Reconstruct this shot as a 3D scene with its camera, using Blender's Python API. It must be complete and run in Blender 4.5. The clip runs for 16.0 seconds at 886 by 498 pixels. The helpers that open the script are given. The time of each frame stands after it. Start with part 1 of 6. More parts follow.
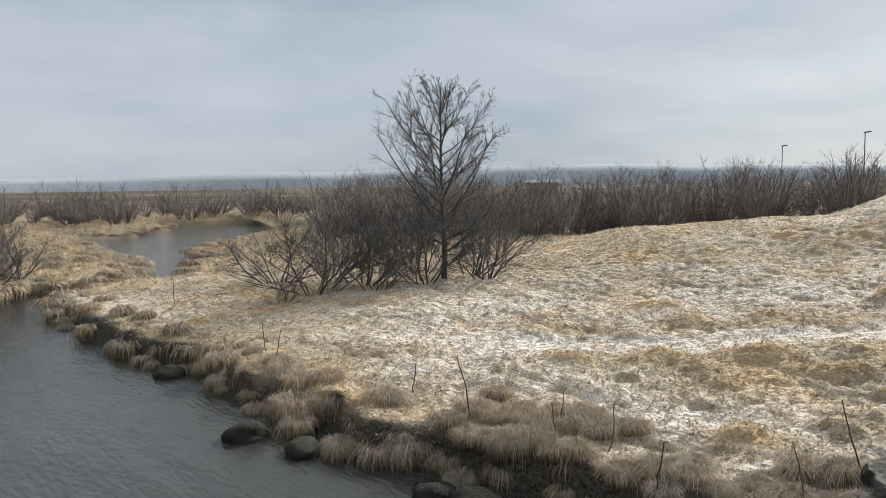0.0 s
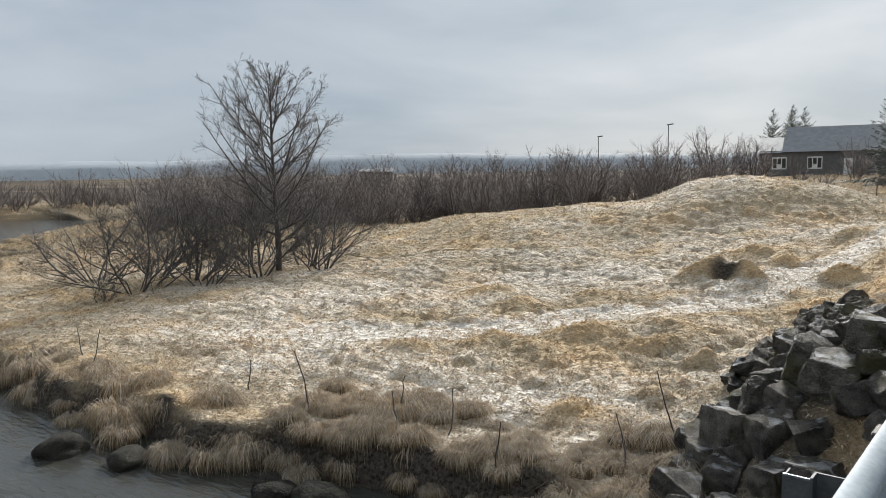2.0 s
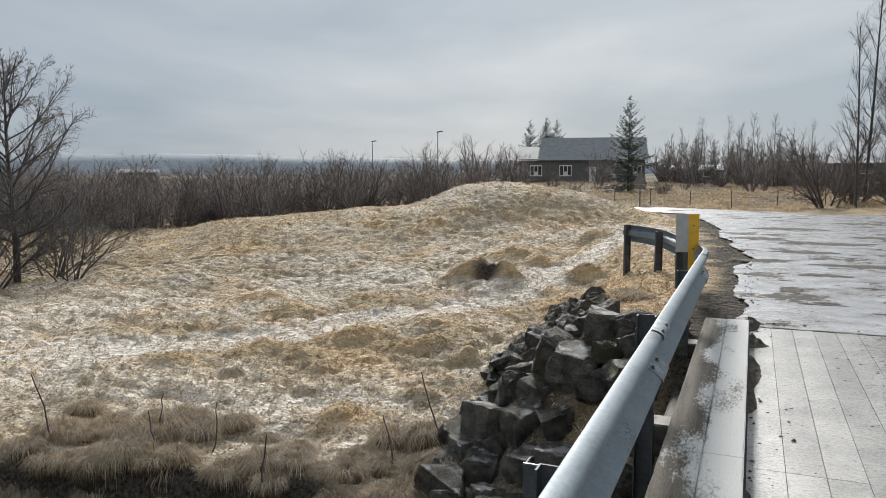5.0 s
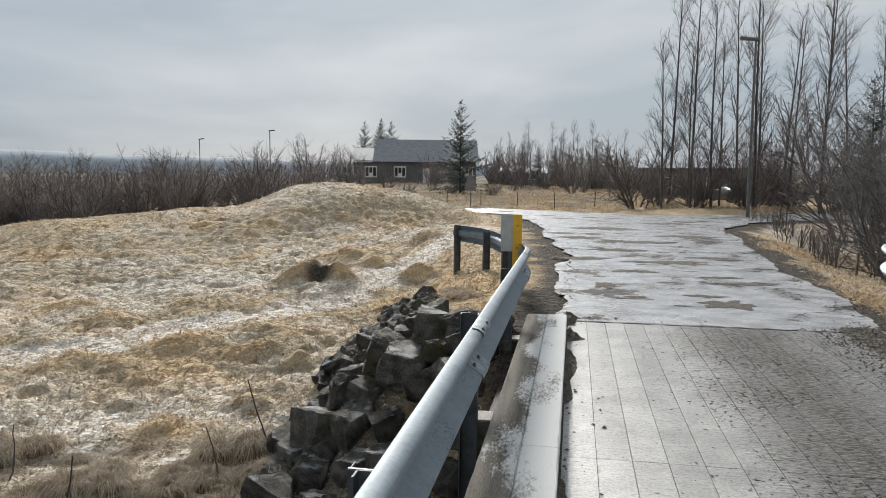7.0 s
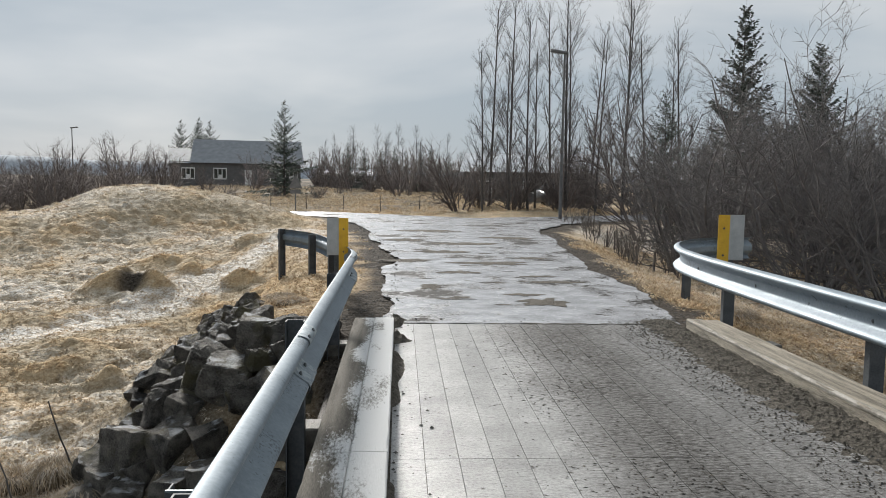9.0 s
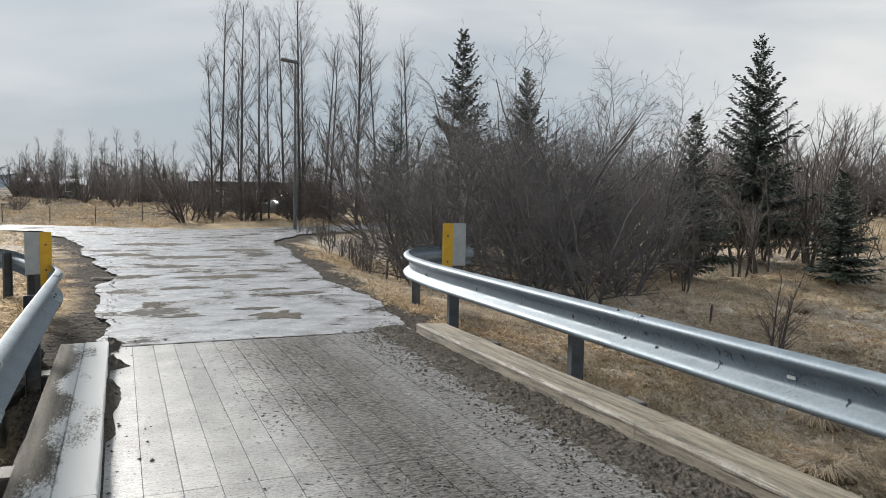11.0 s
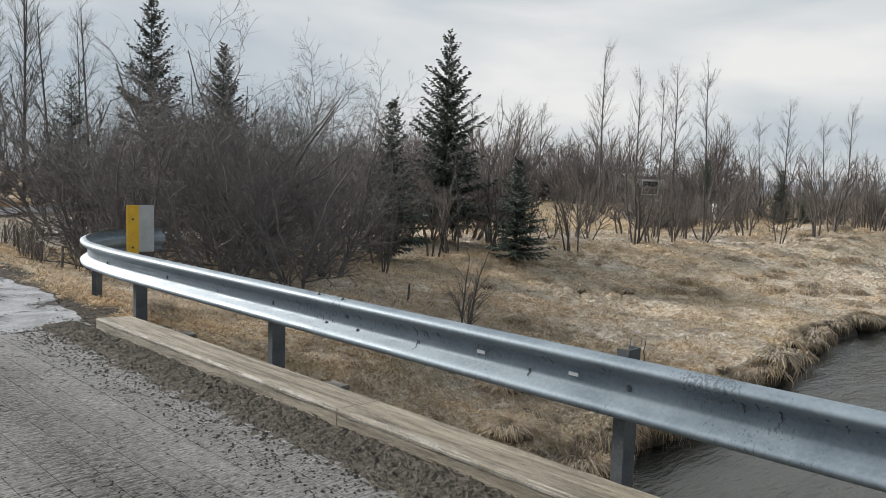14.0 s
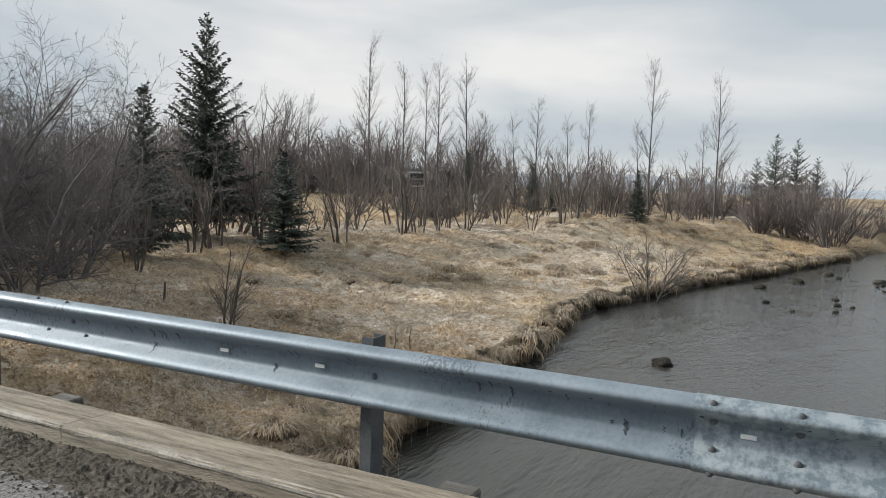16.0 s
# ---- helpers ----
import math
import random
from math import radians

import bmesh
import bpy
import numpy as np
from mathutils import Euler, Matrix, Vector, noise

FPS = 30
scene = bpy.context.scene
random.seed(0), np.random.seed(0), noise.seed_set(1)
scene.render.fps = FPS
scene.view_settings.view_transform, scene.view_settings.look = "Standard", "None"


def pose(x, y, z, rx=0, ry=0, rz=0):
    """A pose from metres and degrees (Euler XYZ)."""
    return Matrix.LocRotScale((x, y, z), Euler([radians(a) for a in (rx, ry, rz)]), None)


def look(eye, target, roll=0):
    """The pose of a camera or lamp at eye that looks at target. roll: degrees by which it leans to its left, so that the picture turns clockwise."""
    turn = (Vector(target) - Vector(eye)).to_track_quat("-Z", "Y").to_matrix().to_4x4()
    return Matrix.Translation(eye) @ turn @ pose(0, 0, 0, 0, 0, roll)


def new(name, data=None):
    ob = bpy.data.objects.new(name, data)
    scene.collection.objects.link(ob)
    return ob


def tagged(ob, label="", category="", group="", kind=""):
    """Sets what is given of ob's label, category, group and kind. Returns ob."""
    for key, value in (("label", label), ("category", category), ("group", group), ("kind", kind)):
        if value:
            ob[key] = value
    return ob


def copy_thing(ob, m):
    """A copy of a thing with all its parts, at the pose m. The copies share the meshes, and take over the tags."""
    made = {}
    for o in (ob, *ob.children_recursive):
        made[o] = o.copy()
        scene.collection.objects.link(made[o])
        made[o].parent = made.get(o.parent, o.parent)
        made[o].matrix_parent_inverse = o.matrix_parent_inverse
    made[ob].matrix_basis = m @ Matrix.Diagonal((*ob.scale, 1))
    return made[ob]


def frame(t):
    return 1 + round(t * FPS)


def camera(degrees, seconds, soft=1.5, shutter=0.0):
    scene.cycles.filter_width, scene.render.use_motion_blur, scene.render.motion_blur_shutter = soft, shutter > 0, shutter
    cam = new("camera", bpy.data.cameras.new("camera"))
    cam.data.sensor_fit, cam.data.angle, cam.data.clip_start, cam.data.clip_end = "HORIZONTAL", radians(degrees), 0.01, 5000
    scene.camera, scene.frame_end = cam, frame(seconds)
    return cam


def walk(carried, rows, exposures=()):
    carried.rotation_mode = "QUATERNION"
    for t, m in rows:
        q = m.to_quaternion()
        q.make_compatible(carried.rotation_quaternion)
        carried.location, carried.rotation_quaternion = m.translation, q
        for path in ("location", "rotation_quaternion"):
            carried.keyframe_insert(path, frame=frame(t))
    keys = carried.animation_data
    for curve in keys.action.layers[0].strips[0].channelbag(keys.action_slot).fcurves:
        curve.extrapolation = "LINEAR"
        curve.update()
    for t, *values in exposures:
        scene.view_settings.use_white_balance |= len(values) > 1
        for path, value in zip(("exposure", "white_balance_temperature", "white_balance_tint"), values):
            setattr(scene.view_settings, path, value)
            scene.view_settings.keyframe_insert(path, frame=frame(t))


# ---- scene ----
cam = camera(61.70, 16.0, 0.6)
# seconds, eye, heading (left positive), pitch, roll
PATH = [
    (0, -0.091, -0.207, 1.576, 52.52, -4.91, -0.79),
    (0.5, -0.103, -0.191, 1.583, 49.54, -5.05, -0.88),
    (1, -0.118, -0.185, 1.579, 46.09, -5.23, -1.02),
    (1.5, -0.158, -0.182, 1.572, 42.38, -5.61, -0.92),
    (2, -0.160, -0.153, 1.572, 39.85, -5.94, -1.01),
    (2.5, -0.088, -0.095, 1.584, 37.91, -6.09, -0.72),
    (3, -0.073, -0.069, 1.585, 35.39, -5.91, -0.48),
    (3.5, -0.108, -0.068, 1.600, 30.59, -5.52, -0.07),
    (4, -0.112, -0.069, 1.607, 27.07, -5.65, -0.10),
    (6.5, 0.014, -0.024, 1.590, 14.38, -5.73, 0.36),
    (7, -0.012, 0.016, 1.596, 10.02, -5.74, 0.49),
    (7.5, -0.027, 0.037, 1.602, 6.94, -5.76, 0.39),
    (8, -0.029, 0.041, 1.601, 3.34, -5.70, 0.44),
    (10.5, 0.048, 0.057, 1.610, -16.95, -4.17, 1.16),
    (11, 0.059, 0.108, 1.605, -23.52, -4.26, 1.04),
    (11.5, 0.087, 0.096, 1.607, -28.19, -4.37, 1.17),
    (12, 0.147, 0.083, 1.604, -31.33, -4.45, 1.31),
    (12.5, 0.174, 0.064, 1.597, -33.82, -4.60, 1.67),
    (13, 0.170, 0.119, 1.597, -37.79, -4.44, 2.33),
    (13.5, 0.175, 0.200, 1.598, -41.31, -4.54, 2.11),
    (14, 0.205, 0.263, 1.593, -46.19, -4.99, 2.00),
    (14.5, 0.244, 0.231, 1.587, -50.38, -5.56, 1.54),
    (15, 0.265, 0.142, 1.593, -54.53, -5.51, 1.65),
    (15.5, 0.287, 0.105, 1.595, -58.15, -5.46, 1.97),
    (16, 0.369, 0.184, 1.577, -63.60, -5.00, 1.81),
]


def gaze(x, y, z, yaw, pitch, roll):
    return pose(x, y, z, 90, 0, yaw) @ pose(0, 0, 0, pitch) @ pose(0, 0, 0, 0, 0, roll)


walk(cam, [(r[0], gaze(*r[1:])) for r in PATH], [(0, 0.08), (2.5, 0.0), (4, -0.12), (8, -0.1), (11, -0.05), (16, 0.0)])

# ---- world, sun ----
SUN_AZ, SUN_EL = radians(17), radians(28)          # left of the bridge's line, above the horizon
SUN_DIR = Vector((-math.sin(SUN_AZ) * math.cos(SUN_EL), math.cos(SUN_AZ) * math.cos(SUN_EL), math.sin(SUN_EL)))
WATER = -2.0


def links(tree, *pairs):
    for a, b in pairs:
        tree.links.new(a, b)


def make_world():
    w = bpy.data.worlds.new("overcast")
    scene.world = w
    w.use_nodes = True
    t = w.node_tree
    t.nodes.clear()
    N = t.nodes.new
    out, bg = N("ShaderNodeOutputWorld"), N("ShaderNodeBackground")
    sky = N("ShaderNodeTexSky")
    sky.sky_type, sky.sun_disc = "NISHITA", False
    sky.sun_elevation, sky.sun_rotation = SUN_EL, -SUN_AZ
    dim = N("ShaderNodeVectorMath")
    dim.operation = "SCALE"
    dim.inputs[3].default_value = 0.06
    co, mp, no, rp = N("ShaderNodeTexCoord"), N("ShaderNodeMapping"), N("ShaderNodeTexNoise"), N("ShaderNodeValToRGB")
    mp.inputs["Scale"].default_value = (1.0, 1.0, 3.6)
    mp.inputs["Location"].default_value = (3.1, 0.4, 0.0)
    no.inputs["Scale"].default_value, no.inputs["Detail"].default_value, no.inputs["Roughness"].default_value = 1.5, 5, 0.48
    no.inputs["Distortion"].default_value = 0.35
    e = rp.color_ramp.elements
    e[0].position, e[0].color = 0.39, (0.40, 0.46, 0.52, 1)
    e[1].position, e[1].color = 0.62, (0.69, 0.70, 0.715, 1)
    dot, pw, gain, add = N("ShaderNodeVectorMath"), N("ShaderNodeMath"), N("ShaderNodeVectorMath"), N("ShaderNodeVectorMath")
    dot.operation, pw.operation, gain.operation, add.operation = "DOT_PRODUCT", "POWER", "SCALE", "ADD"
    dot.inputs[1].default_value = SUN_DIR
    pw.inputs[1].default_value = 14
    pw.use_clamp = True
    gain.inputs[0].default_value = (0.22, 0.22, 0.21)
    sx, side, scl, tint = N("ShaderNodeSeparateXYZ"), N("ShaderNodeMapRange"), N("ShaderNodeVectorMath"), N("ShaderNodeMix")
    side.inputs["From Min"].default_value, side.inputs["From Max"].default_value = -0.9, 0.9
    tint.data_type = "RGBA"
    tint.inputs["A"].default_value, tint.inputs["B"].default_value = (0.76, 0.835, 0.915, 1), (1.34, 1.31, 1.26, 1)
    scl.operation = "MULTIPLY"
    links(t, (co.outputs["Generated"], sx.inputs[0]), (sx.outputs[0], side.inputs[0]), (side.outputs[0], tint.inputs["Factor"]), (rp.outputs[0], scl.inputs[0]), (tint.outputs["Result"], scl.inputs[1]))
    mix = N("ShaderNodeMix")
    mix.data_type = "RGBA"
    mix.inputs["Factor"].default_value = 0.9
    links(t, (co.outputs["Generated"], mp.inputs["Vector"]), (mp.outputs[0], no.inputs["Vector"]), (no.outputs["Fac"], rp.inputs[0]),
          (co.outputs["Generated"], dot.inputs[0]), (dot.outputs["Value"], pw.inputs[0]), (pw.outputs[0], gain.inputs[3]),
          (scl.outputs[0], add.inputs[0]), (gain.outputs[0], add.inputs[1]), (sky.outputs[0], dim.inputs[0]),
          (dim.outputs[0], mix.inputs["A"]), (add.outputs[0], mix.inputs["B"]), (mix.outputs["Result"], bg.inputs[0]), (bg.outputs[0], out.inputs[0]))


make_world()
sun = new("sun", bpy.data.lights.new("sun", "SUN"))
sun.data.energy, sun.data.angle, sun.data.color = 6.2, radians(14), (1.0, 0.965, 0.91)
sun.matrix_world = look(SUN_DIR * 50, (0, 0, 0))


# ---- numbers: noise, plan ----
def lattice(i, j, k):
    n = (i * 374761393 + j * 668265263 + k * 974711) & 0x7FFFFFFF
    n = ((n ^ (n >> 13)) * 1274126177) & 0x7FFFFFFF
    return ((n ^ (n >> 16)) & 0xFFFF) / 65535.0


def vnoise(x, y, size, k=0):
    """Smooth noise from 0 to 1 over the plan, with lumps of the given size."""
    u, v = np.asarray(x, float) / size + 1000.3, np.asarray(y, float) / size + 1000.7
    i, j = np.floor(u).astype(np.int64), np.floor(v).astype(np.int64)
    a, b = u - i, v - j
    a, b = a * a * (3 - 2 * a), b * b * (3 - 2 * b)
    return (lattice(i, j, k) * (1 - a) + lattice(i + 1, j, k) * a) * (1 - b) + (lattice(i, j + 1, k) * (1 - a) + lattice(i + 1, j + 1, k) * a) * b


def smooth(a, b, x):
    t = np.clip((x - a) / (b - a), 0, 1)
    return t * t * (3 - 2 * t)


def outside(x, y, poly):
    """Distance to a closed outline, negative within it."""
    x, y = np.asarray(x, float), np.asarray(y, float)
    best, inside = np.full(x.shape, 1e9), np.zeros(x.shape, bool)
    for (ax, ay), (bx, by) in zip(poly, poly[1:] + poly[:1]):
        ex, ey = bx - ax, by - ay
        t = np.clip(((x - ax) * ex + (y - ay) * ey) / (ex * ex + ey * ey), 0, 1)
        best = np.minimum(best, (x - ax - t * ex) ** 2 + (y - ay - t * ey) ** 2)
        if ay != by:
            inside ^= ((ay > y) != (by > y)) & (x < ax + (y - ay) * ex / ey)
    return np.where(inside, -1, 1) * np.sqrt(best)


RIVER = [(60, -5), (49, -1.9), (37, 1.5), (30, 3.7), (22, 5.8), (20, 6.0), (15, 5.3), (13.5, 5.4), (9.3, 5.1), (4, 5.2), (0, 5.5),
         (-5.7, 5.8), (-6.4, 5.4), (-7.5, 5.1), (-8.4, 4.5), (-9.5, 4.7), (-12, 4.5), (-14.2, 4.4), (-16.5, 3.9), (-19.8, 3.8), (-24.2, 3.7),
         (-26, 4.9), (-27.7, 7.3), (-27.6, 9), (-32.2, 10.8), (-33, 12.4), (-38.3, 12.6), (-43.5, 15.9), (-50, 24), (-52, 40), (-60, 40), (-65, 30),
         (-69.5, 26), (-67.5, 20.7), (-59, 14.8), (-60.5, 10.5), (-47.5, 9.5), (-34, 9), (-29.8, 7.9), (-28.3, 5.6), (-29, 3.5), (-26.4, 2.6), (-27, -8), (60, -16)]
ROAD = [(-0.3, 8.2), (-0.15, 11), (-0.2, 16.3), (-1.1, 23.4), (-2.6, 30.4), (-5, 31.8), (-6.5, 33.2), (-6.2, 35.2), (-4, 35.6),
        (0, 33.2), (2.8, 31.2), (8, 33.6), (14, 38), (17, 36), (11, 31.5), (6, 27.5), (4.6, 24), (3.8, 16), (3.5, 12), (3.2, 8.2)]
LEVELS = [(-6, 7.5, -1.5), (-10, 6, -1.55), (-16, 5.5, -1.55), (-22, 6, -1.55), (-9, 10, -1.6), (-4.8, 9, -1.6), (-5.6, 13.5, -1.35), (-9, 13.5, -1.5),
          (-6.5, 18, -1.1), (-5.8, 20, -0.6), (-9.7, 28.4, 1.15), (-17, 24.5, -0.3), (-14, 26.3, 0.1), (-22, 20, -1.15), (-19, 14.5, -1.55),
          (-13, 36, -0.9), (-26, 32, -1.4), (-55, 2, -1.45), (-70, 60, -1.2), (-24, 97, 0.33), (-9, 50, -0.2), (-3, 22, -0.1), (5.5, 9, -0.35), (8, 12, -0.6), (10, 7, -1.5),
          (17, 18.8, -0.6), (19, 8, -1.5), (26, 5, -1.35), (28, 17, -0.5), (40, 8, 0.1), (49, 35, 0.6), (85, 2, 0.5), (50, 4, -0.35), (60, 0, -0.3), (10, 38, 0.1)]


def hummocks(x, y, size, k):
    """Close-set domes with creases between them: height from 0 to 1, and a number of its own for each dome."""
    u, v = np.asarray(x, float) / size + 500.3, np.asarray(y, float) / size + 500.7
    i, j = np.floor(u).astype(np.int64), np.floor(v).astype(np.int64)
    best, own = np.full(u.shape, 9.0), np.zeros(u.shape)
    for a in (-1, 0, 1):
        for b in (-1, 0, 1):
            px, py = i + a + 0.1 + 0.8 * lattice(i + a, j + b, k), j + b + 0.1 + 0.8 * lattice(i + a, j + b, k + 7)
            d = (u - px) ** 2 + (v - py) ** 2
            own = np.where(d < best, lattice(i + a, j + b, k + 13), own)
            best = np.minimum(best, d)
    return np.sqrt(np.clip(1 - best / 0.72, 0, 1)), own


TRACK = [(-20, 7.6), (-12.9, 7.9), (-11.6, 9.0), (-8.9, 10.95), (-7.3, 12.9), (-6.1, 14.3), (-4.9, 15.9), (-4.4, 18.3), (-3.7, 20.1), (-1.8, 23)]


def from_path(x, y, dx=0.0, dy=0.0):
    """Distance to the trodden path over the meadow."""
    best = np.full(np.shape(x), 1e9)
    for (ax, ay), (bx, by) in zip(TRACK, TRACK[1:]):
        ax, bx, ay, by = ax + dx, bx + dx, ay + dy, by + dy
        ex, ey = bx - ax, by - ay
        t = np.clip(((x - ax) * ex + (y - ay) * ey) / (ex * ex + ey * ey), 0, 1)
        best = np.minimum(best, np.hypot(x - ax - t * ex, y - ay - t * ey))
    return best


# low matted mounds in the meadow: place, radius, height
MOUNDS = [(-6.55, 16.9, 0.5, 0.36), (-5.45, 16.8, 0.3, 0.34), (-6.5, 11.35, 0.55, 0.26), (-7.8, 10.55, 0.5, 0.2), (-6.9, 10.3, 0.4, 0.16), (-4.65, 7.9, 0.55, 0.26), (-4.15, 10.7, 0.3, 0.2), (-4.2, 8.9, 0.3, 0.14), (-3.75, 17.5, 0.42, 0.34),
          (-6.0, 19.7, 0.6, 0.2), (-5.2, 18.9, 0.35, 0.2), (-9.1, 13.2, 0.6, 0.2), (-10.6, 14.2, 0.7, 0.22), (-8.1, 14.6, 0.6, 0.18), (-5.4, 12.3, 0.4, 0.16), (-5.0, 11.4, 0.35, 0.14), (-8.8, 9.3, 0.4, 0.15), (-3.0, 15.4, 0.4, 0.2), (-1.9, 12.0, 0.35, 0.2), (-4.3, 21.5, 0.5, 0.2)]


def mound(x, y):
    z = 0.0 * np.asarray(x, float)
    for a, b, r, h in MOUNDS:
        z = z + h * np.exp(-(((x - a) / r) ** 2 + ((y - b) / (0.7 * r)) ** 2))
    return z


def lumps(x, y):
    """Matted tufts of three sizes, each from 0 to 1, and the number of each large one."""
    wx, wy = x + 0.25 * vnoise(x, y, 0.5, 6), y * 1.15 + 0.25 * vnoise(x, y, 0.5, 7)
    h1, own = hummocks(wx, wy, 0.52, 101)
    h2, _ = hummocks(x + 0.16 * vnoise(x, y, 0.3, 8), y * 1.25 + 0.16 * vnoise(x, y, 0.3, 9), 0.29, 102)
    h3, _ = hummocks(x + 0.1 * vnoise(x, y, 0.2, 10), y * 1.3, 0.16, 103)
    return h1, h2, h3, own


def ground_level(x, y, rough=True):
    x, y = np.asarray(x, float), np.asarray(y, float)
    num, den = 0.0, 0.0
    for a, b, z in LEVELS:
        w = 1.0 / ((x - a) ** 2 + (y - b) ** 2 + 2.0) ** 1.7
        num, den = num + w * z, den + w
    z = num / den
    d_road, d_river = outside(x, y, ROAD), outside(x, y, RIVER)
    green = smooth(0.1, 1.5, d_road)
    if rough:
        far = 1 / (1 + (np.hypot(x, y - 8) / 45) ** 2)
        h1, h2, h3, own = lumps(x, y)
        flat = 1 - 0.75 * smooth(0.95, 0.45, from_path(x, y, 0.3, -0.15))
        z = z + green * far * (0.22 * (vnoise(x, y, 2.3, 1) - 0.5) + flat * (0.10 * (vnoise(x, y, 0.9, 2) - 0.5) + (0.12 + 0.16 * own ** 3) * (h1 - 0.6) + (0.07 + 0.12 * vnoise(x, y, 1.3, 11)) * (h2 - 0.6) + 0.075 * (h3 - 0.6)))
        z = z + mound(x, y)
        # a torn hummock with a hollow in its side
        z = z + 0.3 * np.exp(-(((x + 6.0) / 0.6) ** 4 + ((y - 17.2) / 0.4) ** 2)) - 0.15 * np.exp(-(((x + 5.95) / 0.3) ** 2 + ((y - 16.6) / 0.22) ** 2))
    # the rough embankment that carries the rail and the road's edge
    side = -0.12 - x + 0.035 * np.maximum(0, y - 16) ** 1.3
    bank = smooth(3.8, 1.3, side + (0.5 * (vnoise(x, y, 0.9, 14) - 0.5) if rough else 0)) * smooth(5.6, 6.8, y) * smooth(24, 16, y) * (x < 1)
    z = z + (np.maximum(z, -0.16 + (0.5 * (z + 1.2) if rough else 0)) - z) * bank
    # the bank of the river, undercut tussocks
    edge = d_river + (0.5 * (vnoise(x, y, 1.1, 4) - 0.5) if rough else 0)
    lip = WATER + 0.42 + (0.2 * (vnoise(x, y, 0.8, 5) - 0.4) if rough else 0)
    slope = 3.0 + 6.0 * smooth(12, 24, x)
    z = lip + (z - lip) * np.maximum(0, smooth(0.3, 1.0, (edge - 0.3) / slope * 0.7 + 0.3))
    z = np.where(edge < 0.45, WATER - 0.25 + (z - WATER + 0.25) * smooth(-0.15, 0.4, edge), z)
    z = np.where(edge < 0, np.minimum(z, WATER - 0.06 - 0.5 * smooth(0, 2.0, -edge)), z)
    # the road on its low bank
    z = z + (-0.04 - z) * (1 - smooth(0.0, 2.4, d_road - 0.25)) * smooth(-0.5, 1.5, edge)
    return z


def level(x, y):
    return float(ground_level(np.array([x]), np.array([y]))[0])


# ---- meshes ----
def mesh_np(name, verts, faces, material, smooth_shade=False):
    verts, faces = np.asarray(verts, np.float32), np.asarray(faces, np.int32)
    me = bpy.data.meshes.new(name)
    k = faces.shape[1]
    me.vertices.add(len(verts))
    me.vertices.foreach_set("co", verts.ravel())
    me.loops.add(faces.size)
    me.loops.foreach_set("vertex_index", faces.ravel())
    me.polygons.add(len(faces))
    me.polygons.foreach_set("loop_start", np.arange(0, faces.size, k, dtype=np.int32))
    me.polygons.foreach_set("use_smooth", np.full(len(faces), smooth_shade))
    me.update(calc_edges=True)
    me.materials.append(material)
    return me


def mesh_bm(name, bm, material, smooth_shade=False):
    me = bpy.data.meshes.new(name)
    bmesh.ops.recalc_face_normals(bm, faces=bm.faces)
    for f in bm.faces:
        f.smooth = smooth_shade
    bm.to_mesh(me)
    bm.free()
    me.materials.append(material)
    return me


def thing(name, label, category, place=(0, 0, 0), turn=0, group="", kind=""):
    ob = new(name)
    ob.empty_display_size = 0.2
    ob.matrix_basis = pose(*place, 0, 0, turn)
    return tagged(ob, label, category, group, kind)


def part(name, me, parent, label="", m=None):
    ob = new(name, me)
    ob.parent = parent
    if m is not None:
        ob.matrix_basis = m
    return tagged(ob, label)


def add_box(bm, x0, x1, y0, y1, z0, z1, bevel=0.0):
    b = bmesh.new()
    bmesh.ops.create_cube(b, size=1)
    bmesh.ops.transform(b, matrix=Matrix.Translation(((x0 + x1) / 2, (y0 + y1) / 2, (z0 + z1) / 2)) @ Matrix.Diagonal((x1 - x0, y1 - y0, z1 - z0, 1)), verts=b.verts)
    if bevel:
        bmesh.ops.bevel(b, geom=b.edges[:], offset=bevel, segments=1, affect="EDGES")
    me = bpy.data.meshes.new("tmp")
    b.to_mesh(me)
    b.free()
    bm.from_mesh(me)
    bpy.data.meshes.remove(me)
    return bm


def box(x0, x1, y0, y1, z0, z1, bevel=0.0):
    return add_box(bmesh.new(), x0, x1, y0, y1, z0, z1, bevel)


def tubes(p0, p1, r0, r1, sides=3):
    """Verts and quads of tapered twigs, one for each row."""
    p0, p1 = np.asarray(p0, float), np.asarray(p1, float)
    d = p1 - p0
    d /= np.maximum(np.linalg.norm(d, axis=1, keepdims=True), 1e-9)
    ref = np.where(np.abs(d[:, 2:3]) > 0.9, np.array([[1.0, 0, 0]]), np.array([[0, 0, 1.0]]))
    u = np.cross(d, ref)
    u /= np.linalg.norm(u, axis=1, keepdims=True)
    v = np.cross(d, u)
    n = len(p0)
    out = np.empty((n, 2 * sides, 3))
    for k in range(sides):
        a = 2 * math.pi * k / sides
        ring = math.cos(a) * u + math.sin(a) * v
        out[:, k] = p0 + ring * np.asarray(r0)[:, None]
        out[:, sides + k] = p1 + ring * np.asarray(r1)[:, None]
    f = np.array([[k, (k + 1) % sides, sides + (k + 1) % sides, sides + k] for k in range(sides)])
    return out.reshape(-1, 3), (f[None] + (np.arange(n) * 2 * sides)[:, None, None]).reshape(-1, 4)


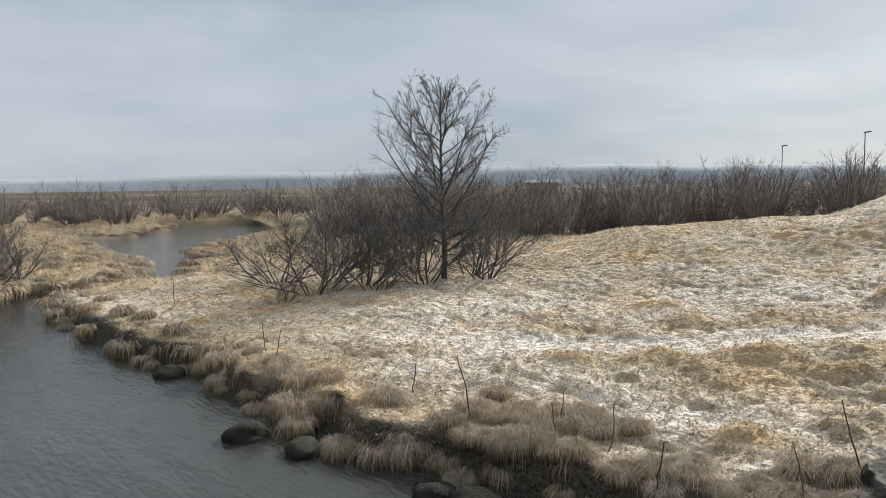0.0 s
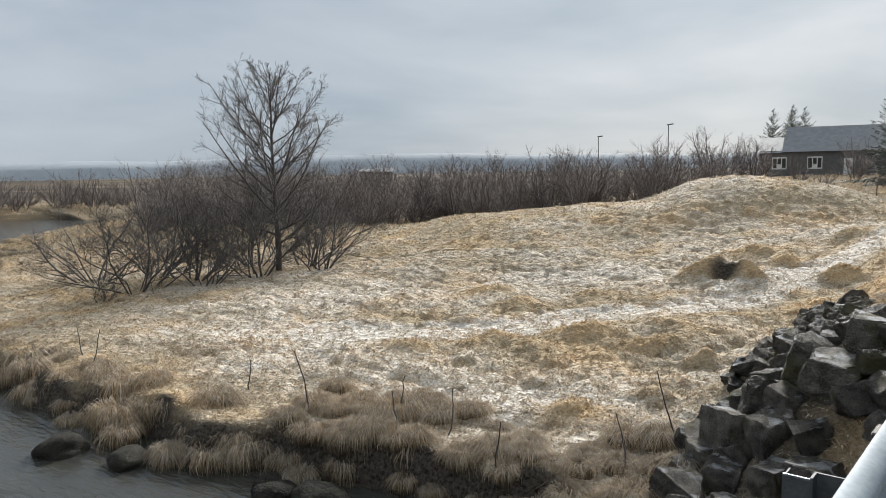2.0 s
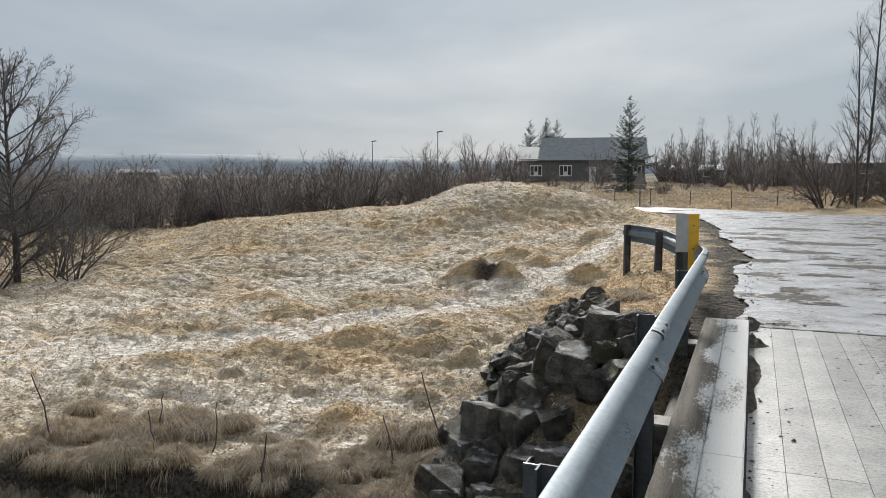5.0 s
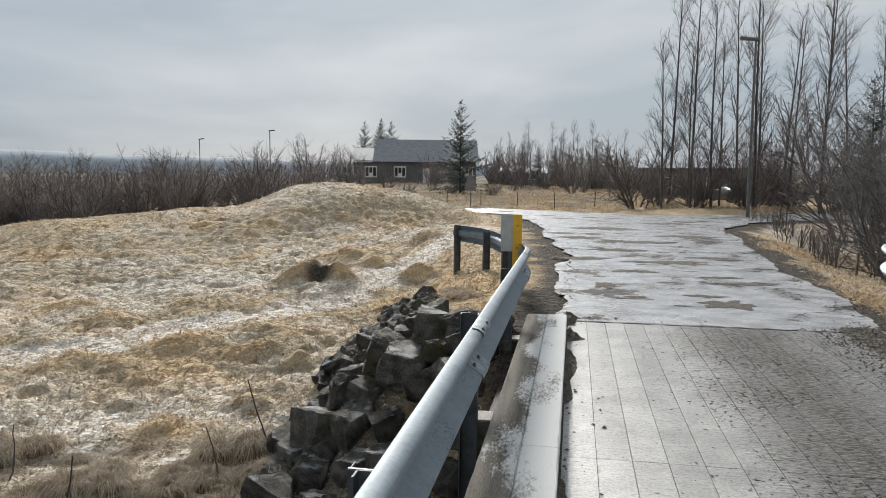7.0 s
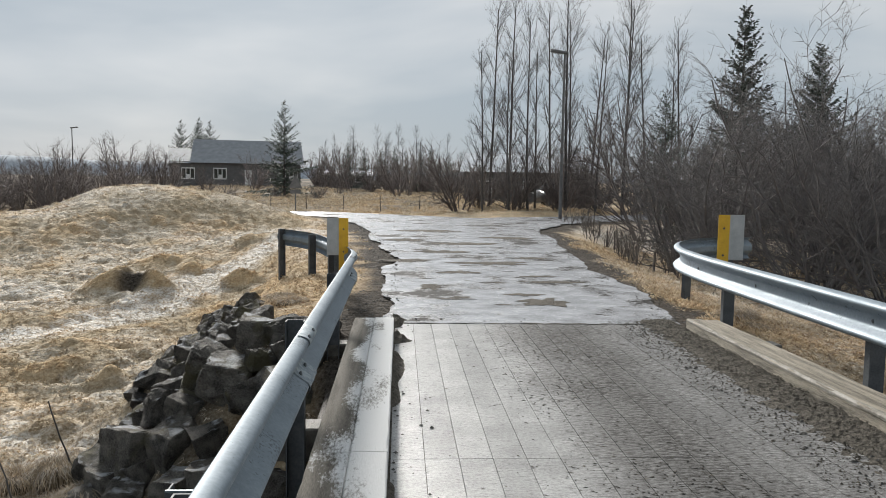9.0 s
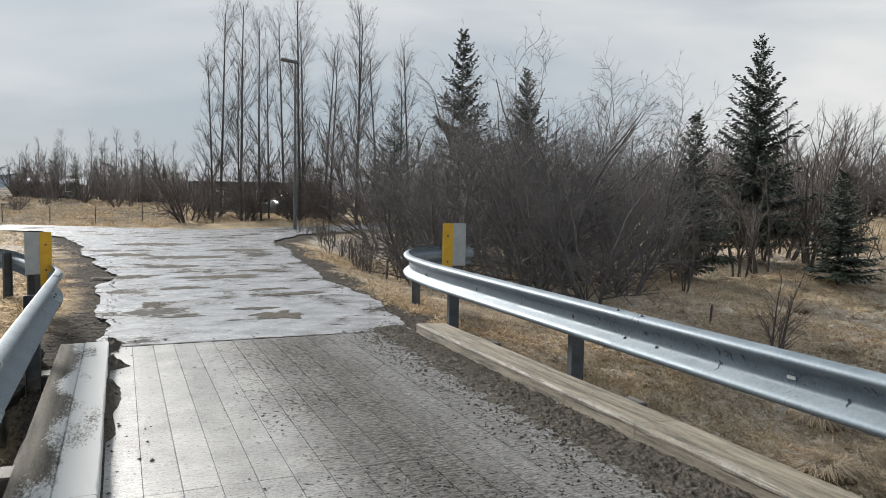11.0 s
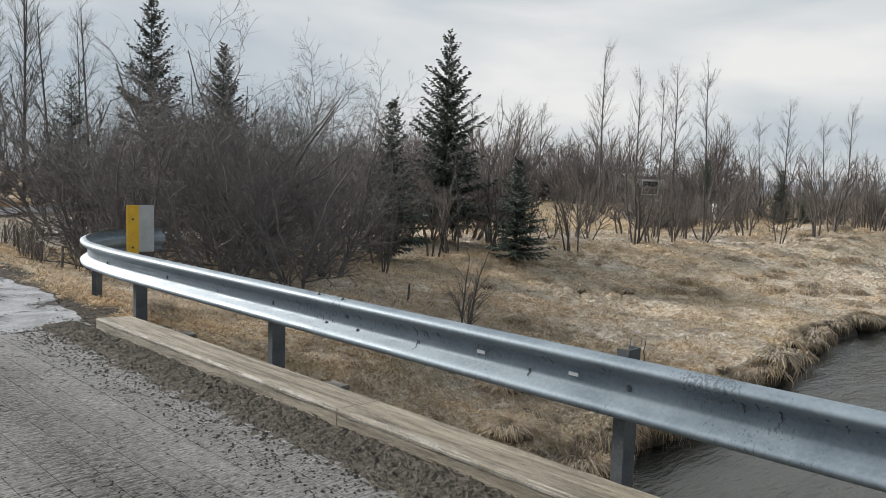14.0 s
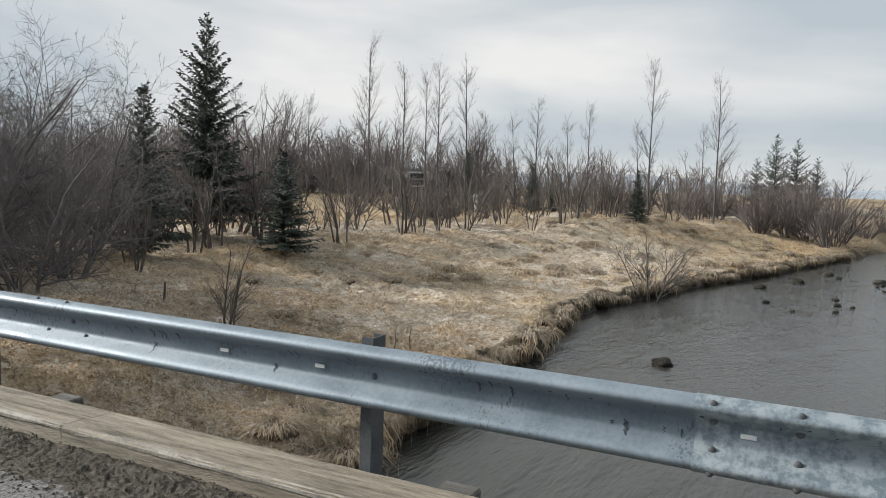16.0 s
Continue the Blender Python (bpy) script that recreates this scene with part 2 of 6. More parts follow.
def sweep(line, profile, closed=False):
    """Verts and quads of a profile (x outward to the line's right, z up) carried along a line in the plan."""
    line = np.asarray(line, float)
    t = np.gradient(line[:, :2], axis=0)
    t /= np.linalg.norm(t, axis=1, keepdims=True)
    right = np.stack([t[:, 1], -t[:, 0]], 1)
    prof = np.asarray(profile, float)
    k, n = len(prof), len(line)
    V = np.empty((n, k, 3))
    V[:, :, :2] = line[:, None, :2] + right[:, None, :] * prof[None, :, :1]
    V[:, :, 2] = line[:, 2:3] + prof[None, :, 1]
    F = []
    for i in range(n - 1):
        for j in range(k if closed else k - 1):
            j2 = (j + 1) % k
            F.append((i * k + j, i * k + j2, (i + 1) * k + j2, (i + 1) * k + j))
    return V.reshape(-1, 3), F


# ---- materials ----
def nodes_of(name):
    m = bpy.data.materials.new(name)
    m.use_nodes = True
    t = m.node_tree
    return m, t, t.nodes["Principled BSDF"], t.nodes.new


def surf(name, dark, light, size=4.0, fine=40.0, rough=0.8, metal=0.0, bump=0.3, per_piece=0.0, coat=0.0, spread=(0.34, 0.66), rough2=None, world=False, stretch=(1, 1, 1), spec=0.5, relief=0.02):
    """A mottled material: two sizes of noise between two colours, fine relief, and some change from piece to piece."""
    m, t, b, N = nodes_of(name)
    co, mp = N("ShaderNodeTexCoord"), N("ShaderNodeMapping")
    mp.inputs["Scale"].default_value = stretch
    geo = N("ShaderNodeNewGeometry")
    a, c, mx, rp, bp = N("ShaderNodeTexNoise"), N("ShaderNodeTexNoise"), N("ShaderNodeMath"), N("ShaderNodeValToRGB"), N("ShaderNodeBump")
    a.inputs["Scale"].default_value, a.inputs["Detail"].default_value = size, 5
    c.inputs["Scale"].default_value, c.inputs["Detail"].default_value = fine, 6
    c.inputs["Roughness"].default_value = 0.65
    mx.operation = "MULTIPLY_ADD"
    mx.inputs[1].default_value = 0.45
    sc = N("ShaderNodeMath")
    sc.operation = "MULTIPLY"
    sc.inputs[1].default_value = 0.55
    e = rp.color_ramp.elements
    e[0].position, e[0].color = spread[0], (*dark, 1)
    e[1].position, e[1].color = spread[1], (*light, 1)
    bp.inputs["Strength"].default_value, bp.inputs["Distance"].default_value = bump, relief
    links(t, (geo.outputs["Position"] if world else co.outputs["Object"], mp.inputs[0]), (mp.outputs[0], a.inputs["Vector"]), (mp.outputs[0], c.inputs["Vector"]),
          (a.outputs["Fac"], sc.inputs[0]), (c.outputs["Fac"], mx.inputs[0]), (sc.outputs[0], mx.inputs[2]), (mx.outputs[0], rp.inputs[0]),
          (c.outputs["Fac"], bp.inputs["Height"]), (bp.outputs[0], b.inputs["Normal"]))
    col = rp.outputs[0]
    if per_piece:
        oi, hv, ml = N("ShaderNodeObjectInfo"), N("ShaderNodeHueSaturation"), N("ShaderNodeMapRange")
        ml.inputs["To Min"].default_value, ml.inputs["To Max"].default_value = 1 - per_piece, 1 + per_piece
        links(t, (oi.outputs["Random"], ml.inputs[0]), (ml.outputs[0], hv.inputs["Value"]), (col, hv.inputs["Color"]))
        col = hv.outputs[0]
    links(t, (col, b.inputs["Base Color"]))
    b.inputs["Roughness"].default_value, b.inputs["Metallic"].default_value = rough, metal
    b.inputs["Specular IOR Level"].default_value = spec
    if rough2 is not None:
        mr = N("ShaderNodeMapRange")
        mr.inputs["From Min"].default_value, mr.inputs["From Max"].default_value = 0.35, 0.65
        mr.inputs["To Min"].default_value, mr.inputs["To Max"].default_value = rough, rough2
        links(t, (a.outputs["Fac"], mr.inputs[0]), (mr.outputs[0], b.inputs["Roughness"]))
    b.inputs["Coat Weight"].default_value = coat
    return m


def straw(name, blade):
    """Winter grass: straw that varies from blade to blade and place to place, whitened by frost, browner or bare where the layers say so."""
    m, t, b, N = nodes_of(name)
    geo = N("ShaderNodeNewGeometry")
    n1, n2, n3 = N("ShaderNodeTexNoise"), N("ShaderNodeTexNoise"), N("ShaderNodeTexNoise")
    n1.inputs["Scale"].default_value, n2.inputs["Scale"].default_value, n3.inputs["Scale"].default_value = 0.55, 4.2, 24.0
    for n in (n1, n2, n3):
        n.inputs["Detail"].default_value = 5
        links(t, (geo.outputs["Position"], n.inputs["Vector"]))
    n3.inputs["Roughness"].default_value = 0.7
    n2.inputs["Roughness"].default_value = 0.62
    n2.inputs["Detail"].default_value = 7
    rp, rp2, mix, mixf, mixs = N("ShaderNodeValToRGB"), N("ShaderNodeValToRGB"), N("ShaderNodeMix"), N("ShaderNodeMix"), N("ShaderNodeMix")
    mix.data_type = mixf.data_type = mixs.data_type = "RGBA"
    fr, dr, so = N("ShaderNodeAttribute"), N("ShaderNodeAttribute"), N("ShaderNodeAttribute")
    fr.attribute_name, dr.attribute_name, so.attribute_name = "frost", "dry", "soil"
    for r, cs in ((rp, ((0.23, 0.17, 0.105), (0.42, 0.34, 0.23), (0.57, 0.485, 0.36))), (rp2, ((0.24, 0.155, 0.085), (0.53, 0.385, 0.225), (0.73, 0.58, 0.385)))):
        e = r.color_ramp.elements
        e[0].position, e[0].color = 0.32 if not blade else 0.12, (*cs[0], 1)
        e[1].position, e[1].color = 0.64 if not blade else 0.8, (*cs[2], 1)
        q = e.new(0.5)
        q.color = (*cs[1], 1)
    ad, hf = N("ShaderNodeMath"), N("ShaderNodeMath")
    ad.operation, hf.operation = "MULTIPLY_ADD", "MULTIPLY"
    ad.inputs[1].default_value, hf.inputs[1].default_value = (0.75, 0.25) if blade else (0.6, 0.4)
    links(t, (geo.outputs["Random Per Island"] if blade else n3.outputs["Fac"], ad.inputs[0]), (n2.outputs["Fac"], hf.inputs[0]), (hf.outputs[0], ad.inputs[2]),
          (ad.outputs[0], rp.inputs[0]), (ad.outputs[0], rp2.inputs[0]), (rp.outputs[0], mix.inputs["A"]), (rp2.outputs[0], mix.inputs["B"]))
    sel, sad = N("ShaderNodeMapRange"), N("ShaderNodeMath")
    sel.inputs["From Min"].default_value, sel.inputs["From Max"].default_value = 0.5, 0.68
    sad.operation, sad.use_clamp = "ADD", True
    links(t, (n1.outputs["Fac"], sel.inputs[0]), (sel.outputs[0], sad.inputs[0]), (dr.outputs["Fac"], sad.inputs[1]), (sad.outputs[0], mix.inputs["Factor"]))
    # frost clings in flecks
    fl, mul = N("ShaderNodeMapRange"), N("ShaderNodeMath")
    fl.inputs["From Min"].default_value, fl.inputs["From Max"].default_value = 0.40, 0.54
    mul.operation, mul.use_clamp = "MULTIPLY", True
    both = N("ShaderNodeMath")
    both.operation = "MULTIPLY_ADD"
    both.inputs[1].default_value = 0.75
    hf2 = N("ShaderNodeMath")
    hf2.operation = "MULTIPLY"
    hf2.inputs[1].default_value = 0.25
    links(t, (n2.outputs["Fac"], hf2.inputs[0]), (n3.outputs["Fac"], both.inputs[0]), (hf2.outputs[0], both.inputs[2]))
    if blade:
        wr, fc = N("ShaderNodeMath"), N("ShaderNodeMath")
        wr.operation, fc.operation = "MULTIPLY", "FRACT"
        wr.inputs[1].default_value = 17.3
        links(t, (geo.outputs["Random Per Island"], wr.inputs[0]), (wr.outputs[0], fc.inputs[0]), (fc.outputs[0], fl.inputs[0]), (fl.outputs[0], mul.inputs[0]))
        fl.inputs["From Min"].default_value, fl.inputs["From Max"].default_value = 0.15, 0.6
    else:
        # it lies on what faces up; the bare brown sides also stand in for shade
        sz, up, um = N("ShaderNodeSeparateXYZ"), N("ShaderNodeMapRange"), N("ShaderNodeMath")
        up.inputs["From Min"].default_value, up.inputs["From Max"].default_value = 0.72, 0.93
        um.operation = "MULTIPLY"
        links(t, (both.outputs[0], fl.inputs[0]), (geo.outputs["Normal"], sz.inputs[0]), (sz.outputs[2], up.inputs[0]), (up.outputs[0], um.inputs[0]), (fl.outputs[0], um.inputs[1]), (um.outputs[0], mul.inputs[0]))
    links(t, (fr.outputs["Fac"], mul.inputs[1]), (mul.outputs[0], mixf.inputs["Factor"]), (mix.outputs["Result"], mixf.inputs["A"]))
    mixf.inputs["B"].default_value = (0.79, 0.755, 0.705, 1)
    rs = N("ShaderNodeValToRGB")
    e = rs.color_ramp.elements
    e[0].position, e[0].color = 0.35, (0.022, 0.018, 0.014, 1)
    e[1].position, e[1].color = 0.7, (0.14, 0.12, 0.10, 1)
    links(t, (n3.outputs["Fac"], rs.inputs[0]), (rs.outputs[0], mixs.inputs["B"]), (mixf.outputs["Result"], mixs.inputs["A"]), (so.outputs["Fac"], mixs.inputs["Factor"]))
    links(t, (mixs.outputs["Result"], b.inputs["Base Color"]))
    b.inputs["Roughness"].default_value, b.inputs["Specular IOR Level"].default_value = 0.9, 0.06
    if blade:
        tr, ms = N("ShaderNodeBsdfTranslucent"), N("ShaderNodeMixShader")
        ms.inputs[0].default_value = 0.35
        links(t, (mixs.outputs["Result"], tr.inputs[0]), (b.outputs[0], ms.inputs[1]), (tr.outputs[0], ms.inputs[2]), (ms.outputs[0], t.nodes["Material Output"].inputs[0]))
    else:
        bp, n4, hs = N("ShaderNodeBump"), N("ShaderNodeTexNoise"), N("ShaderNodeMath")
        n4.inputs["Scale"].default_value, n4.inputs["Detail"].default_value = 8.5, 4
        hs.operation = "MULTIPLY_ADD"
        hs.inputs[1].default_value = 0.25
        bp.inputs["Strength"].default_value, bp.inputs["Distance"].default_value = 1.0, 0.15
        links(t, (geo.outputs["Position"], n4.inputs["Vector"]), (n3.outputs["Fac"], hs.inputs[0]), (n4.outputs["Fac"], hs.inputs[2]), (hs.outputs[0], bp.inputs["Height"]), (bp.outputs[0], b.inputs["Normal"]))
    return m


def make_water():
    m, t, b, N = nodes_of("river_water")
    geo, mp, n1, n2, ad, bp = N("ShaderNodeNewGeometry"), N("ShaderNodeMapping"), N("ShaderNodeTexNoise"), N("ShaderNodeTexNoise"), N("ShaderNodeMath"), N("ShaderNodeBump")
    mp.inputs["Scale"].default_value = (0.55, 1.9, 1)
    mp.inputs["Rotation"].default_value = (0, 0, radians(8))
    n1.inputs["Scale"].default_value, n1.inputs["Detail"].default_value = 1.1, 5
    n2.inputs["Scale"].default_value, n2.inputs["Detail"].default_value = 7.5, 5
    ad.operation = "MULTIPLY_ADD"
    ad.inputs[1].default_value = 0.3
    bp.inputs["Strength"].default_value, bp.inputs["Distance"].default_value = 0.6, 0.12
    links(t, (geo.outputs["Position"], mp.inputs[0]), (mp.outputs[0], n1.inputs["Vector"]), (mp.outputs[0], n2.inputs["Vector"]), (n2.outputs["Fac"], ad.inputs[0]),
          (n1.outputs["Fac"], ad.inputs[2]), (ad.outputs[0], bp.inputs["Height"]), (bp.outputs[0], b.inputs["Normal"]))
    b.inputs["Base Color"].default_value = (0.045, 0.046, 0.040, 1)
    b.inputs["Specular IOR Level"].default_value = 0.65
    b.inputs["Roughness"].default_value, b.inputs["IOR"].default_value = 0.03, 1.33
    return m


def make_wet_road(name, pale, dull, grit, gloss, fleck, threshold, weight, lanes=None, patches=None):
    """Worn wet boards or tarmac: a pale damp film with wet glare put into its colour, broken by flecks of dark grit
    that crowd in the wheel tracks (lanes, across the bridge) or in patches.
    """
    m, t, b, N = nodes_of(name)
    geo, mp, n1, n2, n3, n4 = N("ShaderNodeNewGeometry"), N("ShaderNodeMapping"), N("ShaderNodeTexNoise"), N("ShaderNodeTexNoise"), N("ShaderNodeTexNoise"), N("ShaderNodeTexNoise")
    mp.inputs["Scale"].default_value = fleck
    for n, size, detail, rough in ((n1, 0.75, 6, 0.6), (n2, 1.0, 8, 0.8), (n3, 55.0, 5, 0.75), (n4, 2.3, 6, 0.6)):
        n.inputs["Scale"].default_value, n.inputs["Detail"].default_value, n.inputs["Roughness"].default_value = size, detail, rough
    links(t, (geo.outputs["Position"], mp.inputs[0]), (mp.outputs[0], n2.inputs["Vector"]), (geo.outputs["Position"], n1.inputs["Vector"]), (geo.outputs["Position"], n3.inputs["Vector"]), (geo.outputs["Position"], n4.inputs["Vector"]))
    # the film: pale with thin ice and painted-in glare, duller where it is only wet
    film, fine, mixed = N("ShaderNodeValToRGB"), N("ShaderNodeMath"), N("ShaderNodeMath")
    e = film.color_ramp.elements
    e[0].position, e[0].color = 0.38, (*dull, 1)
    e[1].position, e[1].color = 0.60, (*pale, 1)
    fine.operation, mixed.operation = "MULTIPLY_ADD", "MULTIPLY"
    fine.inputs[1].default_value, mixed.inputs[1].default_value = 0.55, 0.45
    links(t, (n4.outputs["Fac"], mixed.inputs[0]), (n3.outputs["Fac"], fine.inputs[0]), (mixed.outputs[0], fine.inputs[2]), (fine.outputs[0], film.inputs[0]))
    crowd = None
    if lanes:
        sx, wob, mr, cr = N("ShaderNodeSeparateXYZ"), N("ShaderNodeMath"), N("ShaderNodeMapRange"), N("ShaderNodeValToRGB")
        wob.operation = "MULTIPLY_ADD"
        wob.inputs[1].default_value = 0.9
        mr.inputs["From Min"].default_value, mr.inputs["From Max"].default_value = 0.45, 3.65
        els = cr.color_ramp.elements
        els[0].position, els[0].color = 0.0, (0.12, 0.12, 0.12, 1)
        els[1].position, els[1].color = 1.0, (0.8, 0.8, 0.8, 1)
        for pos, v in lanes:
            q = els.new(pos)
            q.color = (v, v, v, 1)
        links(t, (geo.outputs["Position"], sx.inputs[0]), (n1.outputs["Fac"], wob.inputs[0]), (sx.outputs[0], wob.inputs[2]), (wob.outputs[0], mr.inputs[0]), (mr.outputs[0], cr.inputs[0]))
        crowd = cr.outputs[0]
    else:
        mr = N("ShaderNodeMapRange")
        mr.inputs["From Min"].default_value, mr.inputs["From Max"].default_value = patches
        links(t, (n1.outputs["Fac"], mr.inputs[0]))
        crowd = mr.outputs[0]
    sm, g = N("ShaderNodeMath"), N("ShaderNodeMapRange")
    sm.operation = "MULTIPLY_ADD"
    sm.inputs[1].default_value = weight
    g.inputs["From Min"].default_value, g.inputs["From Max"].default_value = threshold
    lump = N("ShaderNodeMath")
    lump.operation = "MULTIPLY_ADD"
    lump.inputs[1].default_value = 0.18
    links(t, (crowd, sm.inputs[0]), (n4.outputs["Fac"], lump.inputs[0]), (n2.outputs["Fac"], lump.inputs[2]), (lump.outputs[0], sm.inputs[2]), (sm.outputs[0], g.inputs[0]))
    dirty = N("ShaderNodeMath")
    dirty.operation = "MULTIPLY_ADD"
    dirty.inputs[1].default_value = -0.14
    links(t, (crowd, dirty.inputs[0]), (fine.outputs[0], dirty.inputs[2]), (dirty.outputs[0], film.inputs[0]))
    mix = N("ShaderNodeMix")
    mix.data_type = "RGBA"
    mix.inputs["B"].default_value = (*grit, 1)
    hv, oi, pr = N("ShaderNodeHueSaturation"), N("ShaderNodeObjectInfo"), N("ShaderNodeMapRange")
    pr.inputs["To Min"].default_value, pr.inputs["To Max"].default_value = 0.86, 1.12
    links(t, (oi.outputs["Random"], pr.inputs[0]), (pr.outputs[0], hv.inputs["Value"]), (film.outputs[0], hv.inputs["Color"]))
    links(t, (g.outputs[0], mix.inputs["Factor"]), (hv.outputs[0], mix.inputs["A"]), (mix.outputs["Result"], b.inputs["Base Color"]))
    rg, sp, bp = N("ShaderNodeMapRange"), N("ShaderNodeMapRange"), N("ShaderNodeBump")
    rg.inputs["To Min"].default_value, rg.inputs["To Max"].default_value = gloss
    sp.inputs["To Min"].default_value, sp.inputs["To Max"].default_value = 0.6, 0.1
    bp.inputs["Strength"].default_value, bp.inputs["Distance"].default_value = 0.4, 0.008
    links(t, (g.outputs[0], rg.inputs[0]), (rg.outputs[0], b.inputs["Roughness"]), (g.outputs[0], sp.inputs[0]), (sp.outputs[0], b.inputs["Specular IOR Level"]),
          (n3.outputs["Fac"], bp.inputs["Height"]), (bp.outputs[0], b.inputs["Normal"]))
    return m


def make_steel():
    """Dull galvanised sheet with dark damp spots and runs."""
    m = surf("galvanised_steel", (0.125, 0.16, 0.19), (0.24, 0.285, 0.32), 4, 45, 0.5, 0.35, bump=0.05, rough2=0.64, spread=(0.3, 0.62), spec=0.4)
    t = m.node_tree
    N, b = t.nodes.new, t.nodes["Principled BSDF"]
    geo, mp, n1, n2, mr, mix, ad = N("ShaderNodeNewGeometry"), N("ShaderNodeMapping"), N("ShaderNodeTexNoise"), N("ShaderNodeTexNoise"), N("ShaderNodeMapRange"), N("ShaderNodeMix"), N("ShaderNodeMath")
    mp.inputs["Scale"].default_value = (1, 1, 0.45)
    n1.inputs["Scale"].default_value, n1.inputs["Detail"].default_value = 75, 3
    n2.inputs["Scale"].default_value = 2.2
    mr.inputs["From Min"].default_value, mr.inputs["From Max"].default_value = 1.19, 1.25
    mr.inputs["To Max"].default_value = 0.65
    ad.operation = "ADD"
    mix.data_type = "RGBA"
    mix.inputs["B"].default_value = (0.07, 0.085, 0.10, 1)
    old = b.inputs["Base Color"].links[0].from_socket
    links(t, (geo.outputs["Position"], mp.inputs[0]), (mp.outputs[0], n1.inputs["Vector"]), (geo.outputs["Position"], n2.inputs["Vector"]), (n1.outputs["Fac"], ad.inputs[0]), (n2.outputs["Fac"], ad.inputs[1]),
          (ad.outputs[0], mr.inputs[0]), (mr.outputs[0], mix.inputs["Factor"]), (old, mix.inputs["A"]), (mix.outputs["Result"], b.inputs["Base Color"]))
    return m


M_TURF, M_BLADE = straw("winter_turf", False), straw("straw_blades", True)
M_WATER = make_water()
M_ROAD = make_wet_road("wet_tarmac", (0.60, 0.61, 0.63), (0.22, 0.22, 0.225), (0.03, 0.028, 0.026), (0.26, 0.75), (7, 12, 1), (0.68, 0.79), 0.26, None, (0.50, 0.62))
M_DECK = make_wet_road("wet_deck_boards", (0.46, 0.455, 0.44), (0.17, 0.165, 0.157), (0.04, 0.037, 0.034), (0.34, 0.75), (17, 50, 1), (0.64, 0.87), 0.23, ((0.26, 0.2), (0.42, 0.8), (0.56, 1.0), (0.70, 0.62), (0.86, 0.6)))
M_TIMBER = surf("weathered_timber", (0.10, 0.084, 0.058), (0.38, 0.33, 0.25), 3.0, 26, 0.75, bump=0.9, per_piece=0.12, stretch=(7, 0.6, 7), spread=(0.38, 0.6))
M_TIMBER_DARK = surf("dark_damp_timber", (0.06, 0.055, 0.045), (0.20, 0.185, 0.16), 2.2, 40, 0.6, bump=0.6, stretch=(7, 0.5, 7), spread=(0.38, 0.62))


def frosted_plank():
    """Damp dark planks with a ragged white skin of frost towards the roadway."""
    m = surf("frosted_plank", (0.06, 0.054, 0.044), (0.22, 0.20, 0.17), 2.2, 40, 0.8, spec=0.12, bump=0.6, stretch=(7, 0.5, 7), spread=(0.36, 0.64))
    t = m.node_tree
    N, b = t.nodes.new, t.nodes["Principled BSDF"]
    geo, sx, mp, n1, n2, ad, ad2, mr, mix = N("ShaderNodeNewGeometry"), N("ShaderNodeSeparateXYZ"), N("ShaderNodeMapping"), N("ShaderNodeTexNoise"), N("ShaderNodeTexNoise"), N("ShaderNodeMath"), N("ShaderNodeMath"), N("ShaderNodeMapRange"), N("ShaderNodeMix")
    mp.inputs["Scale"].default_value = (3.0, 1.0, 1.0)
    n1.inputs["Scale"].default_value, n1.inputs["Detail"].default_value = 1.6, 7
    n2.inputs["Scale"].default_value, n2.inputs["Detail"].default_value, n2.inputs["Roughness"].default_value = 22, 6, 0.7
    ad.operation = ad2.operation = "MULTIPLY_ADD"
    ad.inputs[1].default_value, ad2.inputs[1].default_value = 0.9, 0.5
    mr.inputs["From Min"].default_value, mr.inputs["From Max"].default_value = 0.36, 0.5
    mr.inputs["To Max"].default_value = 0.92
    mix.data_type = "RGBA"
    mix.inputs["B"].default_value = (0.72, 0.72, 0.71, 1)
    old = b.inputs["Base Color"].links[0].from_socket
    links(t, (geo.outputs["Position"], sx.inputs[0]), (geo.outputs["Position"], mp.inputs[0]), (mp.outputs[0], n1.inputs["Vector"]), (mp.outputs[0], n2.inputs["Vector"]),
          (n1.outputs["Fac"], ad.inputs[0]), (sx.outputs[0], ad.inputs[2]), (n2.outputs["Fac"], ad2.inputs[0]), (ad.outputs[0], ad2.inputs[2]), (ad2.outputs[0], mr.inputs[0]),
          (mr.outputs[0], mix.inputs["Factor"]), (old, mix.inputs["A"]), (mix.outputs["Result"], b.inputs["Base Color"]))
    return m


M_PLANK = frosted_plank()
M_TIMBER_PALE = surf("chipped_pale_wood", (0.15, 0.135, 0.105), (0.36, 0.335, 0.29), 6, 60, 0.7, bump=0.5, spread=(0.38, 0.62))
M_STEEL = make_steel()
M_STEEL_BRIGHT = surf("mottled_zinc", (0.15, 0.19, 0.215), (0.31, 0.355, 0.38), 14, 50, 0.5, 0.3, bump=0.06, spread=(0.42, 0.56))
M_DAMP = surf("damp_stain", (0.05, 0.06, 0.07), (0.09, 0.10, 0.11), 9, 60, 0.25, 0.1, bump=0.0)
M_POST = surf("dull_steel_post", (0.055, 0.06, 0.065), (0.13, 0.138, 0.145), 6, 60, 0.65, 0.2, bump=0.1, spec=0.3)
M_ROCK = surf("wet_basalt", (0.016, 0.015, 0.012), (0.075, 0.070, 0.055), 2.5, 14, 0.8, spec=0.2, bump=1.0, per_piece=0.4, spread=(0.36, 0.68), relief=0.08)
M_MUD = surf("kerb_mud", (0.05, 0.045, 0.037), (0.24, 0.215, 0.18), 30, 130, 0.85, bump=1.0, world=True, spec=0.12, relief=0.03)
